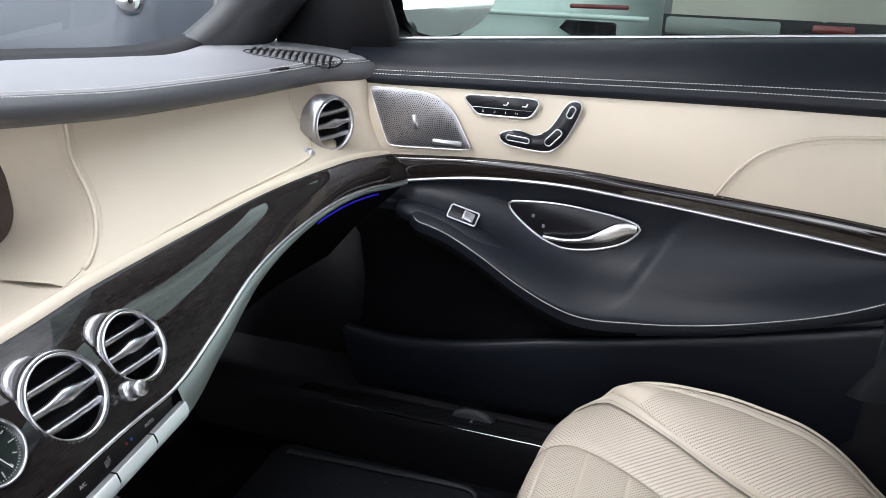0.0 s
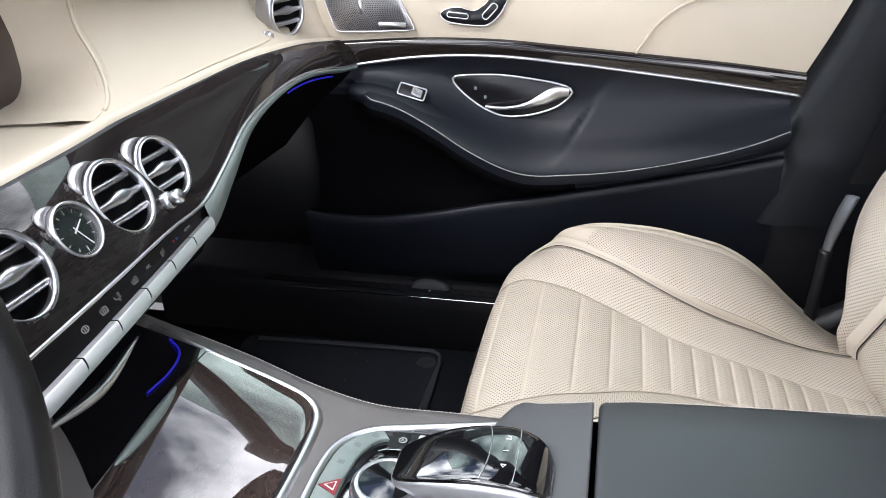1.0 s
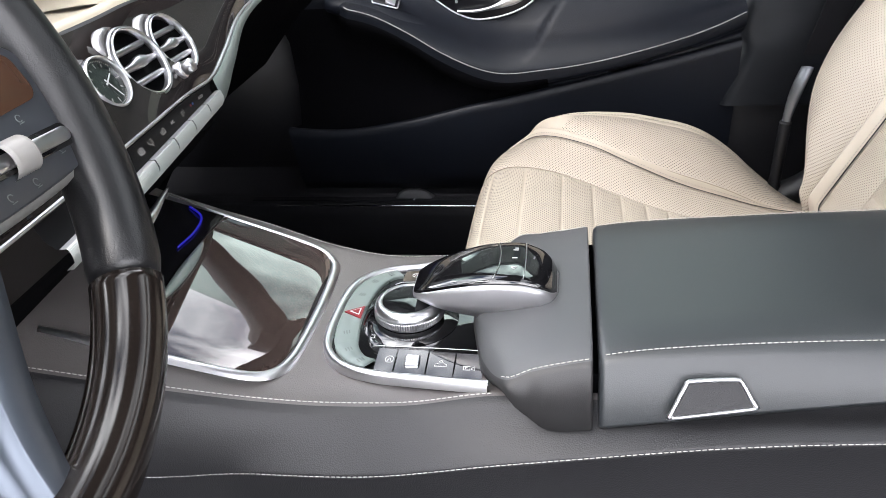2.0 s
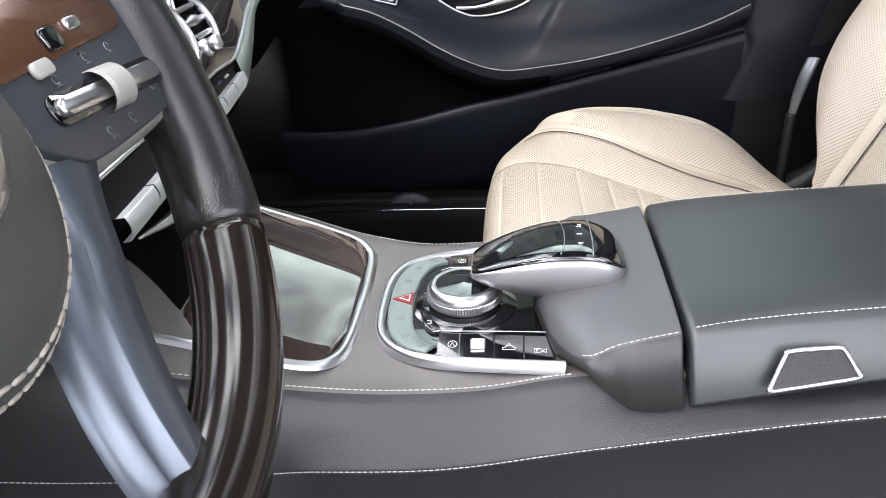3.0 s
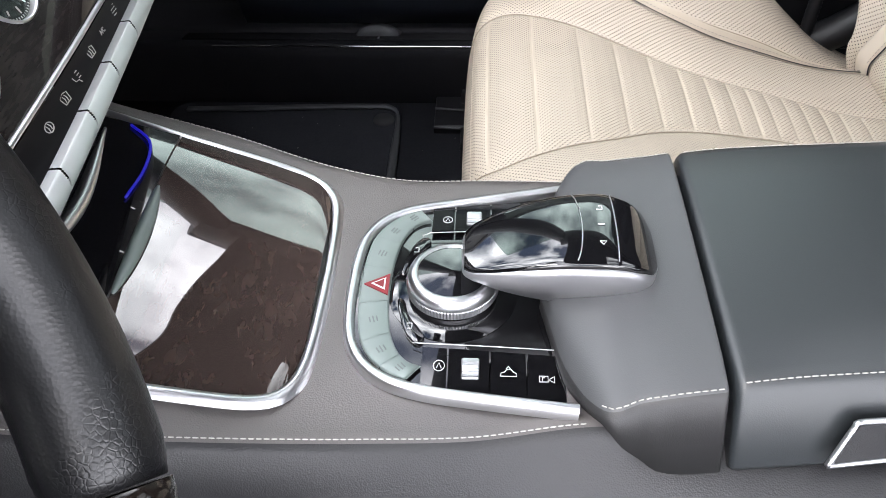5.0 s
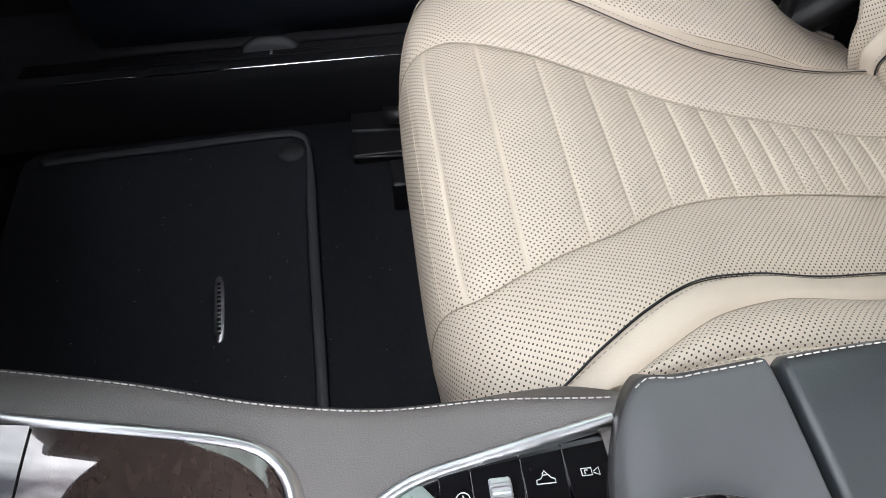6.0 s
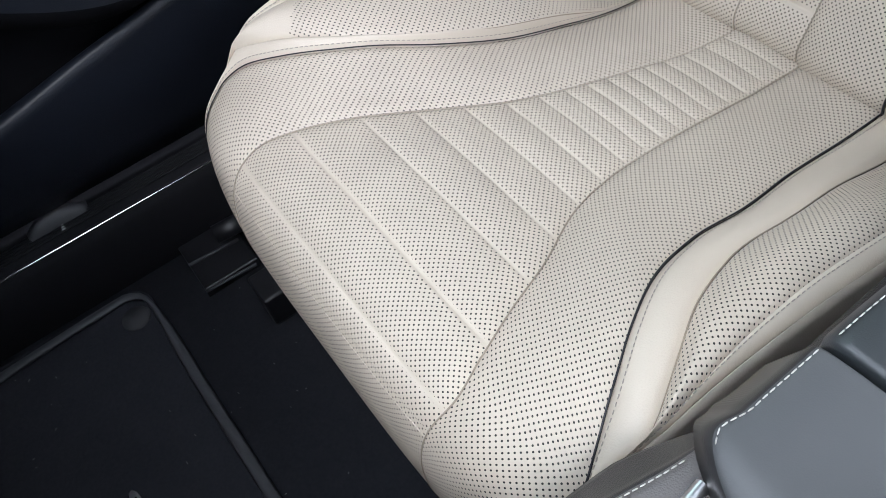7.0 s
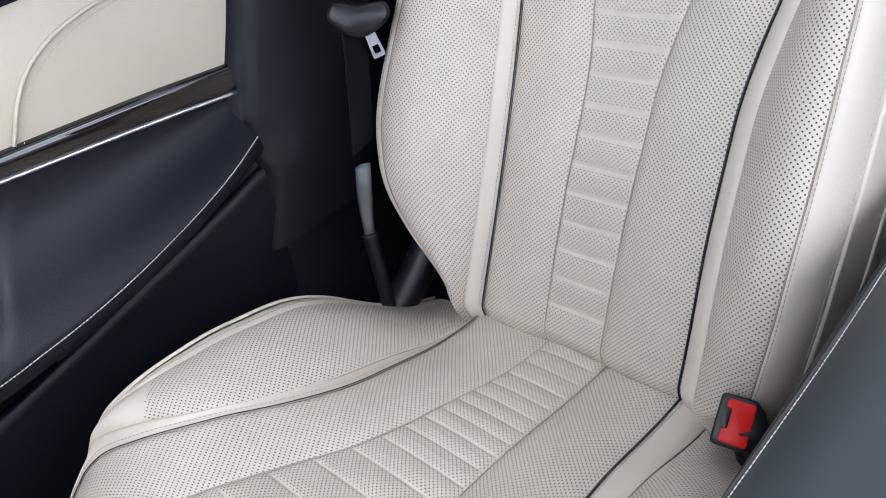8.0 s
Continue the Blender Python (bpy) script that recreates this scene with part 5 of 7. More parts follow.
def console():
    c = thing("centre_console", "dark leather centre console with wood lid and controls", "console")
    rows = []
    for x in ys(-0.30, 0.80, 120):
        e, z, zs, zc = CE(x), CZ(x), CS(x), CC(x)
        half = [(0.0, zc), (e * 0.5, zc), (e - 0.026, lerp(z, zc, 0.9)), (e - 0.010, lerp(z, zc, 0.42)), (e, z), (e + 0.004, z - 0.006), (e + 0.009, lerp(z, zs, 0.5)), (0.134, zs + 0.003), (0.1365, zs), (0.1345, zs - 0.003), (0.142, zs - 0.07), (0.150, -0.034)]
        if e + 0.009 > 0.134:
            half = [(y if k < 7 else max(y, e + 0.010), zz) for k, (y, zz) in enumerate(half)]
        far = [((y if k < 5 else e + (y - e) * lerp(1.0, 0.36, smooth(0.10, 0.17, x))) + (0.0045 * (1 - smooth(0.06, 0.13, x)) if k > 1 else 0.0), zz) for k, (y, zz) in enumerate(half)]
        near = lambda k, y, zz: (x, -(y - (0.006 if 1 < k < 6 else 0.0)), zz + (0.006 * smooth(0.2, 0.0, x) if 3 < k < 7 else 0.0))
        rows.append([near(k, y, zz) for k, (y, zz) in reversed(list(enumerate(half)))] + [(x, y, zz) for y, zz in far[1:]])
    bm = grid(rows)
    wide = len(rows[0]) - 1
    # top faces keep the leather tone, side faces have shade in their colour
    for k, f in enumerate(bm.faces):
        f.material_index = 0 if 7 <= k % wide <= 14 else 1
    part("console_body", bm, [TOPGREY, SIDESHADE], c, "grey leather body with shade painted into its sides")
    for s in (-1, 1):
        stitches("stitching", [(x, s * (CE(x) + (0.0045 * (1 - smooth(0.06, 0.13, x)) - 0.0015 if s > 0 else -0.0072)), CZ(x) + (0.0012 if s > 0 else 0.0075 * smooth(0.2, 0.0, x) + 0.001)) for x in ys(-0.28, 0.122, 40)], c)
        stitches("stitching", [(x, s * (max(0.1368, CE(x) + 0.0105)), CS(x) + 0.002) for x in ys(-0.28, 0.60 if s < 0 else 0.09, 40)], c, r=0.0004)

    # sloping frame and lid of the front tray
    slope = math.degrees(math.atan2(0.352 - 0.319, 0.104))
    def up(x):
        return 0.3190 - (x + 0.042) * 0.318
    far = [(-0.205, 0.112), (-0.145, 0.1065), (-0.09, 0.1025), (-0.062, 0.0985), (-0.049, 0.0915), (-0.0410, 0.075), (-0.038, 0.03)]
    near = [(-0.205, 0.106), (-0.145, 0.1005), (-0.09, 0.096), (-0.062, 0.092), (-0.048, 0.084), (-0.0405, 0.066), (-0.038, 0.03)]
    pts = [(x, y) for x, y in far] + [(x, -y) for x, y in near[::-1]]
    oc = spline([(x, y, 0) for x, y in pts], 90)
    def frame_piece(off_in, off_out, z_in, z_out, bm):
        rows = []
        cx, cy = -0.12, 0.0
        for k, p in enumerate(oc):
            a = oc[max(k - 1, 0)]
            b = oc[min(k + 1, len(oc) - 1)]
            t = (b - a).normalized()
            n = Vector((-t.y, t.x, 0))
            if n.dot(p - Vector((cx, cy, 0))) < 0:
                n = -n
            row = []
            for q in range(7):
                w = q / 6
                r = p + n * lerp(-off_in, off_out, w)
                row.append((r.x, r.y, up(r.x) + lerp(z_in, z_out, w) + 0.003 * math.sin(math.pi * w)))
            rows.append(row)
        return grid(rows, bm=bm)
    part("tray_frame", frame_piece(0.0005, 0.0078, 0.001, -0.001, bmesh.new()), CHROME, c, "satin chrome frame round the lid")
    ld = thing("tray_lid", "gloss dark wood sliding lid over the front tray", "lid")
    crown = table([-0.102, -0.085, -0.05, 0.0, 0.04, 0.07, 0.086, 0.107], [-0.0028, -0.0008, 0.0014, 0.0042, 0.0056, 0.0056, 0.0050, 0.0032])
    rows = []
    stops = [-0.157, -0.145, -0.09, -0.062, -0.054, -0.049, -0.0445, -0.0415, -0.0395]
    for x in ys(-0.1480, -0.0395, 30):
        hf = np.interp(x, stops, [0.107, 0.1060, 0.1018, 0.0978, 0.0945, 0.0908, 0.084, 0.075, 0.062])
        hn = np.interp(x, stops, [0.1005, 0.0997, 0.0955, 0.0915, 0.0885, 0.0840, 0.077, 0.068, 0.056])
        rows.append([(x, y * (hf if y > 0 else hn), up(x) + crown(y * 0.106 if y > 0 else y * 0.1)) for y in np.linspace(-1, 1, 40)])
    part("wood_face", grid(rows), WOODLID, ld, "dark wood veneer under clear lacquer")
    part("lid_lip", grid([[(x, y * (0.107 if y > 0 else 0.101), up(x) + crown(y * 0.106 if y > 0 else y * 0.1)) for y in np.linspace(-1, 1, 40)] for x in ys(-0.24, -0.1492, 6)]), GLOSS, c, "gloss black front part")
    hb = spline([(x, y, up(x) + crown(y) + h) for x, y, h in ((-0.1465, 0.048, 0.001), (-0.1445, 0.026, 0.0015), (-0.1438, 0.002, 0.0018), (-0.1445, -0.022, 0.0015), (-0.1465, -0.044, 0.001))], 24)
    part("grip", tube(hb, [0.0010 + 0.0040 * math.sin(math.pi * k / 23) ** 0.7 for k in range(24)], 10), SILVER, ld, "oval satin grip")
    part("light_guide", tube(spline([(-0.180, 0.103, 0.368), (-0.163, 0.088, 0.365), (-0.158, 0.06, 0.364), (-0.161, 0.03, 0.364)], 16), 0.0010, 6), DIMBLUE, c, "glowing blue ambient light strip")
    # control panel: chrome rim, silver key arc, black field
    half = [(-0.0165, 0.0), (-0.0160, 0.022), (-0.0130, 0.043), (-0.005, 0.059), (0.008, 0.070), (0.028, 0.0775), (0.07, 0.0850), (0.118, 0.0925)]
    rim = spline([(x, -y, 0) for x, y in half[::-1]] + [(x, y, 0) for x, y in half[1:]], 90)
    def pz(x):
        return 0.3185 + max(0, x - 0.04) * 0.06
    rows = []
    for k, p in enumerate(rim):
        t = (rim[min(k + 1, 89)] - rim[max(k - 1, 0)]).normalized()
        n = Vector((t.y, -t.x, 0))
        if n.dot(p - Vector((0.06, 0, 0))) < 0:
            n = -n
        rows.append([(p.x + n.x * o, p.y + n.y * o, pz(p.x) + h) for o, h in ((0.0048, -0.006), (0.0044, 0.0), (0.0026, 0.0022), (-0.0006, 0.0024), (-0.0024, 0.0004), (-0.0026, -0.004))])
    part("panel_rim", grid(rows), CHROME, c, "satin chrome rim round the controls")
    part("panel_field", slab([(p.x, p.y) for p in rim], 0.0012, pose(0, 0, 0.3155)), GLOSS, c, "gloss black control field", False)
    inner = spline([(0.040, -0.0645, 0), (0.022, -0.060, 0), (0.012, -0.045, 0), (0.0075, -0.022, 0), (0.0065, 0.0, 0), (0.0075, 0.022, 0), (0.012, 0.045, 0), (0.022, 0.060, 0), (0.040, 0.0645, 0)], 361)
    outer = spline([(0.034, -0.0765, 0), (0.014, -0.0695, 0), (0.001, -0.059, 0), (-0.008, -0.043, 0), (-0.0115, -0.02, 0), (-0.0120, 0.0, 0), (-0.0115, 0.02, 0), (-0.008, 0.043, 0), (0.001, 0.059, 0), (0.014, 0.0695, 0), (0.034, 0.0765, 0)], 361)
    keys = ((6, 13), (14, 23), (24, 37), (38, 52), (53, 65), (66, 75), (76, 83))
    part("key_band", grid([[(a.x, a.y, 0.3192), (b.x, b.y, 0.3188)] for a, b in zip(outer[22:338], inner[22:338])]), SILVER, c)
    for k0, k1 in keys:
        k0, k1, centre = k0 * 4, k1 * 4 + 3, k0 == 38
        rows = [[(a.x, a.y, 0.3168), (a.x, a.y, 0.3198)] + [(lerp(a.x, b.x, w), lerp(a.y, b.y, w), 0.3202) for w in (0.06, 0.5, 0.94)] + [(b.x, b.y, 0.3192), (b.x, b.y, 0.3168)] for a, b in zip(outer[k0 : k1 + 1], inner[k0 : k1 + 1])]
        kk = part("silver_key", grid(rows), SILVER, c, "pale silver key")
        if not centre:
            a, b = outer[(k0 + k1) // 2], inner[(k0 + k1) // 2]
            m = (a + b) / 2
            bm = bmesh.new()
            ang = math.degrees(math.atan2(b.y - a.y, b.x - a.x)) + 90
            for q in (-1, 0, 1):
                slab(round_rect(0.0052 - 0.001 * abs(q), 0.0009, 0.0003, 2, 0, q * 0.0022), 0.0003, pose(m.x, m.y, 0.3202, 0, 0, ang), 0, bm)
            part("icon", bm, mat_grey_print, kk, "", False)
    # hazard key
    tri = lambda r: [(r * math.cos(a), r * math.sin(a)) for a in (radians(180), radians(300), radians(60))]
    hz = part("hazard_key", slab(tri(0.0105), 0.0012, pose(0.0005, 0, 0.3201)), DARKRED, c, "red triangular hazard key", False)
    part("triangle", slab(tri(0.0060), 0.0004, pose(0.0005, 0, 0.3214)), WHITE, hz, "", False)
    part("triangle", slab(tri(0.0042), 0.0004, pose(0.0005, 0, 0.3217)), DARKRED, hz, "", False)
    # side key rows with rollers
    for s in (-1, 1):
        for x0, x1, roller in ((0.030, 0.0445, False), (0.0455, 0.0690, True), (0.0700, 0.0900, False), (0.0910, 0.1120, False)):
            y0, y1 = 0.0500 + (x0 - 0.03) * 0.06, 0.0765 + (x0 - 0.034) * 0.165
            bm = bmesh.new()
            tilt = pose(0, s * 0.05, 0.3200, -s * 6)
            slab([(x0, s * (y0 - 0.05)), (x1, s * (y0 - 0.049)), (x1, s * (y1 - 0.0445)), (x0, s * (y1 - 0.0475))][:: s], 0.0012, tilt, 0.0002, bm)
            kk = part("black_key", bm, GLOSS, c, "gloss black key", False)
            cx, cy = (x0 + x1) / 2, s * ((y0 + y1) / 2 - 0.05)
            if roller:
                rows = []
                for k in range(44):
                    a = 2 * math.pi * k / 44
                    r = 0.0072 + 0.0006 * (k % 2)
                    rows.append([tilt @ Vector((cx + 0.001 + o, cy + r * w * math.cos(a), -0.0008 + r * w * math.sin(a) * 0.75)) for o, w in ((-0.0052, 0.0), (-0.0052, 0.9), (-0.0044, 1.0), (0.0044, 1.0), (0.0052, 0.9), (0.0052, 0.0))])
                part("roller", grid(rows, False, True), CHROME, c, "ribbed chrome roller", False)
            else:
                car = [(-0.0045, -0.0015), (-0.0042, 0.0005), (-0.0022, 0.0010), (-0.0010, 0.0026), (0.0016, 0.0026), (0.0028, 0.0010), (0.0044, 0.0004), (0.0046, -0.0015), (-0.0045, -0.0015)]
                ring = [(0.0032 * math.cos(q), 0.0032 * math.sin(q)) for q in np.linspace(0, 2 * math.pi, 20)]
                camera_box = [(-0.004, -0.0022), (-0.004, 0.0012), (0.0008, 0.0012), (0.0008, -0.0022), (-0.004, -0.0022)]
                lens_box = [(0.0016, -0.0006), (0.0044, 0.0012), (0.0044, -0.0026), (0.0016, -0.0012)]
                lines = {0.030: [ring, [(-0.0014, -0.0016), (0.0, 0.0018), (0.0014, -0.0016)]], 0.0700: [car, [(-0.0012, 0.0030), (0.0, 0.0046), (0.0012, 0.0030)]], 0.0910: [camera_box, lens_box, [(-0.0024, -0.0014), (-0.0024, 0.0004), (-0.0010, 0.0002)]]}[x0]
                bm = bmesh.new()
                for q in lines:
                    tube([tilt @ Vector((cx + (0.003 if x0 == 0.030 else 0) + u, cy + v * 1.1, 0.00135)) for u, v in q], 0.00030, 5, False, bm)
                part("icon", bm, WHITE, kk, "", False)
    for s in (-1, 1):
        ol = [(p.x, p.y) for p in spline([(0.012, s * 0.012, 0), (0.018, s * 0.036, 0), (0.026, s * 0.046, 0), (0.030, s * 0.040, 0), (0.020, s * 0.024, 0), (0.0165, s * 0.012, 0)], 30, True)]
        kk = part("wing_key", slab(ol[:: -s], 0.003, pose(0, 0, 0.3165), 0.0008), GLOSS, c, "curved gloss black key")
        part("icon", tube([(0.0195, s * 0.031, 0.3197), (0.0225, s * 0.031, 0.3197), (0.0225, s * 0.035, 0.3197), (0.020, s * 0.035, 0.3197)], 0.0003, 5), WHITE, kk, "", False)
        part("row_line", tube([(0.024, s * 0.0465, 0.3200), (0.030, s * 0.0480, 0.3215), (0.070, s * 0.0500, 0.3222), (0.112, s * 0.0520, 0.3222)], 0.00035, 5), WHITE, c, "thin pale line above the keys")

    # rotary controller
    r = thing("rotary_controller", "round knurled chrome controller with black top", "knob")
    r.matrix_world = pose(0.046, -0.003, 0.3165)
    part("base_ring", lathe([(0.0400, 0.0006), (0.0360, 0.0020), (0.0310, 0.0030), (0.0240, 0.0034)], 56), GLOSS, r)
    prof = [(0.0255, 0.004), (0.0272, 0.007)] + [(0.0280 + 0.0003 * (k % 2), 0.008 + 0.0012 * k) for k in range(7)] + [(0.0275, 0.017), (0.0255, 0.0195), (0.0220, 0.0208), (0.0212, 0.0196)]
    part("collar", lathe(prof, 72), CHROME, r, "ribbed satin chrome collar")
    rows = []
    for k in range(180):
        a, q = 2 * math.pi * k / 180, 0.0283 + 0.00045 * (k % 2)
        rows.append([(q * w * math.cos(a), q * w * math.sin(a), h) for w, h in ((0.985, 0.0068), (1.0, 0.0074), (1.0, 0.0122), (0.985, 0.0128))])
    part("knurled_band", grid(rows, False, True), CHROME, r, "finely knurled chrome band", False)
    part("cap", lathe([(0.0214, 0.0198), (0.016, 0.0202), (0.008, 0.0208), (0.0002, 0.0210)], 48), GLOSS, r, "gloss black cap")

    # touchpad hand rest
    t = thing("touchpad_rest", "silver hand rest with gloss black touch surface", "touchpad")
    hwid = table([0.052, 0.0535, 0.057, 0.065, 0.083, 0.115, 0.145, 0.156, 0.162, 0.166], [0.0125, 0.0165, 0.0205, 0.0242, 0.0285, 0.0320, 0.0320, 0.0295, 0.0245, 0.0150])
    ztop = table([0.052, 0.065, 0.09, 0.12, 0.145, 0.160, 0.166], [0.3530, 0.3590, 0.3680, 0.3735, 0.3715, 0.3630, 0.3560])
    zbot = table([0.052, 0.065, 0.09, 0.12, 0.145, 0.166], [0.3462, 0.3420, 0.3370, 0.3345, 0.3370, 0.3420])
    rows = []
    for x in list(ys(0.052, 0.058, 6)) + list(ys(0.060, 0.160, 30)) + list(ys(0.1615, 0.166, 5)):
        w, zt, zb = hwid(x), ztop(x), zbot(x)
        edge = lerp(zt - 0.0052, zb, 0.10)
        rows.append([(x, w * a, z) for a, z in ((-0.35, zb - 0.002), (-0.8, zb), (-0.98, lerp(zb, edge, 0.5)), (-1.03, edge - 0.001), (-1.0, edge + 0.002), (-0.95, edge + 0.003), (0.95, edge + 0.003), (1.0, edge + 0.002), (1.03, edge - 0.001), (0.98, lerp(zb, edge, 0.5)), (0.8, zb), (0.35, zb - 0.002))])
    part("silver_body", grid(rows, True), TOUCHSILVER, t, "satin silver underside and edge")
    rows = []
    for x in list(ys(0.0535, 0.058, 5)) + list(ys(0.060, 0.160, 34)) + list(ys(0.1615, 0.1652, 4)):
        w, zt = hwid(x) * 0.955, ztop(x)
        e = lerp(zt - 0.0052, zbot(x), 0.10) + 0.0025
        rows.append([(x, w * math.sin(a), e + (zt - e) * max(math.cos(a), 0) ** 0.34 if abs(a) < 1.57 else e) for a in np.linspace(-math.pi / 2, math.pi / 2, 24)])
    part("touch_surface", grid(rows), GLOSS, t, "gloss black touch surface")
    for x, amp in ((0.1165, 0.0050), (0.140, 0.0012)):
        ln = []
        for a in np.linspace(-1.15, 1.15, 24):
            xx = x + amp * math.cos(a * 1.2)
            w, zt = hwid(xx) * 0.955, ztop(xx)
            e = lerp(zt - 0.0052, zbot(xx), 0.10) + 0.0025
            ln.append((xx, w * math.sin(a), e + (zt - e) * max(math.cos(a), 0) ** 0.34 + 0.0003))
        part("divider", tube(ln, 0.0004, 5), CHROME, t)
    for k, yy in enumerate((0.015, 0.0, -0.015)):
        zz = ztop(0.1325) + 0.0004 - 0.0005 * (k != 1)
        part("icon", tube([(0.1325 + u, yy + v, zz) for u, v in ([(-0.0018, -0.0015), (0.0018, -0.0015), (0.0018, 0.0016), (-0.0005, 0.0016)], [(-0.002, 0.0), (0.002, 0.0)], [(-0.0018, 0.0012), (0.0, -0.0016), (0.0018, 0.0012), (-0.0018, 0.0012)])[k]], 0.0004, 5), WHITE, t, "", False)
    part("neck", grid([[(x, 0.024 * math.sin(a), 0.312 + (0.030) * math.cos(a) * 0.5 + 0.012) for a in np.linspace(-math.pi / 2, math.pi / 2, 10)] for x in ys(0.106, 0.16, 6)]), PLASTIC, t)

    # leather wedge behind the controls
    WE = table([0.0995, 0.103, 0.109, 0.117, 0.128, 0.15, 0.1905], [0.012, 0.030, 0.061, 0.083, 0.1000, 0.1008, 0.1005])
    zt = table([0.098, 0.11, 0.13, 0.16, 0.1905], [0.3375, 0.3403, 0.3447, 0.3498, 0.3540])
    zb = table([0.098, 0.112, 0.120, 0.128, 0.14, 0.16, 0.1905], [0.318, 0.319, 0.325, 0.3285, 0.3195, 0.3075, 0.3085])
    ze = table([0.098, 0.11, 0.12, 0.13, 0.16, 0.1905], [0.3270, 0.3290, 0.3312, 0.3352, 0.3455, 0.3525])
    zef = table([0.098, 0.11, 0.124, 0.141, 0.157, 0.173, 0.1905], [0.3290, 0.3355, 0.3400, 0.3430, 0.3460, 0.3485, 0.3522])
    w = thing("console_wedge", "dark leather padded block between controls and armrest", "console padding")
    rows = []
    for x in list(ys(0.0995, 0.1885, 40)) + [0.1893, 0.1900, 0.1904, 0.1906]:
        lim = smooth(0.097, 0.126, x)
        inset = 0.0022 * (1 - math.sqrt(max(0.0, 1 - max(0.0, (x - 0.1885) / 0.0022) ** 2)))
        e = WE(x) - inset
        z, b = zt(x) - inset, min(zb(x), ze(x) - 0.004)
        def half(g):
            return [(0, z + 0.0015), (e * 0.5, lerp(z, g, 0.12) + 0.0013), (e * 0.8, lerp(z, g, 0.5) + 0.001), (e - 0.005, lerp(z, g, 0.9)), (e, g - 0.0012), (e + 0.003, max(g - 0.005, lerp(g, b, 0.4))), (lerp(e + 0.0035, e + 0.020, lim ** 3 * min(1, (g - b) / 0.035)), b), (e - 0.01, b - 0.004)]
        rows.append([(x, -y, q) for y, q in half(ze(x) - inset)[::-1]] + [(x, y, q) for y, q in half(zef(x) - inset)[1:]])
    bm = grid(rows)
    bm.faces.new([v for v in bm.verts][-len(rows[0]):])
    wide = len(rows[0]) - 1
    # flank faces take the shaded copy of the leather
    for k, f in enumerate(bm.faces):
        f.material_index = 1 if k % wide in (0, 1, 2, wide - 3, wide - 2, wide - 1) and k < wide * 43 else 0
    part("padding", bm, [WEDGEGREY, FLANKSHADE], w)
    for s in (-1, 1):
        stitches("stitching", [(x, s * (WE(x) - 0.0015), (zef if s > 0 else ze)(x) - 0.0002) for x in ys(0.128, 0.189, 12)], w)

    # armrest
    a = thing("armrest", "dark leather armrest with white stitching and release handle", "armrest")
    AZ = table([0.1965, 0.22, 0.25, 0.30, 0.36, 0.42, 0.55, 0.80], [0.3535, 0.3575, 0.3606, 0.3645, 0.3685, 0.3715, 0.375, 0.377])
    AEF = table([0.1965, 0.28, 0.40, 0.55, 0.80], [0.0990, 0.0970, 0.0955, 0.0990, 0.106])
    AEN = table([0.1965, 0.28, 0.40, 0.55, 0.80], [0.0970, 0.0940, 0.0940, 0.0990, 0.106])
    rows = []
    for x in [0.1948, 0.1950, 0.1955, 0.1963, 0.1975, 0.1992] + list(ys(0.202, 0.80, 58)):
        b = lerp(0.3085, 0.3255, min((x - 0.1965) / 0.1, 1.9))
        inset = 0.0034 * (1 - math.sqrt(max(0.0, 1 - max(0.0, (0.1992 - x) / 0.0044) ** 2)))
        z = AZ(x) - inset
        def half(e, e0, spread):
            return [(0, z + 0.002), (e * 0.6, z + 0.0018), (e - 0.008, z + 0.0008), (e, z - 0.0018), (e + 0.004, z - 0.007), (e0 + 0.019 * spread, b + 0.003), (e0 + 0.0185 * spread, b), (e, b - 0.002)]
        old = np.interp(x, [0.1965, 0.28, 0.40, 0.55, 0.80], [0.1005, 0.0995, 0.1010, 0.1060, 0.112]) - inset
        rows.append([(x, -y, q) for y, q in half(AEN(x) - inset, old, 1.0)[::-1]] + [(x, y, q) for y, q in half(AEF(x) - inset, AEF(x) - inset, 0.32)[1:]])
    bm = grid(rows)
    bm.faces.new([v for v in bm.verts][: len(rows[0])][::-1])
    wide = len(rows[0]) - 1
    # far flank faces carry the painted sky light
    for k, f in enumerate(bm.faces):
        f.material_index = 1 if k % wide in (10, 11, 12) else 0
    part("padding", bm, [ARMGREY, ARMLIT], a)
    for s in (-1, 1):
        stitches("stitching", [(x, s * ((AEF if s > 0 else AEN)(x) - 0.001), AZ(x) - 0.0006) for x in ys(0.199, 0.78, 40)], a)
    # added block, its black stands for the shade in the gap
    part("gap_filler", block(0.1885, 0.1970, -0.094, 0.094, 0.30, 0.336), SHADEBLACK, a, "added black block painting shade in the gap behind the wedge", False)
    # release handle in the near flank
    hm = facing((0.270, -0.1165, 0.3343), (0, -0.88, 0.47))
    tr = [(-0.031, -0.0128), (-0.028, -0.007), (-0.0200, 0.009), (-0.0165, 0.0122), (0.011, 0.0142), (0.0155, 0.0118), (0.0215, 0.001), (0.025, -0.004)]
    hl = part("release_handle", slab(tr[::-1], 0.003, hm, 0.0008), PLASTIC, a, "black release handle", False)
    part("handle_rim", tube([hm @ Vector((p.x, p.y, 0.0028)) for p in spline([(x, y, 0) for x, y in tr], 50)], 0.0017, 8), CHROME, hl, "satin chrome rim")
    part("handle_rim", tube([hm @ Vector((x, lerp(-0.0128, -0.004, (x + 0.031) / 0.056), 0.0028)) for x in ys(-0.031, 0.025, 12)], 0.0014, 8), CHROME, hl)
    return c


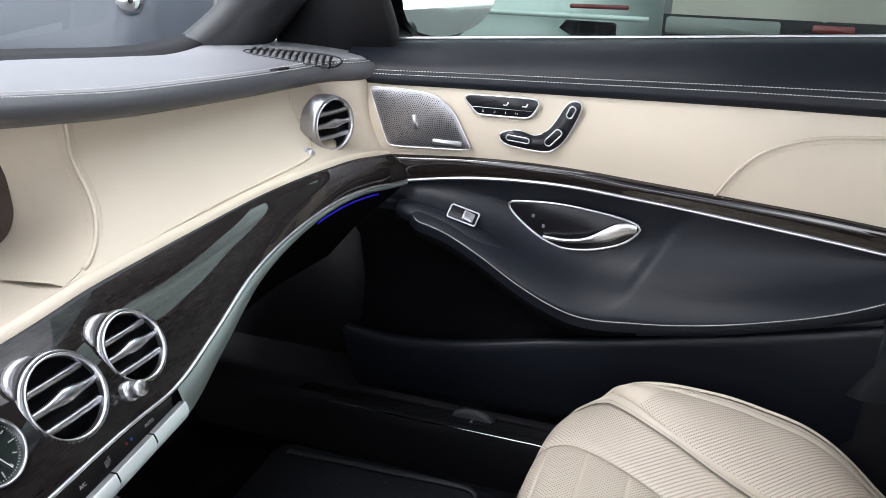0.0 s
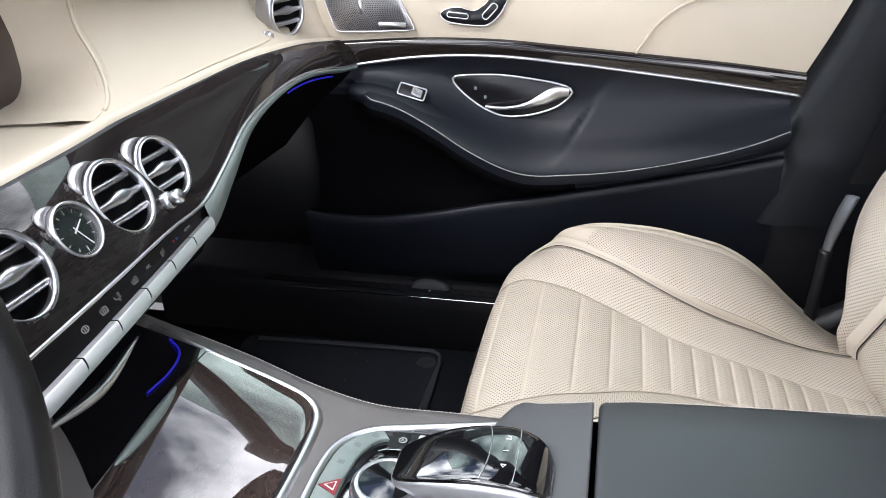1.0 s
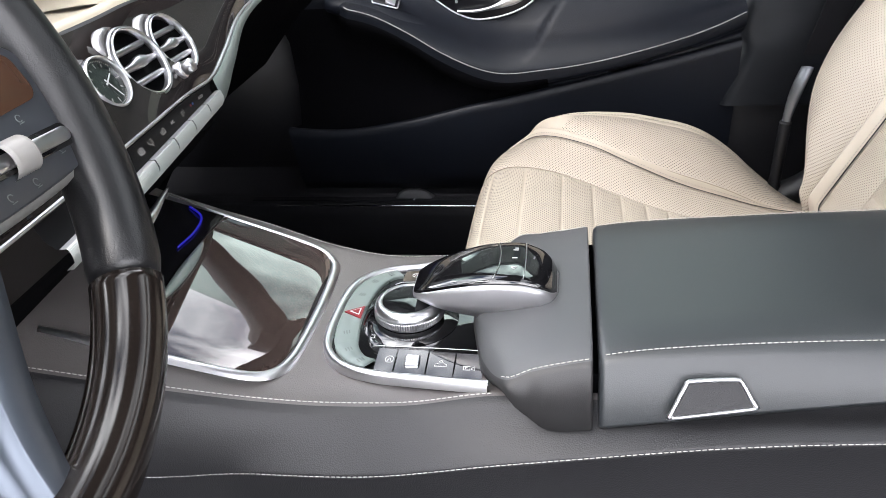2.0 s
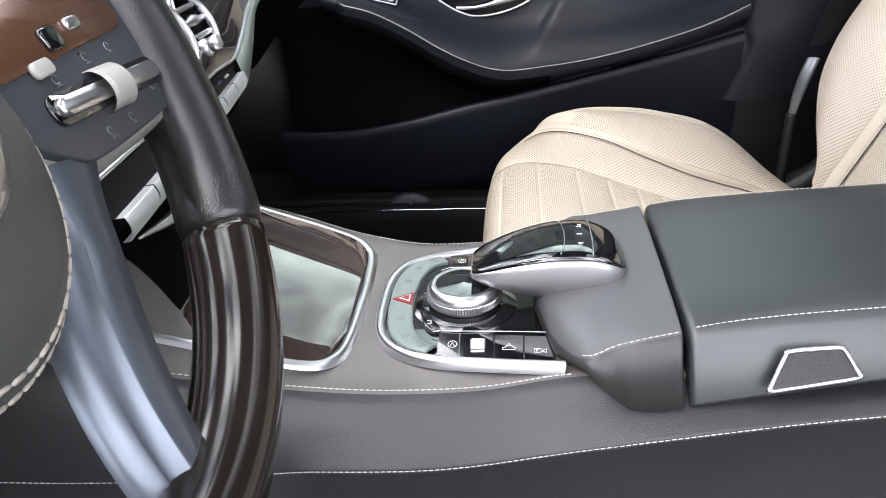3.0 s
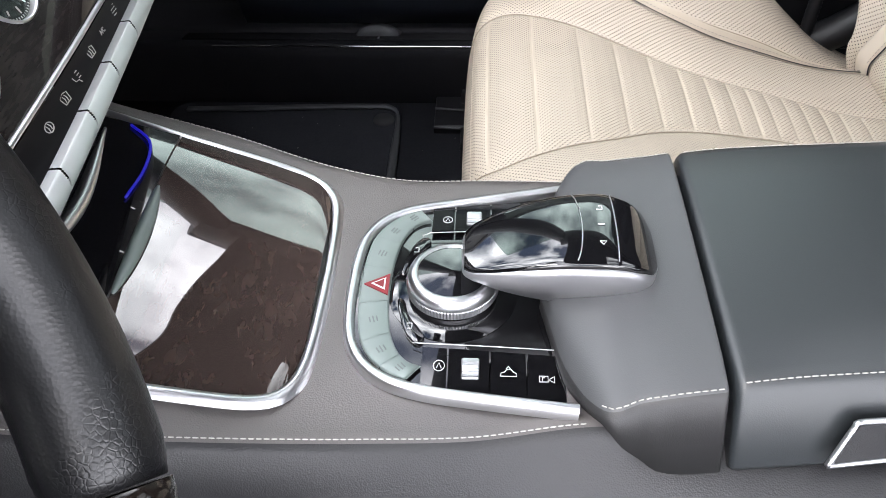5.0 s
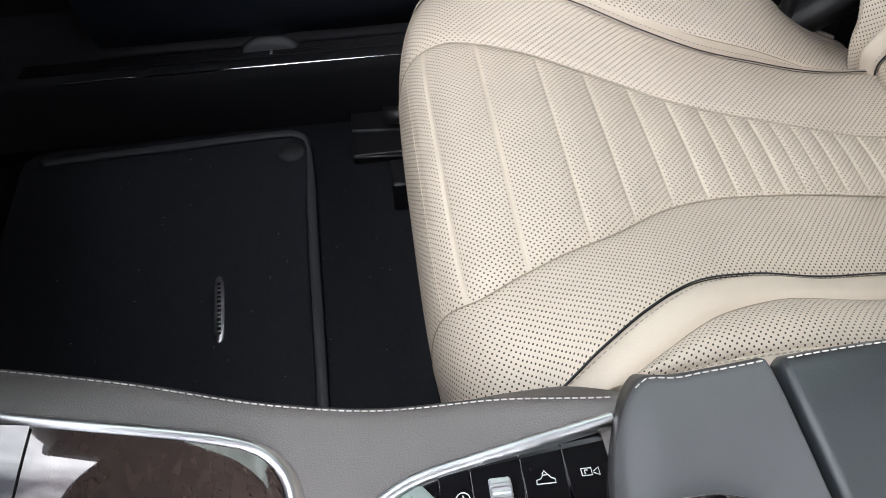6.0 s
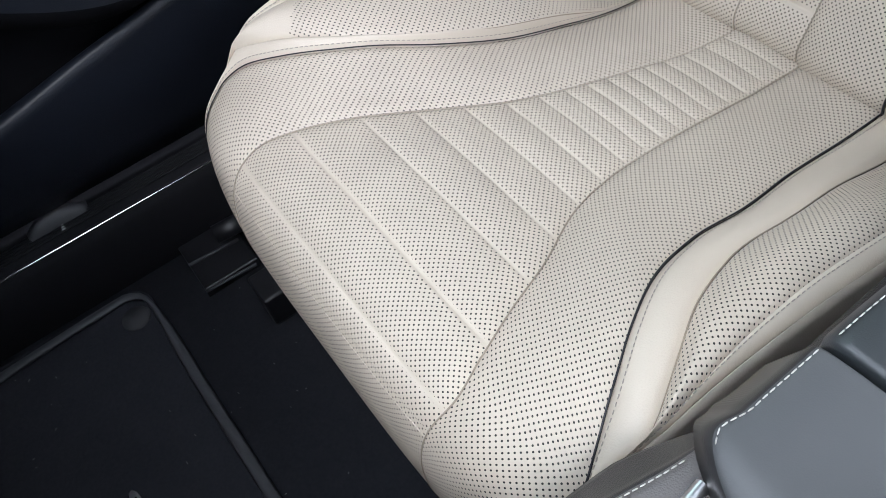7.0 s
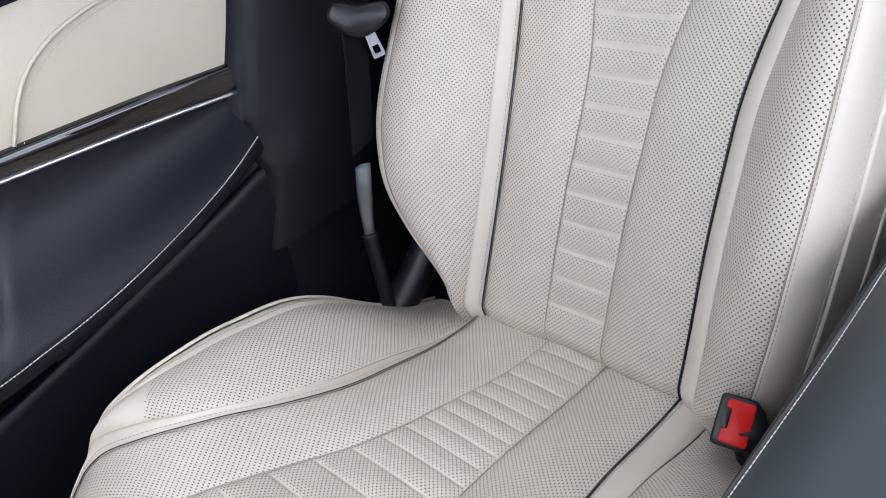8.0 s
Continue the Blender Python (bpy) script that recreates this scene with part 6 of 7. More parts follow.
# ---- steering wheel ----
def steering_wheel():
    w = thing("steering_wheel", "black leather and dark wood steering wheel with silver spokes", "steering wheel")
    n, dn = Vector((0.8773, 0, 0.4799)), Vector((0.4799, 0, -0.8773))
    C = Vector((-0.0949, -0.3695, 0.6066))
    R, r = 0.1743, 0.0165

    def on(rad, ang, out=0.0):
        """A place by the angle below three o'clock, in degrees."""
        a = radians(ang)
        return C + Vector((0, 1, 0)) * rad * math.cos(a) + dn * rad * math.sin(a) + n * out

    def ring(a0, a1, rr, cnt, seg=48, bm=None):
        rows = []
        for a in np.linspace(a0, a1, cnt):
            c = on(R, a)
            rad = (c - C).normalized()
            fade = rr(a) if callable(rr) else rr
            rows.append([c + rad * math.cos(q) * fade + n * math.sin(q) * fade * 1.12 for q in [2 * math.pi * k / seg for k in range(seg)]])
        b = grid(rows, True, False, bm)
        b.verts.ensure_lookup_table()
        vs = list(b.verts)[-cnt * seg :]
        b.faces.new(vs[:seg][::-1])
        b.faces.new(vs[-seg:])
        return b

    soft = lambda a0, a1: (lambda a: r * (0.90 + 0.10 * smooth(0, 3.0, min(a - a0, a1 - a))))
    part("leather_rim", ring(-46, 46, soft(-46, 46), 60), GRIP, w, "worn black leather grip section")
    part("leather_rim", ring(140, 226, soft(140, 226), 60), GRIP, w, "black leather grip section")
    part("wood_rim", ring(46.3, 139.7, lambda a: r * 0.965, 60), WOODRIM, w, "dark gloss wood lower section")
    part("wood_rim", ring(226.3, 313.7, lambda a: r * 0.965, 50), WOODRIM, w, "dark gloss wood upper section")
    # airbag cover, set a little low as the wheel stands turned
    H = C + Vector((0, -0.034, 0)) + dn * 0.038

    def hub(rad, a, h):
        return H + Vector((0, 1, 0)) * math.cos(a) * rad + dn * math.sin(a) * rad + n * h

    turn = [2 * math.pi * q / 56 for q in range(56)]
    part("airbag_cover", grid([[hub(0.059 * f, a, h) for a in turn] for f, h in ((0.0, 0.047), (0.5, 0.045), (0.85, 0.037), (0.955, 0.0315), (0.97, 0.0290), (0.985, 0.0295), (1.0, 0.026), (1.01, 0.016), (1.0, -0.02))], True), HUBGREY, w, "dark leather airbag cover")
    stitches("stitching", [hub(0.0555, a, 0.0322) for a in np.linspace(0, 2 * math.pi, 48)], w, GREYTHREAD, r=0.00085, size=0.0052, gap=0.0004)
    stitches("stitching", [hub(0.0590, a, 0.0275) for a in np.linspace(0, 2 * math.pi, 48)], w, GREYTHREAD, r=0.00070, size=0.0052, gap=0.0004)
    part("badge", lathe([(0.026, 0.0), (0.026, 0.003), (0.023, 0.0045), (0.0002, 0.0050)], 40, facing(H + n * 0.046, n)), CHROME, w, "round silver badge")
    part("column", lathe([(0.05, -0.02), (0.045, -0.10), (0.045, -0.16)], 32, facing(H, n)), PLASTIC, w)
    for s in (1, -1):
        def sp(u, v, h, s=s):
            u = u if s > 0 else -0.068 - u
            return C + Vector((0, 1, 0)) * u + dn * v + n * h
        ol = [(0.030, 0.012), (0.09, 0.002), (0.142, 0.004), (0.161, 0.016), (0.166, 0.042), (0.159, 0.063), (0.146, 0.0705), (0.084, 0.0705), (0.068, 0.066), (0.050, 0.050)]
        q = spline([(a, b, 0) for a, b in ol], 70, True)
        c0 = Vector((0.11, 0.037, 0))
        rows = [[sp(*(c0 + (p - c0) * f).xy, h) for p in q] for f, h in ((1.12, -0.016), (1.11, -0.004), (1.07, 0.0015), (1.0, 0.003))]
        part("spoke", grid(rows, True), SPOKE, w, "satin silver spoke")
        rows = [[sp(*(c0 + (p - c0) * f).xy, h) for p in q] for f, h in ((1.0, 0.002), (0.99, 0.0052), (0.97, 0.0060), (0.5, 0.0066), (0.01, 0.0066))]
        pod = part("key_pod", grid(rows, True), mat_pod, w, "dark grey key pod")
        m = facing(sp(0.1115, 0.0525, 0.0066), n, (-dn) * 0.99 + Vector((0, s, 0)) * 0.07)
        part("roller_slot", slab(round_rect(0.080, 0.0115, 0.005), 0.0012, m, 0.0004), GLOSS, pod)
        part("slider", slab(round_rect(0.074, 0.0070, 0.0034), 0.0038, m, 0.0016), CHROME, pod, "chrome slider bar")
        rows = [[m @ Vector((u, 0.0085 * math.cos(q) + (0.0004 * (k % 2)), 0.0075 * max(math.sin(q), 0) * (1 - 0.12 * (abs(u) > 0.0072)))) for q in np.linspace(0, math.pi, 15)] for k, u in enumerate(np.linspace(-0.0085, 0.0085, 19))]
        part("thumb_roller", grid(rows), mat_pale, pod, "pale ribbed thumb roller")
        # orange reflection on the upper keys, given as the strip's own colour
        part("upper_key", slab(round_rect(0.095, 0.024, 0.007), 0.0015, facing(sp(0.104, 0.023, 0.0060), n, -dn), 0.0006), mat_orange_sheen, pod, "key strip with an orange reflection painted on")
        for a, b, wide, high, m2 in ((0.099, 0.0285, 0.011, 0.009, GLOSS), (0.117, 0.0265, 0.010, 0.005, CHROME), (0.083, 0.036, 0.012, 0.006, mat_pale)):
            part("key_button", slab(round_rect(wide, high, 0.0024), 0.0022, facing(sp(a, b, 0.0072), n, -dn), 0.001), m2, pod)
        for a, b, k in ((0.094, 0.0655, 0), (0.112, 0.0660, 1), (0.139, 0.0600, 0), (0.087, 0.0415, 1), (0.112, 0.0395, 0), (0.130, 0.0400, 1)):
            mm = facing(sp(a, b, 0.0067), n, -dn)
            bm = tube([mm @ Vector((0.0017 * math.cos(q), 0.0017 * math.sin(q) + 0.0006, 0.0002)) for q in np.linspace(0.3, 4.4 + k, 12)], 0.00026, 5)
            tube([mm @ Vector((-0.0016, -0.0018, 0.0002)), mm @ Vector((0.0016, -0.0018, 0.0002))], 0.00026, 5, False, bm)
            part("icon", bm, mat_grey_print, pod, "", False)
        # arm running down to the rim
        a_out = spline([(0.084, 0.068, 0), (0.071, 0.080, 0), (0.057, 0.100, 0), (0.039, 0.128, 0), (0.025, 0.160, 0), (0.019, 0.180, 0)], 30)
        a_in = spline([(0.047, 0.060, 0), (0.041, 0.085, 0), (0.028, 0.103, 0), (0.016, 0.129, 0), (0.010, 0.150, 0), (0.006, 0.176, 0)], 30)
        rows = [[sp(p.x - 0.004, p.y, -0.016), sp(p.x - 0.002, p.y, -0.002), sp(p.x, p.y, -0.003), sp(lerp(p.x, o.x, 0.15), lerp(p.y, o.y, 0.15), 0.0040), sp(lerp(p.x, o.x, 0.19), lerp(p.y, o.y, 0.19), 0.0046), sp(lerp(p.x, o.x, 0.55), lerp(p.y, o.y, 0.55), 0.0050), sp(lerp(p.x, o.x, 0.95), lerp(p.y, o.y, 0.95), 0.0040), sp(o.x, o.y, 0.0015), sp(o.x + 0.002, o.y, -0.002), sp(o.x + 0.001, o.y, -0.018)] for p, o in zip(a_in, a_out)]
        part("lower_spoke", grid(rows), ALU, w, "bluish silver lower spoke")
    return w


# ---- floor, sill, pillar, belt ----
def floor_things():
    m = thing("floor_mat", "black textile floor mat with raised grey border", "floor mat")
    ol = round_rect(0.36, 0.46, 0.03, 6, -0.245, 0.500)
    part("mat_body", slab(ol, 0.006, pose(0, 0, -0.035), 0.002), CARPET, m)
    e = [(-0.40, 0.706, -0.027), (-0.26, 0.712, -0.027), (-0.115, 0.718, -0.027), (-0.080, 0.713, -0.027), (-0.068, 0.680, -0.027), (-0.066, 0.55, -0.027), (-0.063, 0.42, -0.027), (-0.060, 0.272, -0.027)]
    part("border", sweep(spline(e, 80), [(-0.0065, 0), (-0.0045, 0.003), (0.0045, 0.003), (0.0065, 0)], lambda i: ((Vector((0, 1, 0)) if i < 33 else Vector((1, 0.0, 0)) if i > 46 else Vector((math.sin((i - 33) / 13 * math.pi / 2), math.cos((i - 33) / 13 * math.pi / 2), 0))), Vector((0, 0, 1)))), RUBBER, m, "dark grey raised border")
    part("fastener", lathe([(0.0165, 0.0), (0.0155, 0.0025), (0.0002, 0.003)], 30, pose(-0.090, 0.685, -0.029)), mat("fastener_grey", (0.028, 0.028, 0.031), 0.7), m, "round grey fastener")
    bd = part("badge", slab([(p.x, p.y) for p in spline([(-0.006, -0.040, 0), (0.006, -0.040, 0), (0.0085, 0.0, 0), (0.006, 0.040, 0), (-0.006, 0.040, 0), (-0.0085, 0, 0)], 30, True)], 0.002, pose(-0.168, 0.452, -0.029, 0, 0, 3) @ Matrix.Diagonal((0.66, 1, 1, 1)), 0.0006), CHROME, m, "silver metal badge")
    bm = bmesh.new()
    for k in range(12):
        slab(round_rect(0.0040, 0.0022 + 0.001 * (k % 2), 0.0005, 2, 0, -0.033 + 0.006 * k), 0.0006, pose(-0.168, 0.452, -0.027, 0, 0, 3), 0, bm)
    part("print", bm, PLASTIC, bd, "", False)

    rnd = random.Random(4)
    bm = bmesh.new()
    for k in range(70):
        x, y, a = rnd.uniform(-0.40, 0.05), rnd.uniform(0.18, 0.72), rnd.uniform(0, 6.28)
        d = Vector((math.cos(a), math.sin(a), 0)) * rnd.uniform(0.0004, 0.0016)
        c = Vector((x, y, -0.0283 if -0.42 < x < -0.07 else -0.0343))
        tube([c - d, c + Vector((0, 0, 0.0003)), c + d], 0.00022, 4, False, bm)
    solo(bm, "lint", mat("lint_fibre", (0.30, 0.30, 0.30), 0.9), "tiny pale lint specks on the black carpet", "lint", "stuff")
    s = thing("door_sill", "black ribbed sill plate with bright chrome strip", "sill", "structure")
    X0, X1 = -0.60, 0.62
    part("sill_body", grid([[(x, 0.741, -0.035), (x, 0.738, -0.005), (x, 0.737, 0.045), (x, 0.739, 0.064), (x, 0.744, 0.0675), (x, 0.756, 0.0670), (x, 0.795, 0.058), (x, 0.826, 0.052), (x, 0.832, 0.13)] for x in ys(X0, X1, 8)]), SILLMAT, s, "dark sill panel")
    part("chrome_strip", tube([(x, 0.7395, 0.0655) for x in ys(X0 + 0.25, X1, 8)], 0.0014, 8), BRIGHT, s, "bright chrome strip")
    for k in range(6):
        y = 0.756 + 0.0055 * k
        part("rib", tube([(x, y, 0.0680 - 0.0013 * k) for x in ys(X0 + 0.2, X1, 6)], 0.0016, 6), SILLMAT, s)
    c = thing("cable_clip", "grey plastic clip at the foot of the door", "clip")
    rows = []
    for x in ys(-0.136, -0.066, 14):
        h = 0.013 * math.sin(math.pi * (x + 0.136) / 0.070) ** 0.5
        rows.append([(x, 0.770, 0.060), (x, 0.771, 0.062 + h * 0.8), (x, 0.775, 0.062 + h * 1.4), (x, 0.782, 0.062 + h * 1.5), (x, 0.792, 0.062)])
    part("cover", grid(rows), RUBBER, c)
    part("pin", lathe([(0.003, 0), (0.003, 0.014), (0.0002, 0.015)], 12, facing((-0.099, 0.772, 0.062), (0, -1, 0.3))), CHROME, c)
    rc = thing("rail_cover", "black plastic cover of the seat rail", "rail cover")
    part("cover", slab([(-0.012, 0.660), (0.055, 0.660), (0.055, 0.752), (-0.012, 0.752)], 0.014, pose(0, 0, -0.036), 0.003), PLASTIC, rc, "", False)
    part("edge", tube([(-0.012, 0.705, -0.021), (0.05, 0.700, -0.021)], 0.0022, 6), RUBBER, rc)
    part("edge", tube([(-0.012, 0.660, -0.024), (0.05, 0.655, -0.024)], 0.0020, 6), RUBBER, rc)
    part("motor", tube([(0.03, 0.70, 0.004), (0.07, 0.695, 0.006)], 0.011, 12), PLASTIC, rc)
    f = thing("foot_duct", "dark plastic duct beside the tunnel", "air duct")
    part("duct", tube(spline([(-0.33, 0.19, 0.0), (-0.22, 0.21, 0.012), (-0.16, 0.22, 0.0)], 14), [0.02 + 0.012 * math.sin(math.pi * k / 13) for k in range(14)], 14), PLASTIC, f)


def pillar():
    p = thing("centre_pillar", "black centre pillar trim behind the door", "pillar", "structure")
    lead = lambda z: smooth(0.33, 0.40, z)
    prof = lambda x0, z, f: [(x0 - 0.040 * lead(z), 0.812, z), (x0 - 0.004 * lead(z), 0.808, z), (x0 - 0.002 * lead(z), 0.790, z), (x0 - 0.001 * lead(z), 0.772, z), (x0, 0.760 - f, z), (x0 + 0.004, 0.750 - f, z), (x0 + 0.018, 0.745 - f, z), (x0 + 0.075, 0.744 - f * 0.7, z), (x0 + 0.11, 0.735, z), (x0 + 0.22, 0.735, z), (x0 + 0.28, 0.80, z)]
    rows = []
    for z, x0 in ((0.244, 0.408), (0.27, 0.418), (0.30, 0.430), (0.325, 0.438), (0.338, 0.437), (0.352, 0.431), (0.365, 0.428), (0.38, 0.432), (0.44, 0.458), (0.515, 0.490), (0.62, 0.520), (0.80, 0.552), (1.10, 0.58)):
        rows.append(prof(x0, z, 0.014 * smooth(0.375, 0.335, z)))
    part("upper_trim", grid(rows), PILLAR, p, "dark upper trim")
    part("foot_trim", grid([[(0.400, 0.80, z), (0.420, 0.757, z), (0.45, 0.752, z), (0.66, 0.745, z), (0.70, 0.80, z)] for z in (-0.03, 0.10, 0.256)]), PLASTIC, p, "dark lower trim")
    part("joint", tube([(0.413, 0.757, 0.257), (0.435, 0.7435, 0.2575), (0.50, 0.7385, 0.262), (0.62, 0.733, 0.27)], 0.0012, 6), PLASTIC, p)

    b = thing("seat_belt", "black seat belt with metal tongue and sleeve", "seat belt")
    path = spline([(0.615, 0.690, 0.80), (0.584, 0.672, 0.60), (0.558, 0.662, 0.475), (0.521, 0.655, 0.345)], 40)
    part("webbing", sweep(path, [(-0.022, -0.0006), (0.022, -0.0006), (0.022, 0.0006), (-0.022, 0.0006)], lambda i: (Vector((0.965, 0.26, 0)), Vector((0.26, -0.965, 0)))), BELT, b, "black webbing", False)
    part("tongue_grip", slab([(p.x, p.y) for p in spline([(-0.032, 0.010, 0), (-0.024, 0.019, 0), (0.0, 0.016, 0), (0.026, 0.018, 0), (0.033, 0.008, 0), (0.030, -0.002, 0), (0.010, -0.016, 0), (-0.010, -0.017, 0), (-0.030, -0.002, 0)], 48, True)], 0.014, facing((0.556, 0.648, 0.481), (-0.55, -0.78, 0.3), (0.30, 0.05, 1)), 0.005), KEYBLACK, b, "black plastic tongue grip")
    mt = facing((0.567, 0.647, 0.452), (-0.6, -0.75, 0.2), (-0.10, 0.15, 1))
    bm = bmesh.new()
    outer = [(x * (1.0 if y < 0.005 else 0.72 + 18 * max(0, y - 0.012)), y) for x, y in round_rect(0.014, 0.034, 0.002, 4)]
    hole = [(x, y - 0.008) for x, y in round_rect(0.0075, 0.009, 0.001, 4)]
    vo = [[bm.verts.new(mt @ Vector((x, y, z))) for x, y in outer] for z in (0, 0.003)]
    vi = [[bm.verts.new(mt @ Vector((x, y, z))) for x, y in hole] for z in (0, 0.003)]
    k = len(outer)
    for q in range(k):
        r = (q + 1) % k
        bm.faces.new((vo[1][q], vo[1][r], vi[1][r], vi[1][q]))
        bm.faces.new((vo[0][r], vo[0][q], vi[0][q], vi[0][r]))
        bm.faces.new((vo[0][q], vo[0][r], vo[1][r], vo[1][q]))
        bm.faces.new((vi[0][r], vi[0][q], vi[1][q], vi[1][r]))
    part("tongue", bm, TONGUE, b, "metal tongue with square hole", False)
    sl = spline([(0.509, 0.650, 0.328), (0.500, 0.648, 0.302), (0.493, 0.648, 0.272), (0.489, 0.648, 0.246)], 24)
    rows = []
    for i, c in enumerate(sl):
        s = i / 23
        w = 0.0105 * (1 - 0.35 * s) * (0.85 + 0.15 * math.sin(math.pi * s))
        rows.append([c + Vector((0.83, -0.56, 0)) * w * math.cos(a) + Vector((-0.56, -0.83, 0)) * w * 0.5 * math.sin(a) for a in [2 * math.pi * q / 14 for q in range(14)]])
    part("sleeve", grid(rows, True), mat("sleeve_metal", (0.22, 0.23, 0.25), 0.30, 0.8), b, "polished metal sleeve")
    bl = [(lerp(0.489, 0.484, s), 0.648, lerp(0.248, 0.13, s)) for s in np.linspace(0, 1, 40)]
    part("bellows", tube(bl, [0.0080 + 0.0010 * (i % 2) for i in range(40)], 12), PLASTIC, b, "ribbed black boot")

    k = thing("belt_buckle", "black belt buckle with red release button", "belt buckle")
    km = facing((0.468, 0.182, 0.218), (-0.60, -0.35, 0.72), (0.75, 0.1, 0.62))
    ck = part("case", slab(round_rect(0.030, 0.043, 0.004), 0.040, km @ pose(0, 0, -0.040), 0.003), PLASTIC, k, "black plastic case")
    bt = part("button", slab(round_rect(0.0225, 0.036, 0.003), 0.006, km @ pose(0.002, 0, 0), 0.0015), RED, k, "red release button")
    part("slot", slab(round_rect(0.0060, 0.017, 0.0015), 0.0066, km @ pose(-0.0078, 0.002, 0), 0.0005), PLASTIC, bt, "dark tongue slot")
    part("stalk", tube([(0.475, 0.176, 0.22), (0.50, 0.175, 0.12), (0.51, 0.175, 0.02)], 0.016, 12), PLASTIC, k)
    tr = thing("seat_side_trim", "dark plastic side trim of the seat", "trim")
    part("cover", tube(spline([(0.43, 0.66, 0.10), (0.52, 0.655, 0.135), (0.60, 0.65, 0.20)], 12), 0.022, 12), PLASTIC, tr)


# ---- outside ----
def outside():
    g = solo(block(-60, 60, -60, 60, -0.55, -0.40), "ground", mat("asphalt", (0.055, 0.055, 0.058), 0.85, 0, (0.085, 0.083, 0.08), 12, 1.0, 300), "grey asphalt parking ground", "ground", "structure")
    bonnet = thing("bonnet", "dark blue-grey bonnet of the car", "car bonnet")
    part("panel", grid([[(x, y, 0.60 - 0.10 * ((x + 0.75) / 1.2) ** 2 - 0.07 * y * y) for y in np.linspace(-0.85, 0.85, 16)] for x in ys(-2.0, -0.78, 12)]), mat("dark_paint", (0.15, 0.16, 0.165), 0.55, 0.0, None, 30, 0, None, 0, 0.25), bonnet)
    ws = thing("windscreen", "large clear windscreen", "windscreen", "structure")
    pane = part("pane", grid([[(lerp(-0.76, -0.03, t), y * (1 - 0.22 * t), lerp(0.635, 1.09, t) + 0.045 * math.sin(math.pi * t)) for y in np.linspace(-0.82, 0.82, 9)] for t in np.linspace(0, 1, 9)]), GLASS, ws)
    pane.visible_shadow = False
    # door mirror
    m = thing("door_mirror", "black door mirror outside the passenger window", "mirror")
    ctr = Vector((-0.215, 0.985, 0.692))
    rows = []
    for x, f in ((-0.33, 0.25), (-0.315, 0.7), (-0.27, 0.95), (-0.235, 1.0), (-0.225, 0.97)):
        rows.append([(x + 0.08 * math.cos(a) * f * 0.4, ctr.y + 0.115 * f * math.cos(a), ctr.z + (0.075 * f * math.sin(a))) for a in [2 * math.pi * q / 28 for q in range(28)]])
    part("housing", grid(rows, True), GLOSS, m, "gloss black housing")
    part("mirror_glass", slab([(0.105 * math.cos(a), 0.066 * math.sin(a)) for a in [2 * math.pi * q / 36 for q in range(36)]], 0.002, facing((-0.228, 0.985, 0.692), (0.84, -0.53, 0.06))), mat("mirror_silver", (0.9, 0.9, 0.9), 0.02, 1.0), m, "silvered mirror glass", False)
    part("arm", tube(spline([(-0.29, 0.825, 0.635), (-0.28, 0.88, 0.632), (-0.27, 0.93, 0.640)], 10), 0.018, 10), PLASTIC, m)
    part("triangle_trim", slab([(-0.42, 0.62), (-0.235, 0.62), (-0.235, 0.66), (-0.30, 0.86), (-0.42, 0.86)], 0.02, Matrix(((1, 0, 0, 0), (0, 0, 1, 0.79), (0, 1, 0, 0), (0, 0, 0, 1))), 0.004), PLASTIC, m, "black corner trim")
    # pale parked car alongside
    c = thing("parked_car", "pale mint parked car beside the passenger side", "car")
    paint = mat("pale_paint", (0.40, 0.46, 0.435), 0.3, 0.0, (0.37, 0.43, 0.405), 8, 0, None, 0.3, 0.5, 0.06, None, 1.5)
    rows = []
    for x in ys(-1.62, -0.02, 40):
        e = smooth(-0.02, -0.35, x) * smooth(-1.62, -1.3, x)
        y = 2.20 + 0.35 * (1 - e) ** 2
        rows.append([(x, y + 0.12, -0.25), (x, y + 0.03, -0.15), (x, y, 0.10), (x, y + 0.01, 0.35), (x, y + 0.03, 0.44), (x, y + 0.02, 0.50), (x, y + 0.07, 0.56), (x, y + 0.10, 0.75), (x, y + 0.30, 0.95), (x, y + 1.0, 1.0), (x, y + 4.2, 0.9)])
    part("body", grid(rows), paint, c, "pale mint painted body")
    part("reflector", slab(round_rect(0.17, 0.012, 0.005), 0.01, facing((-0.175, 2.215, 0.548), (0.12, -1, 0.2))), LAMPRED, c, "red reflector strip")
    part("exhaust_trim", slab([(-0.085, 0.0), (-0.065, 0.024), (0.075, 0.022), (0.082, 0.016), (0.082, -0.016), (0.075, -0.022), (-0.050, -0.020)], 0.012, facing((-0.20, 2.195, 0.487), (0.05, -1, 0.05)), 0.003), GLOSS, c, "black trapezoid bumper opening", False)
    part("bumper_lip", tube([(x, 2.205, 0.520) for x in ys(-0.9, -0.03, 10)], 0.008, 8), paint, c)
    for x in (-1.45, -0.20):
        part("wheel", lathe([(0.33, -0.1), (0.33, 0.1), (0.22, 0.11), (0.05, 0.08), (0.001, 0.08)], 30, facing((x, 3.1, -0.08), (1 if x > -1 else -1, 0, 0))), RUBBER, c, "dark tyre")
    w = thing("covered_vehicle", "vehicle under a beige cover with a dark foot band", "vehicle")
    cover = mat("beige_cover", (0.36, 0.33, 0.29), 0.85, 0, (0.28, 0.255, 0.22), 4, 0.6, 40)
    rows = []
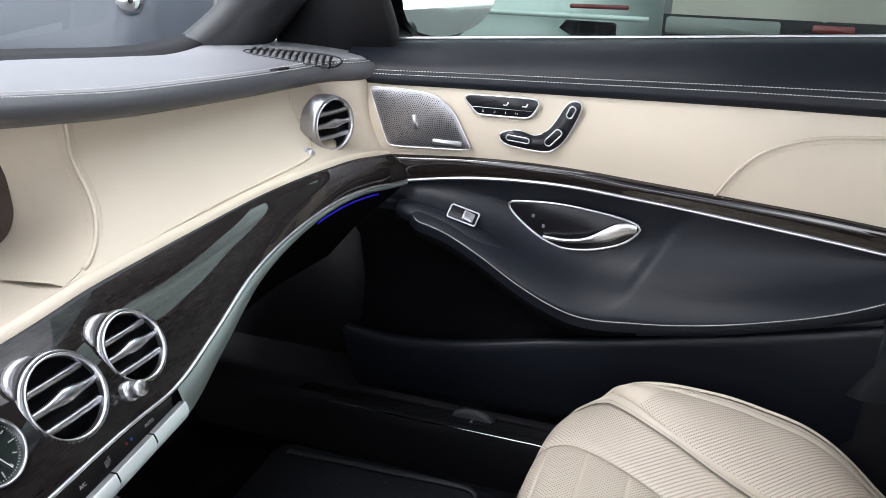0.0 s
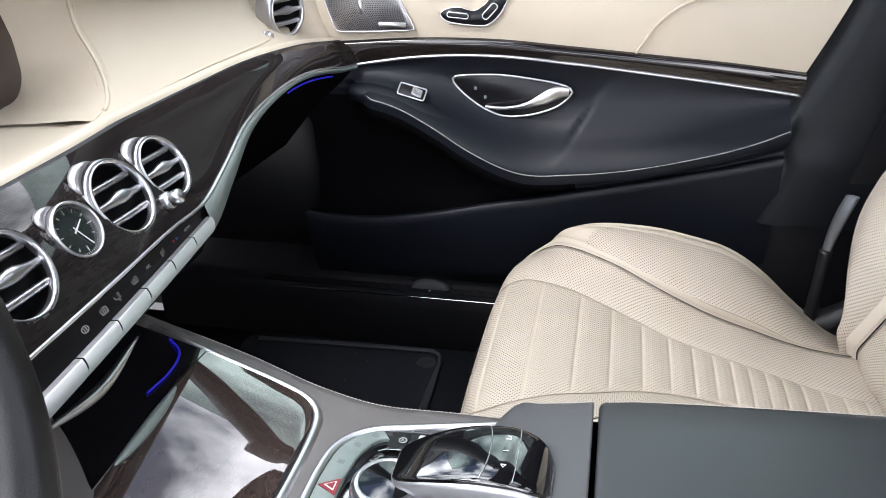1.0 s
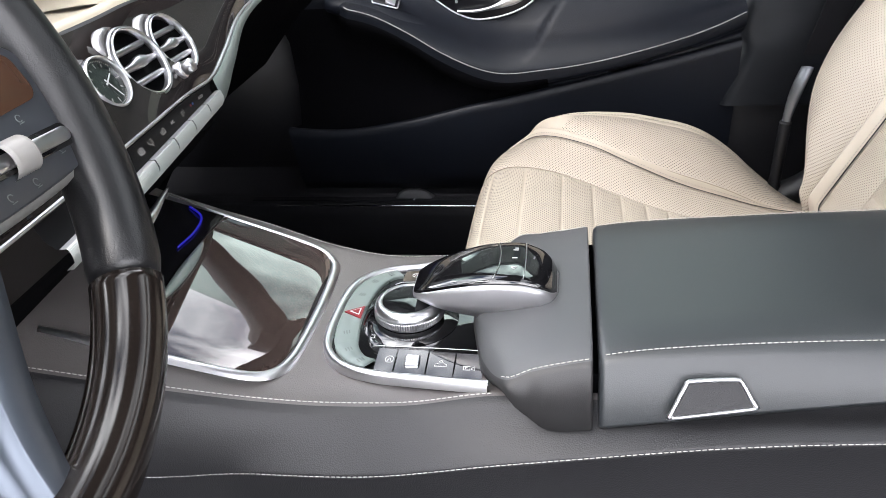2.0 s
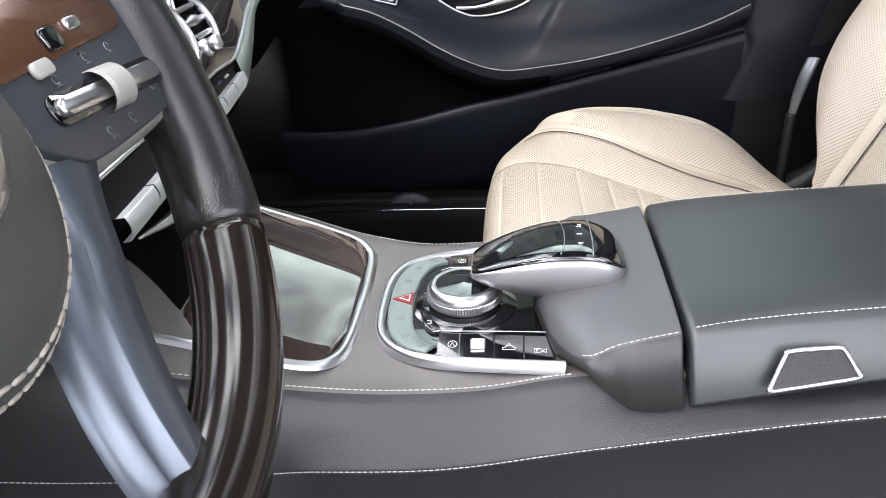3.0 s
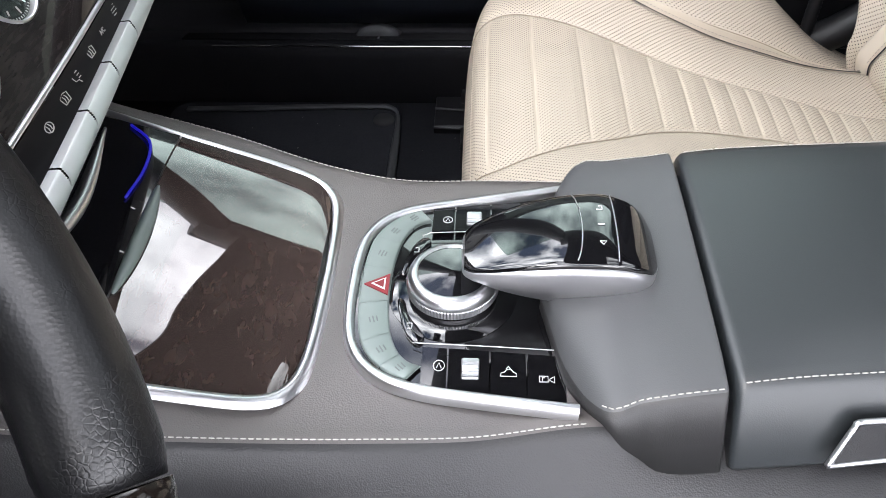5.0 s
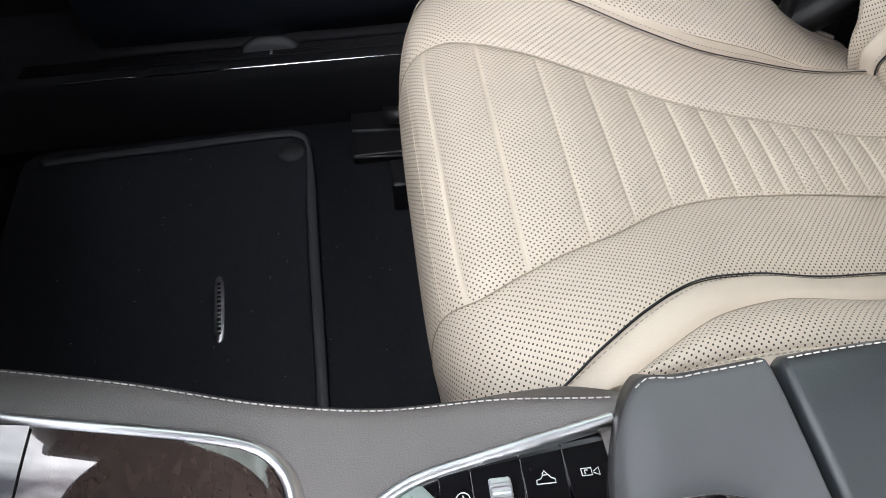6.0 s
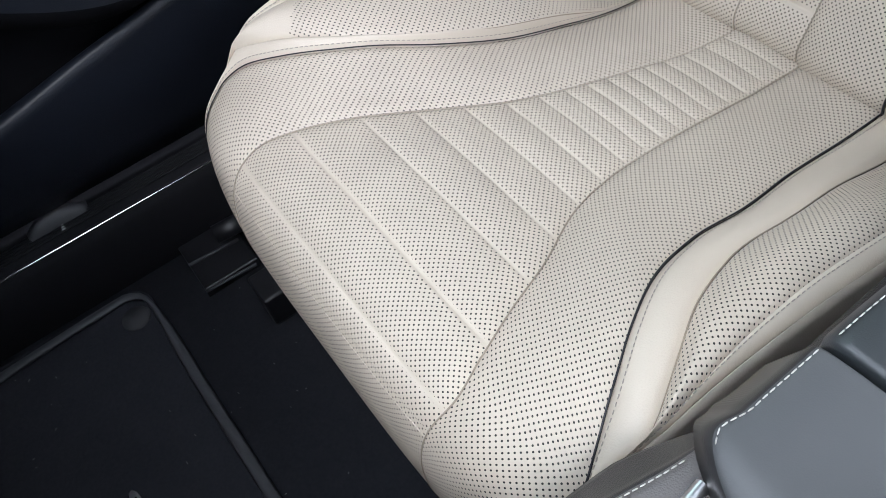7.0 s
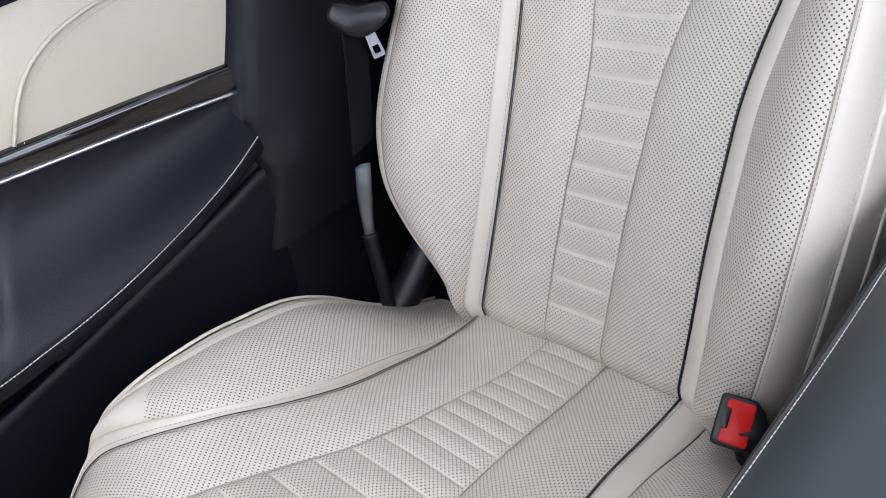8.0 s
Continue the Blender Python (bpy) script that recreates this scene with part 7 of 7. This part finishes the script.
    for x in ys(0.02, 4.2, 60):
        f = 0.04 * math.sin(x * 9) + 0.02 * math.sin(x * 23 + 1)
        rows.append([(x, 2.35 + f * 0.2, 0.52), (x, 2.36 + f, 0.70), (x, 2.42 + f, 0.95), (x, 2.62 + f, 1.15), (x, 3.6, 1.2)])
    part("cover", grid(rows), cover, w, "beige fabric cover")
    part("foot_band", grid([[(x, 2.34, 0.525), (x, 2.33, 0.40), (x, 2.36, 0.10), (x, 2.45, -0.30)] for x in ys(0.0, 4.2, 10)]), PLASTIC, w, "dark band below the cover")
    part("tail_lamp", slab(round_rect(0.11, 0.022, 0.006), 0.01, facing((0.47, 2.325, 0.505), (0, -1, 0.1))), LAMPRED, w, "dim red lamp")
    part("skirt", slab(round_rect(0.32, 0.05, 0.01), 0.008, facing((0.17, 2.322, 0.495), (0, -1, 0.05))), mat("grey_flap", (0.16, 0.17, 0.16), 0.8), w, "grey lower flap")
    # dark car next to it, seen through the windscreen
    v = thing("parked_car", "dark blue-grey parked car with a round chrome lamp", "car")
    pv = mat("blue_grey_paint", (0.050, 0.060, 0.075), 0.35, 0.0, None, 6, 0, None, 0, 0.5)
    rows = []
    for x in ys(-3.6, -1.80, 30):
        e = smooth(-1.80, -2.1, x) * smooth(-3.6, -3.3, x)
        y = 2.35 + 0.3 * (1 - e) ** 2
        rows.append([(x, y + 0.10, -0.25), (x, y, 0.05), (x, y - 0.03, 0.30), (x, y + 0.02, 0.40), (x, y + 0.05, 0.62), (x, y + 0.25, 0.74), (x, y + 1.2, 0.86), (x, y + 2.0, 1.35), (x, y + 4.0, 1.30)])
    part("body", grid(rows), pv, v, "dark blue-grey painted body")
    part("lamp", lathe([(0.001, 0.03), (0.035, 0.025), (0.05, 0.0), (0.055, -0.02)], 30, facing((-1.98, 2.39, 0.470), (0.5, -0.8, 0.3))), BRIGHT, v, "round chrome lamp")
    # unseen building added along the parking ground to block low sky light
    b = thing("building", "added unseen grey building that blocks low sky light", "building")
    part("wall", block(-28, 30, 14, 22, -0.4, 8.8), mat("render_wall", (0.15, 0.15, 0.145), 0.9, 0, (0.11, 0.11, 0.105), 0.8), b, "grey rendered wall", False)
    part("roof", block(-28.3, 30.3, 13.7, 22.3, 8.8, 9.05), PLASTIC, b, "dark flat roof edge", False)
    pane_mat = mat("dark_pane", (0.02, 0.025, 0.03), 0.1, 0, None, 3, 0, None, 0, 0.5)
    for z in (1.2, 4.0, 6.8):
        for k in range(15):
            part("window", slab(round_rect(1.5, 1.5, 0.02, 2), 0.05, facing((-25 + 3.6 * k, 14.0, z + 0.5), (0, -1, 0))), pane_mat, b, "", False)


GREYTHREAD = mat("grey_thread", (0.40, 0.365, 0.32), 0.7, 0, None, 200)
GRIP = mat("worn_grip_leather", (0.0095, 0.0098, 0.011), 0.33, 0, (0.007, 0.007, 0.008), 20, 0.12, 900, 0, 0.62)


def wrinkles(m, scale, strength):
    """Adds creases of worn leather, in patches, to a material's relief."""
    n, l = m.node_tree.nodes, m.node_tree.links
    tc, vo, no = n.new("ShaderNodeTexCoord"), n.new("ShaderNodeTexVoronoi"), n.new("ShaderNodeTexNoise")
    vo.feature = "DISTANCE_TO_EDGE"
    vo.inputs["Scale"].default_value, no.inputs["Scale"].default_value = scale, 34
    l.new(tc.outputs["Object"], vo.inputs["Vector"])
    l.new(tc.outputs["Object"], no.inputs["Vector"])
    a, b, c, bp = n.new("ShaderNodeMapRange"), n.new("ShaderNodeMapRange"), n.new("ShaderNodeMath"), n.new("ShaderNodeBump")
    a.inputs["From Max"].default_value = 0.14
    b.inputs["From Min"].default_value, b.inputs["From Max"].default_value = 0.50, 0.62
    c.operation = "MULTIPLY"
    sub = n.new("ShaderNodeMath")
    sub.operation = "SUBTRACT"
    sub.inputs[0].default_value = 1.0
    l.new(vo.outputs["Distance"], a.inputs["Value"])
    l.new(no.outputs["Fac"], b.inputs["Value"])
    l.new(a.outputs["Result"], sub.inputs[1])
    l.new(sub.outputs[0], c.inputs[0])
    l.new(b.outputs["Result"], c.inputs[1])
    bp.invert = True
    bp.inputs["Strength"].default_value, bp.inputs["Distance"].default_value = strength, 0.0008
    l.new(c.outputs[0], bp.inputs["Height"])
    bs = n["Principled BSDF"]
    l.new(bs.inputs["Normal"].links[0].from_socket, bp.inputs["Normal"])
    l.new(bp.outputs["Normal"], bs.inputs["Normal"])


wrinkles(GRIP, 520, 0.16)
mat_grey_print = mat("grey_print", (0.16, 0.18, 0.18), 0.6)
mat_pod = mat("pod_grey", (0.048, 0.053, 0.062), 0.35, 0, None, 40)
# colour of a warm reflection on the wheel keys
mat_orange_sheen = mat("orange_reflection", (0.13, 0.062, 0.036), 0.25, 0.4, None, 40)
mat_pale = mat("pale_plastic", (0.42, 0.405, 0.385), 0.4, 0, None, 60)

shell()
dash_thing = dashboard()
climate_bar(dash_thing)
vents(dash_thing)
door()
seat()
console()
steering_wheel()
floor_things()
pillar()
outside()
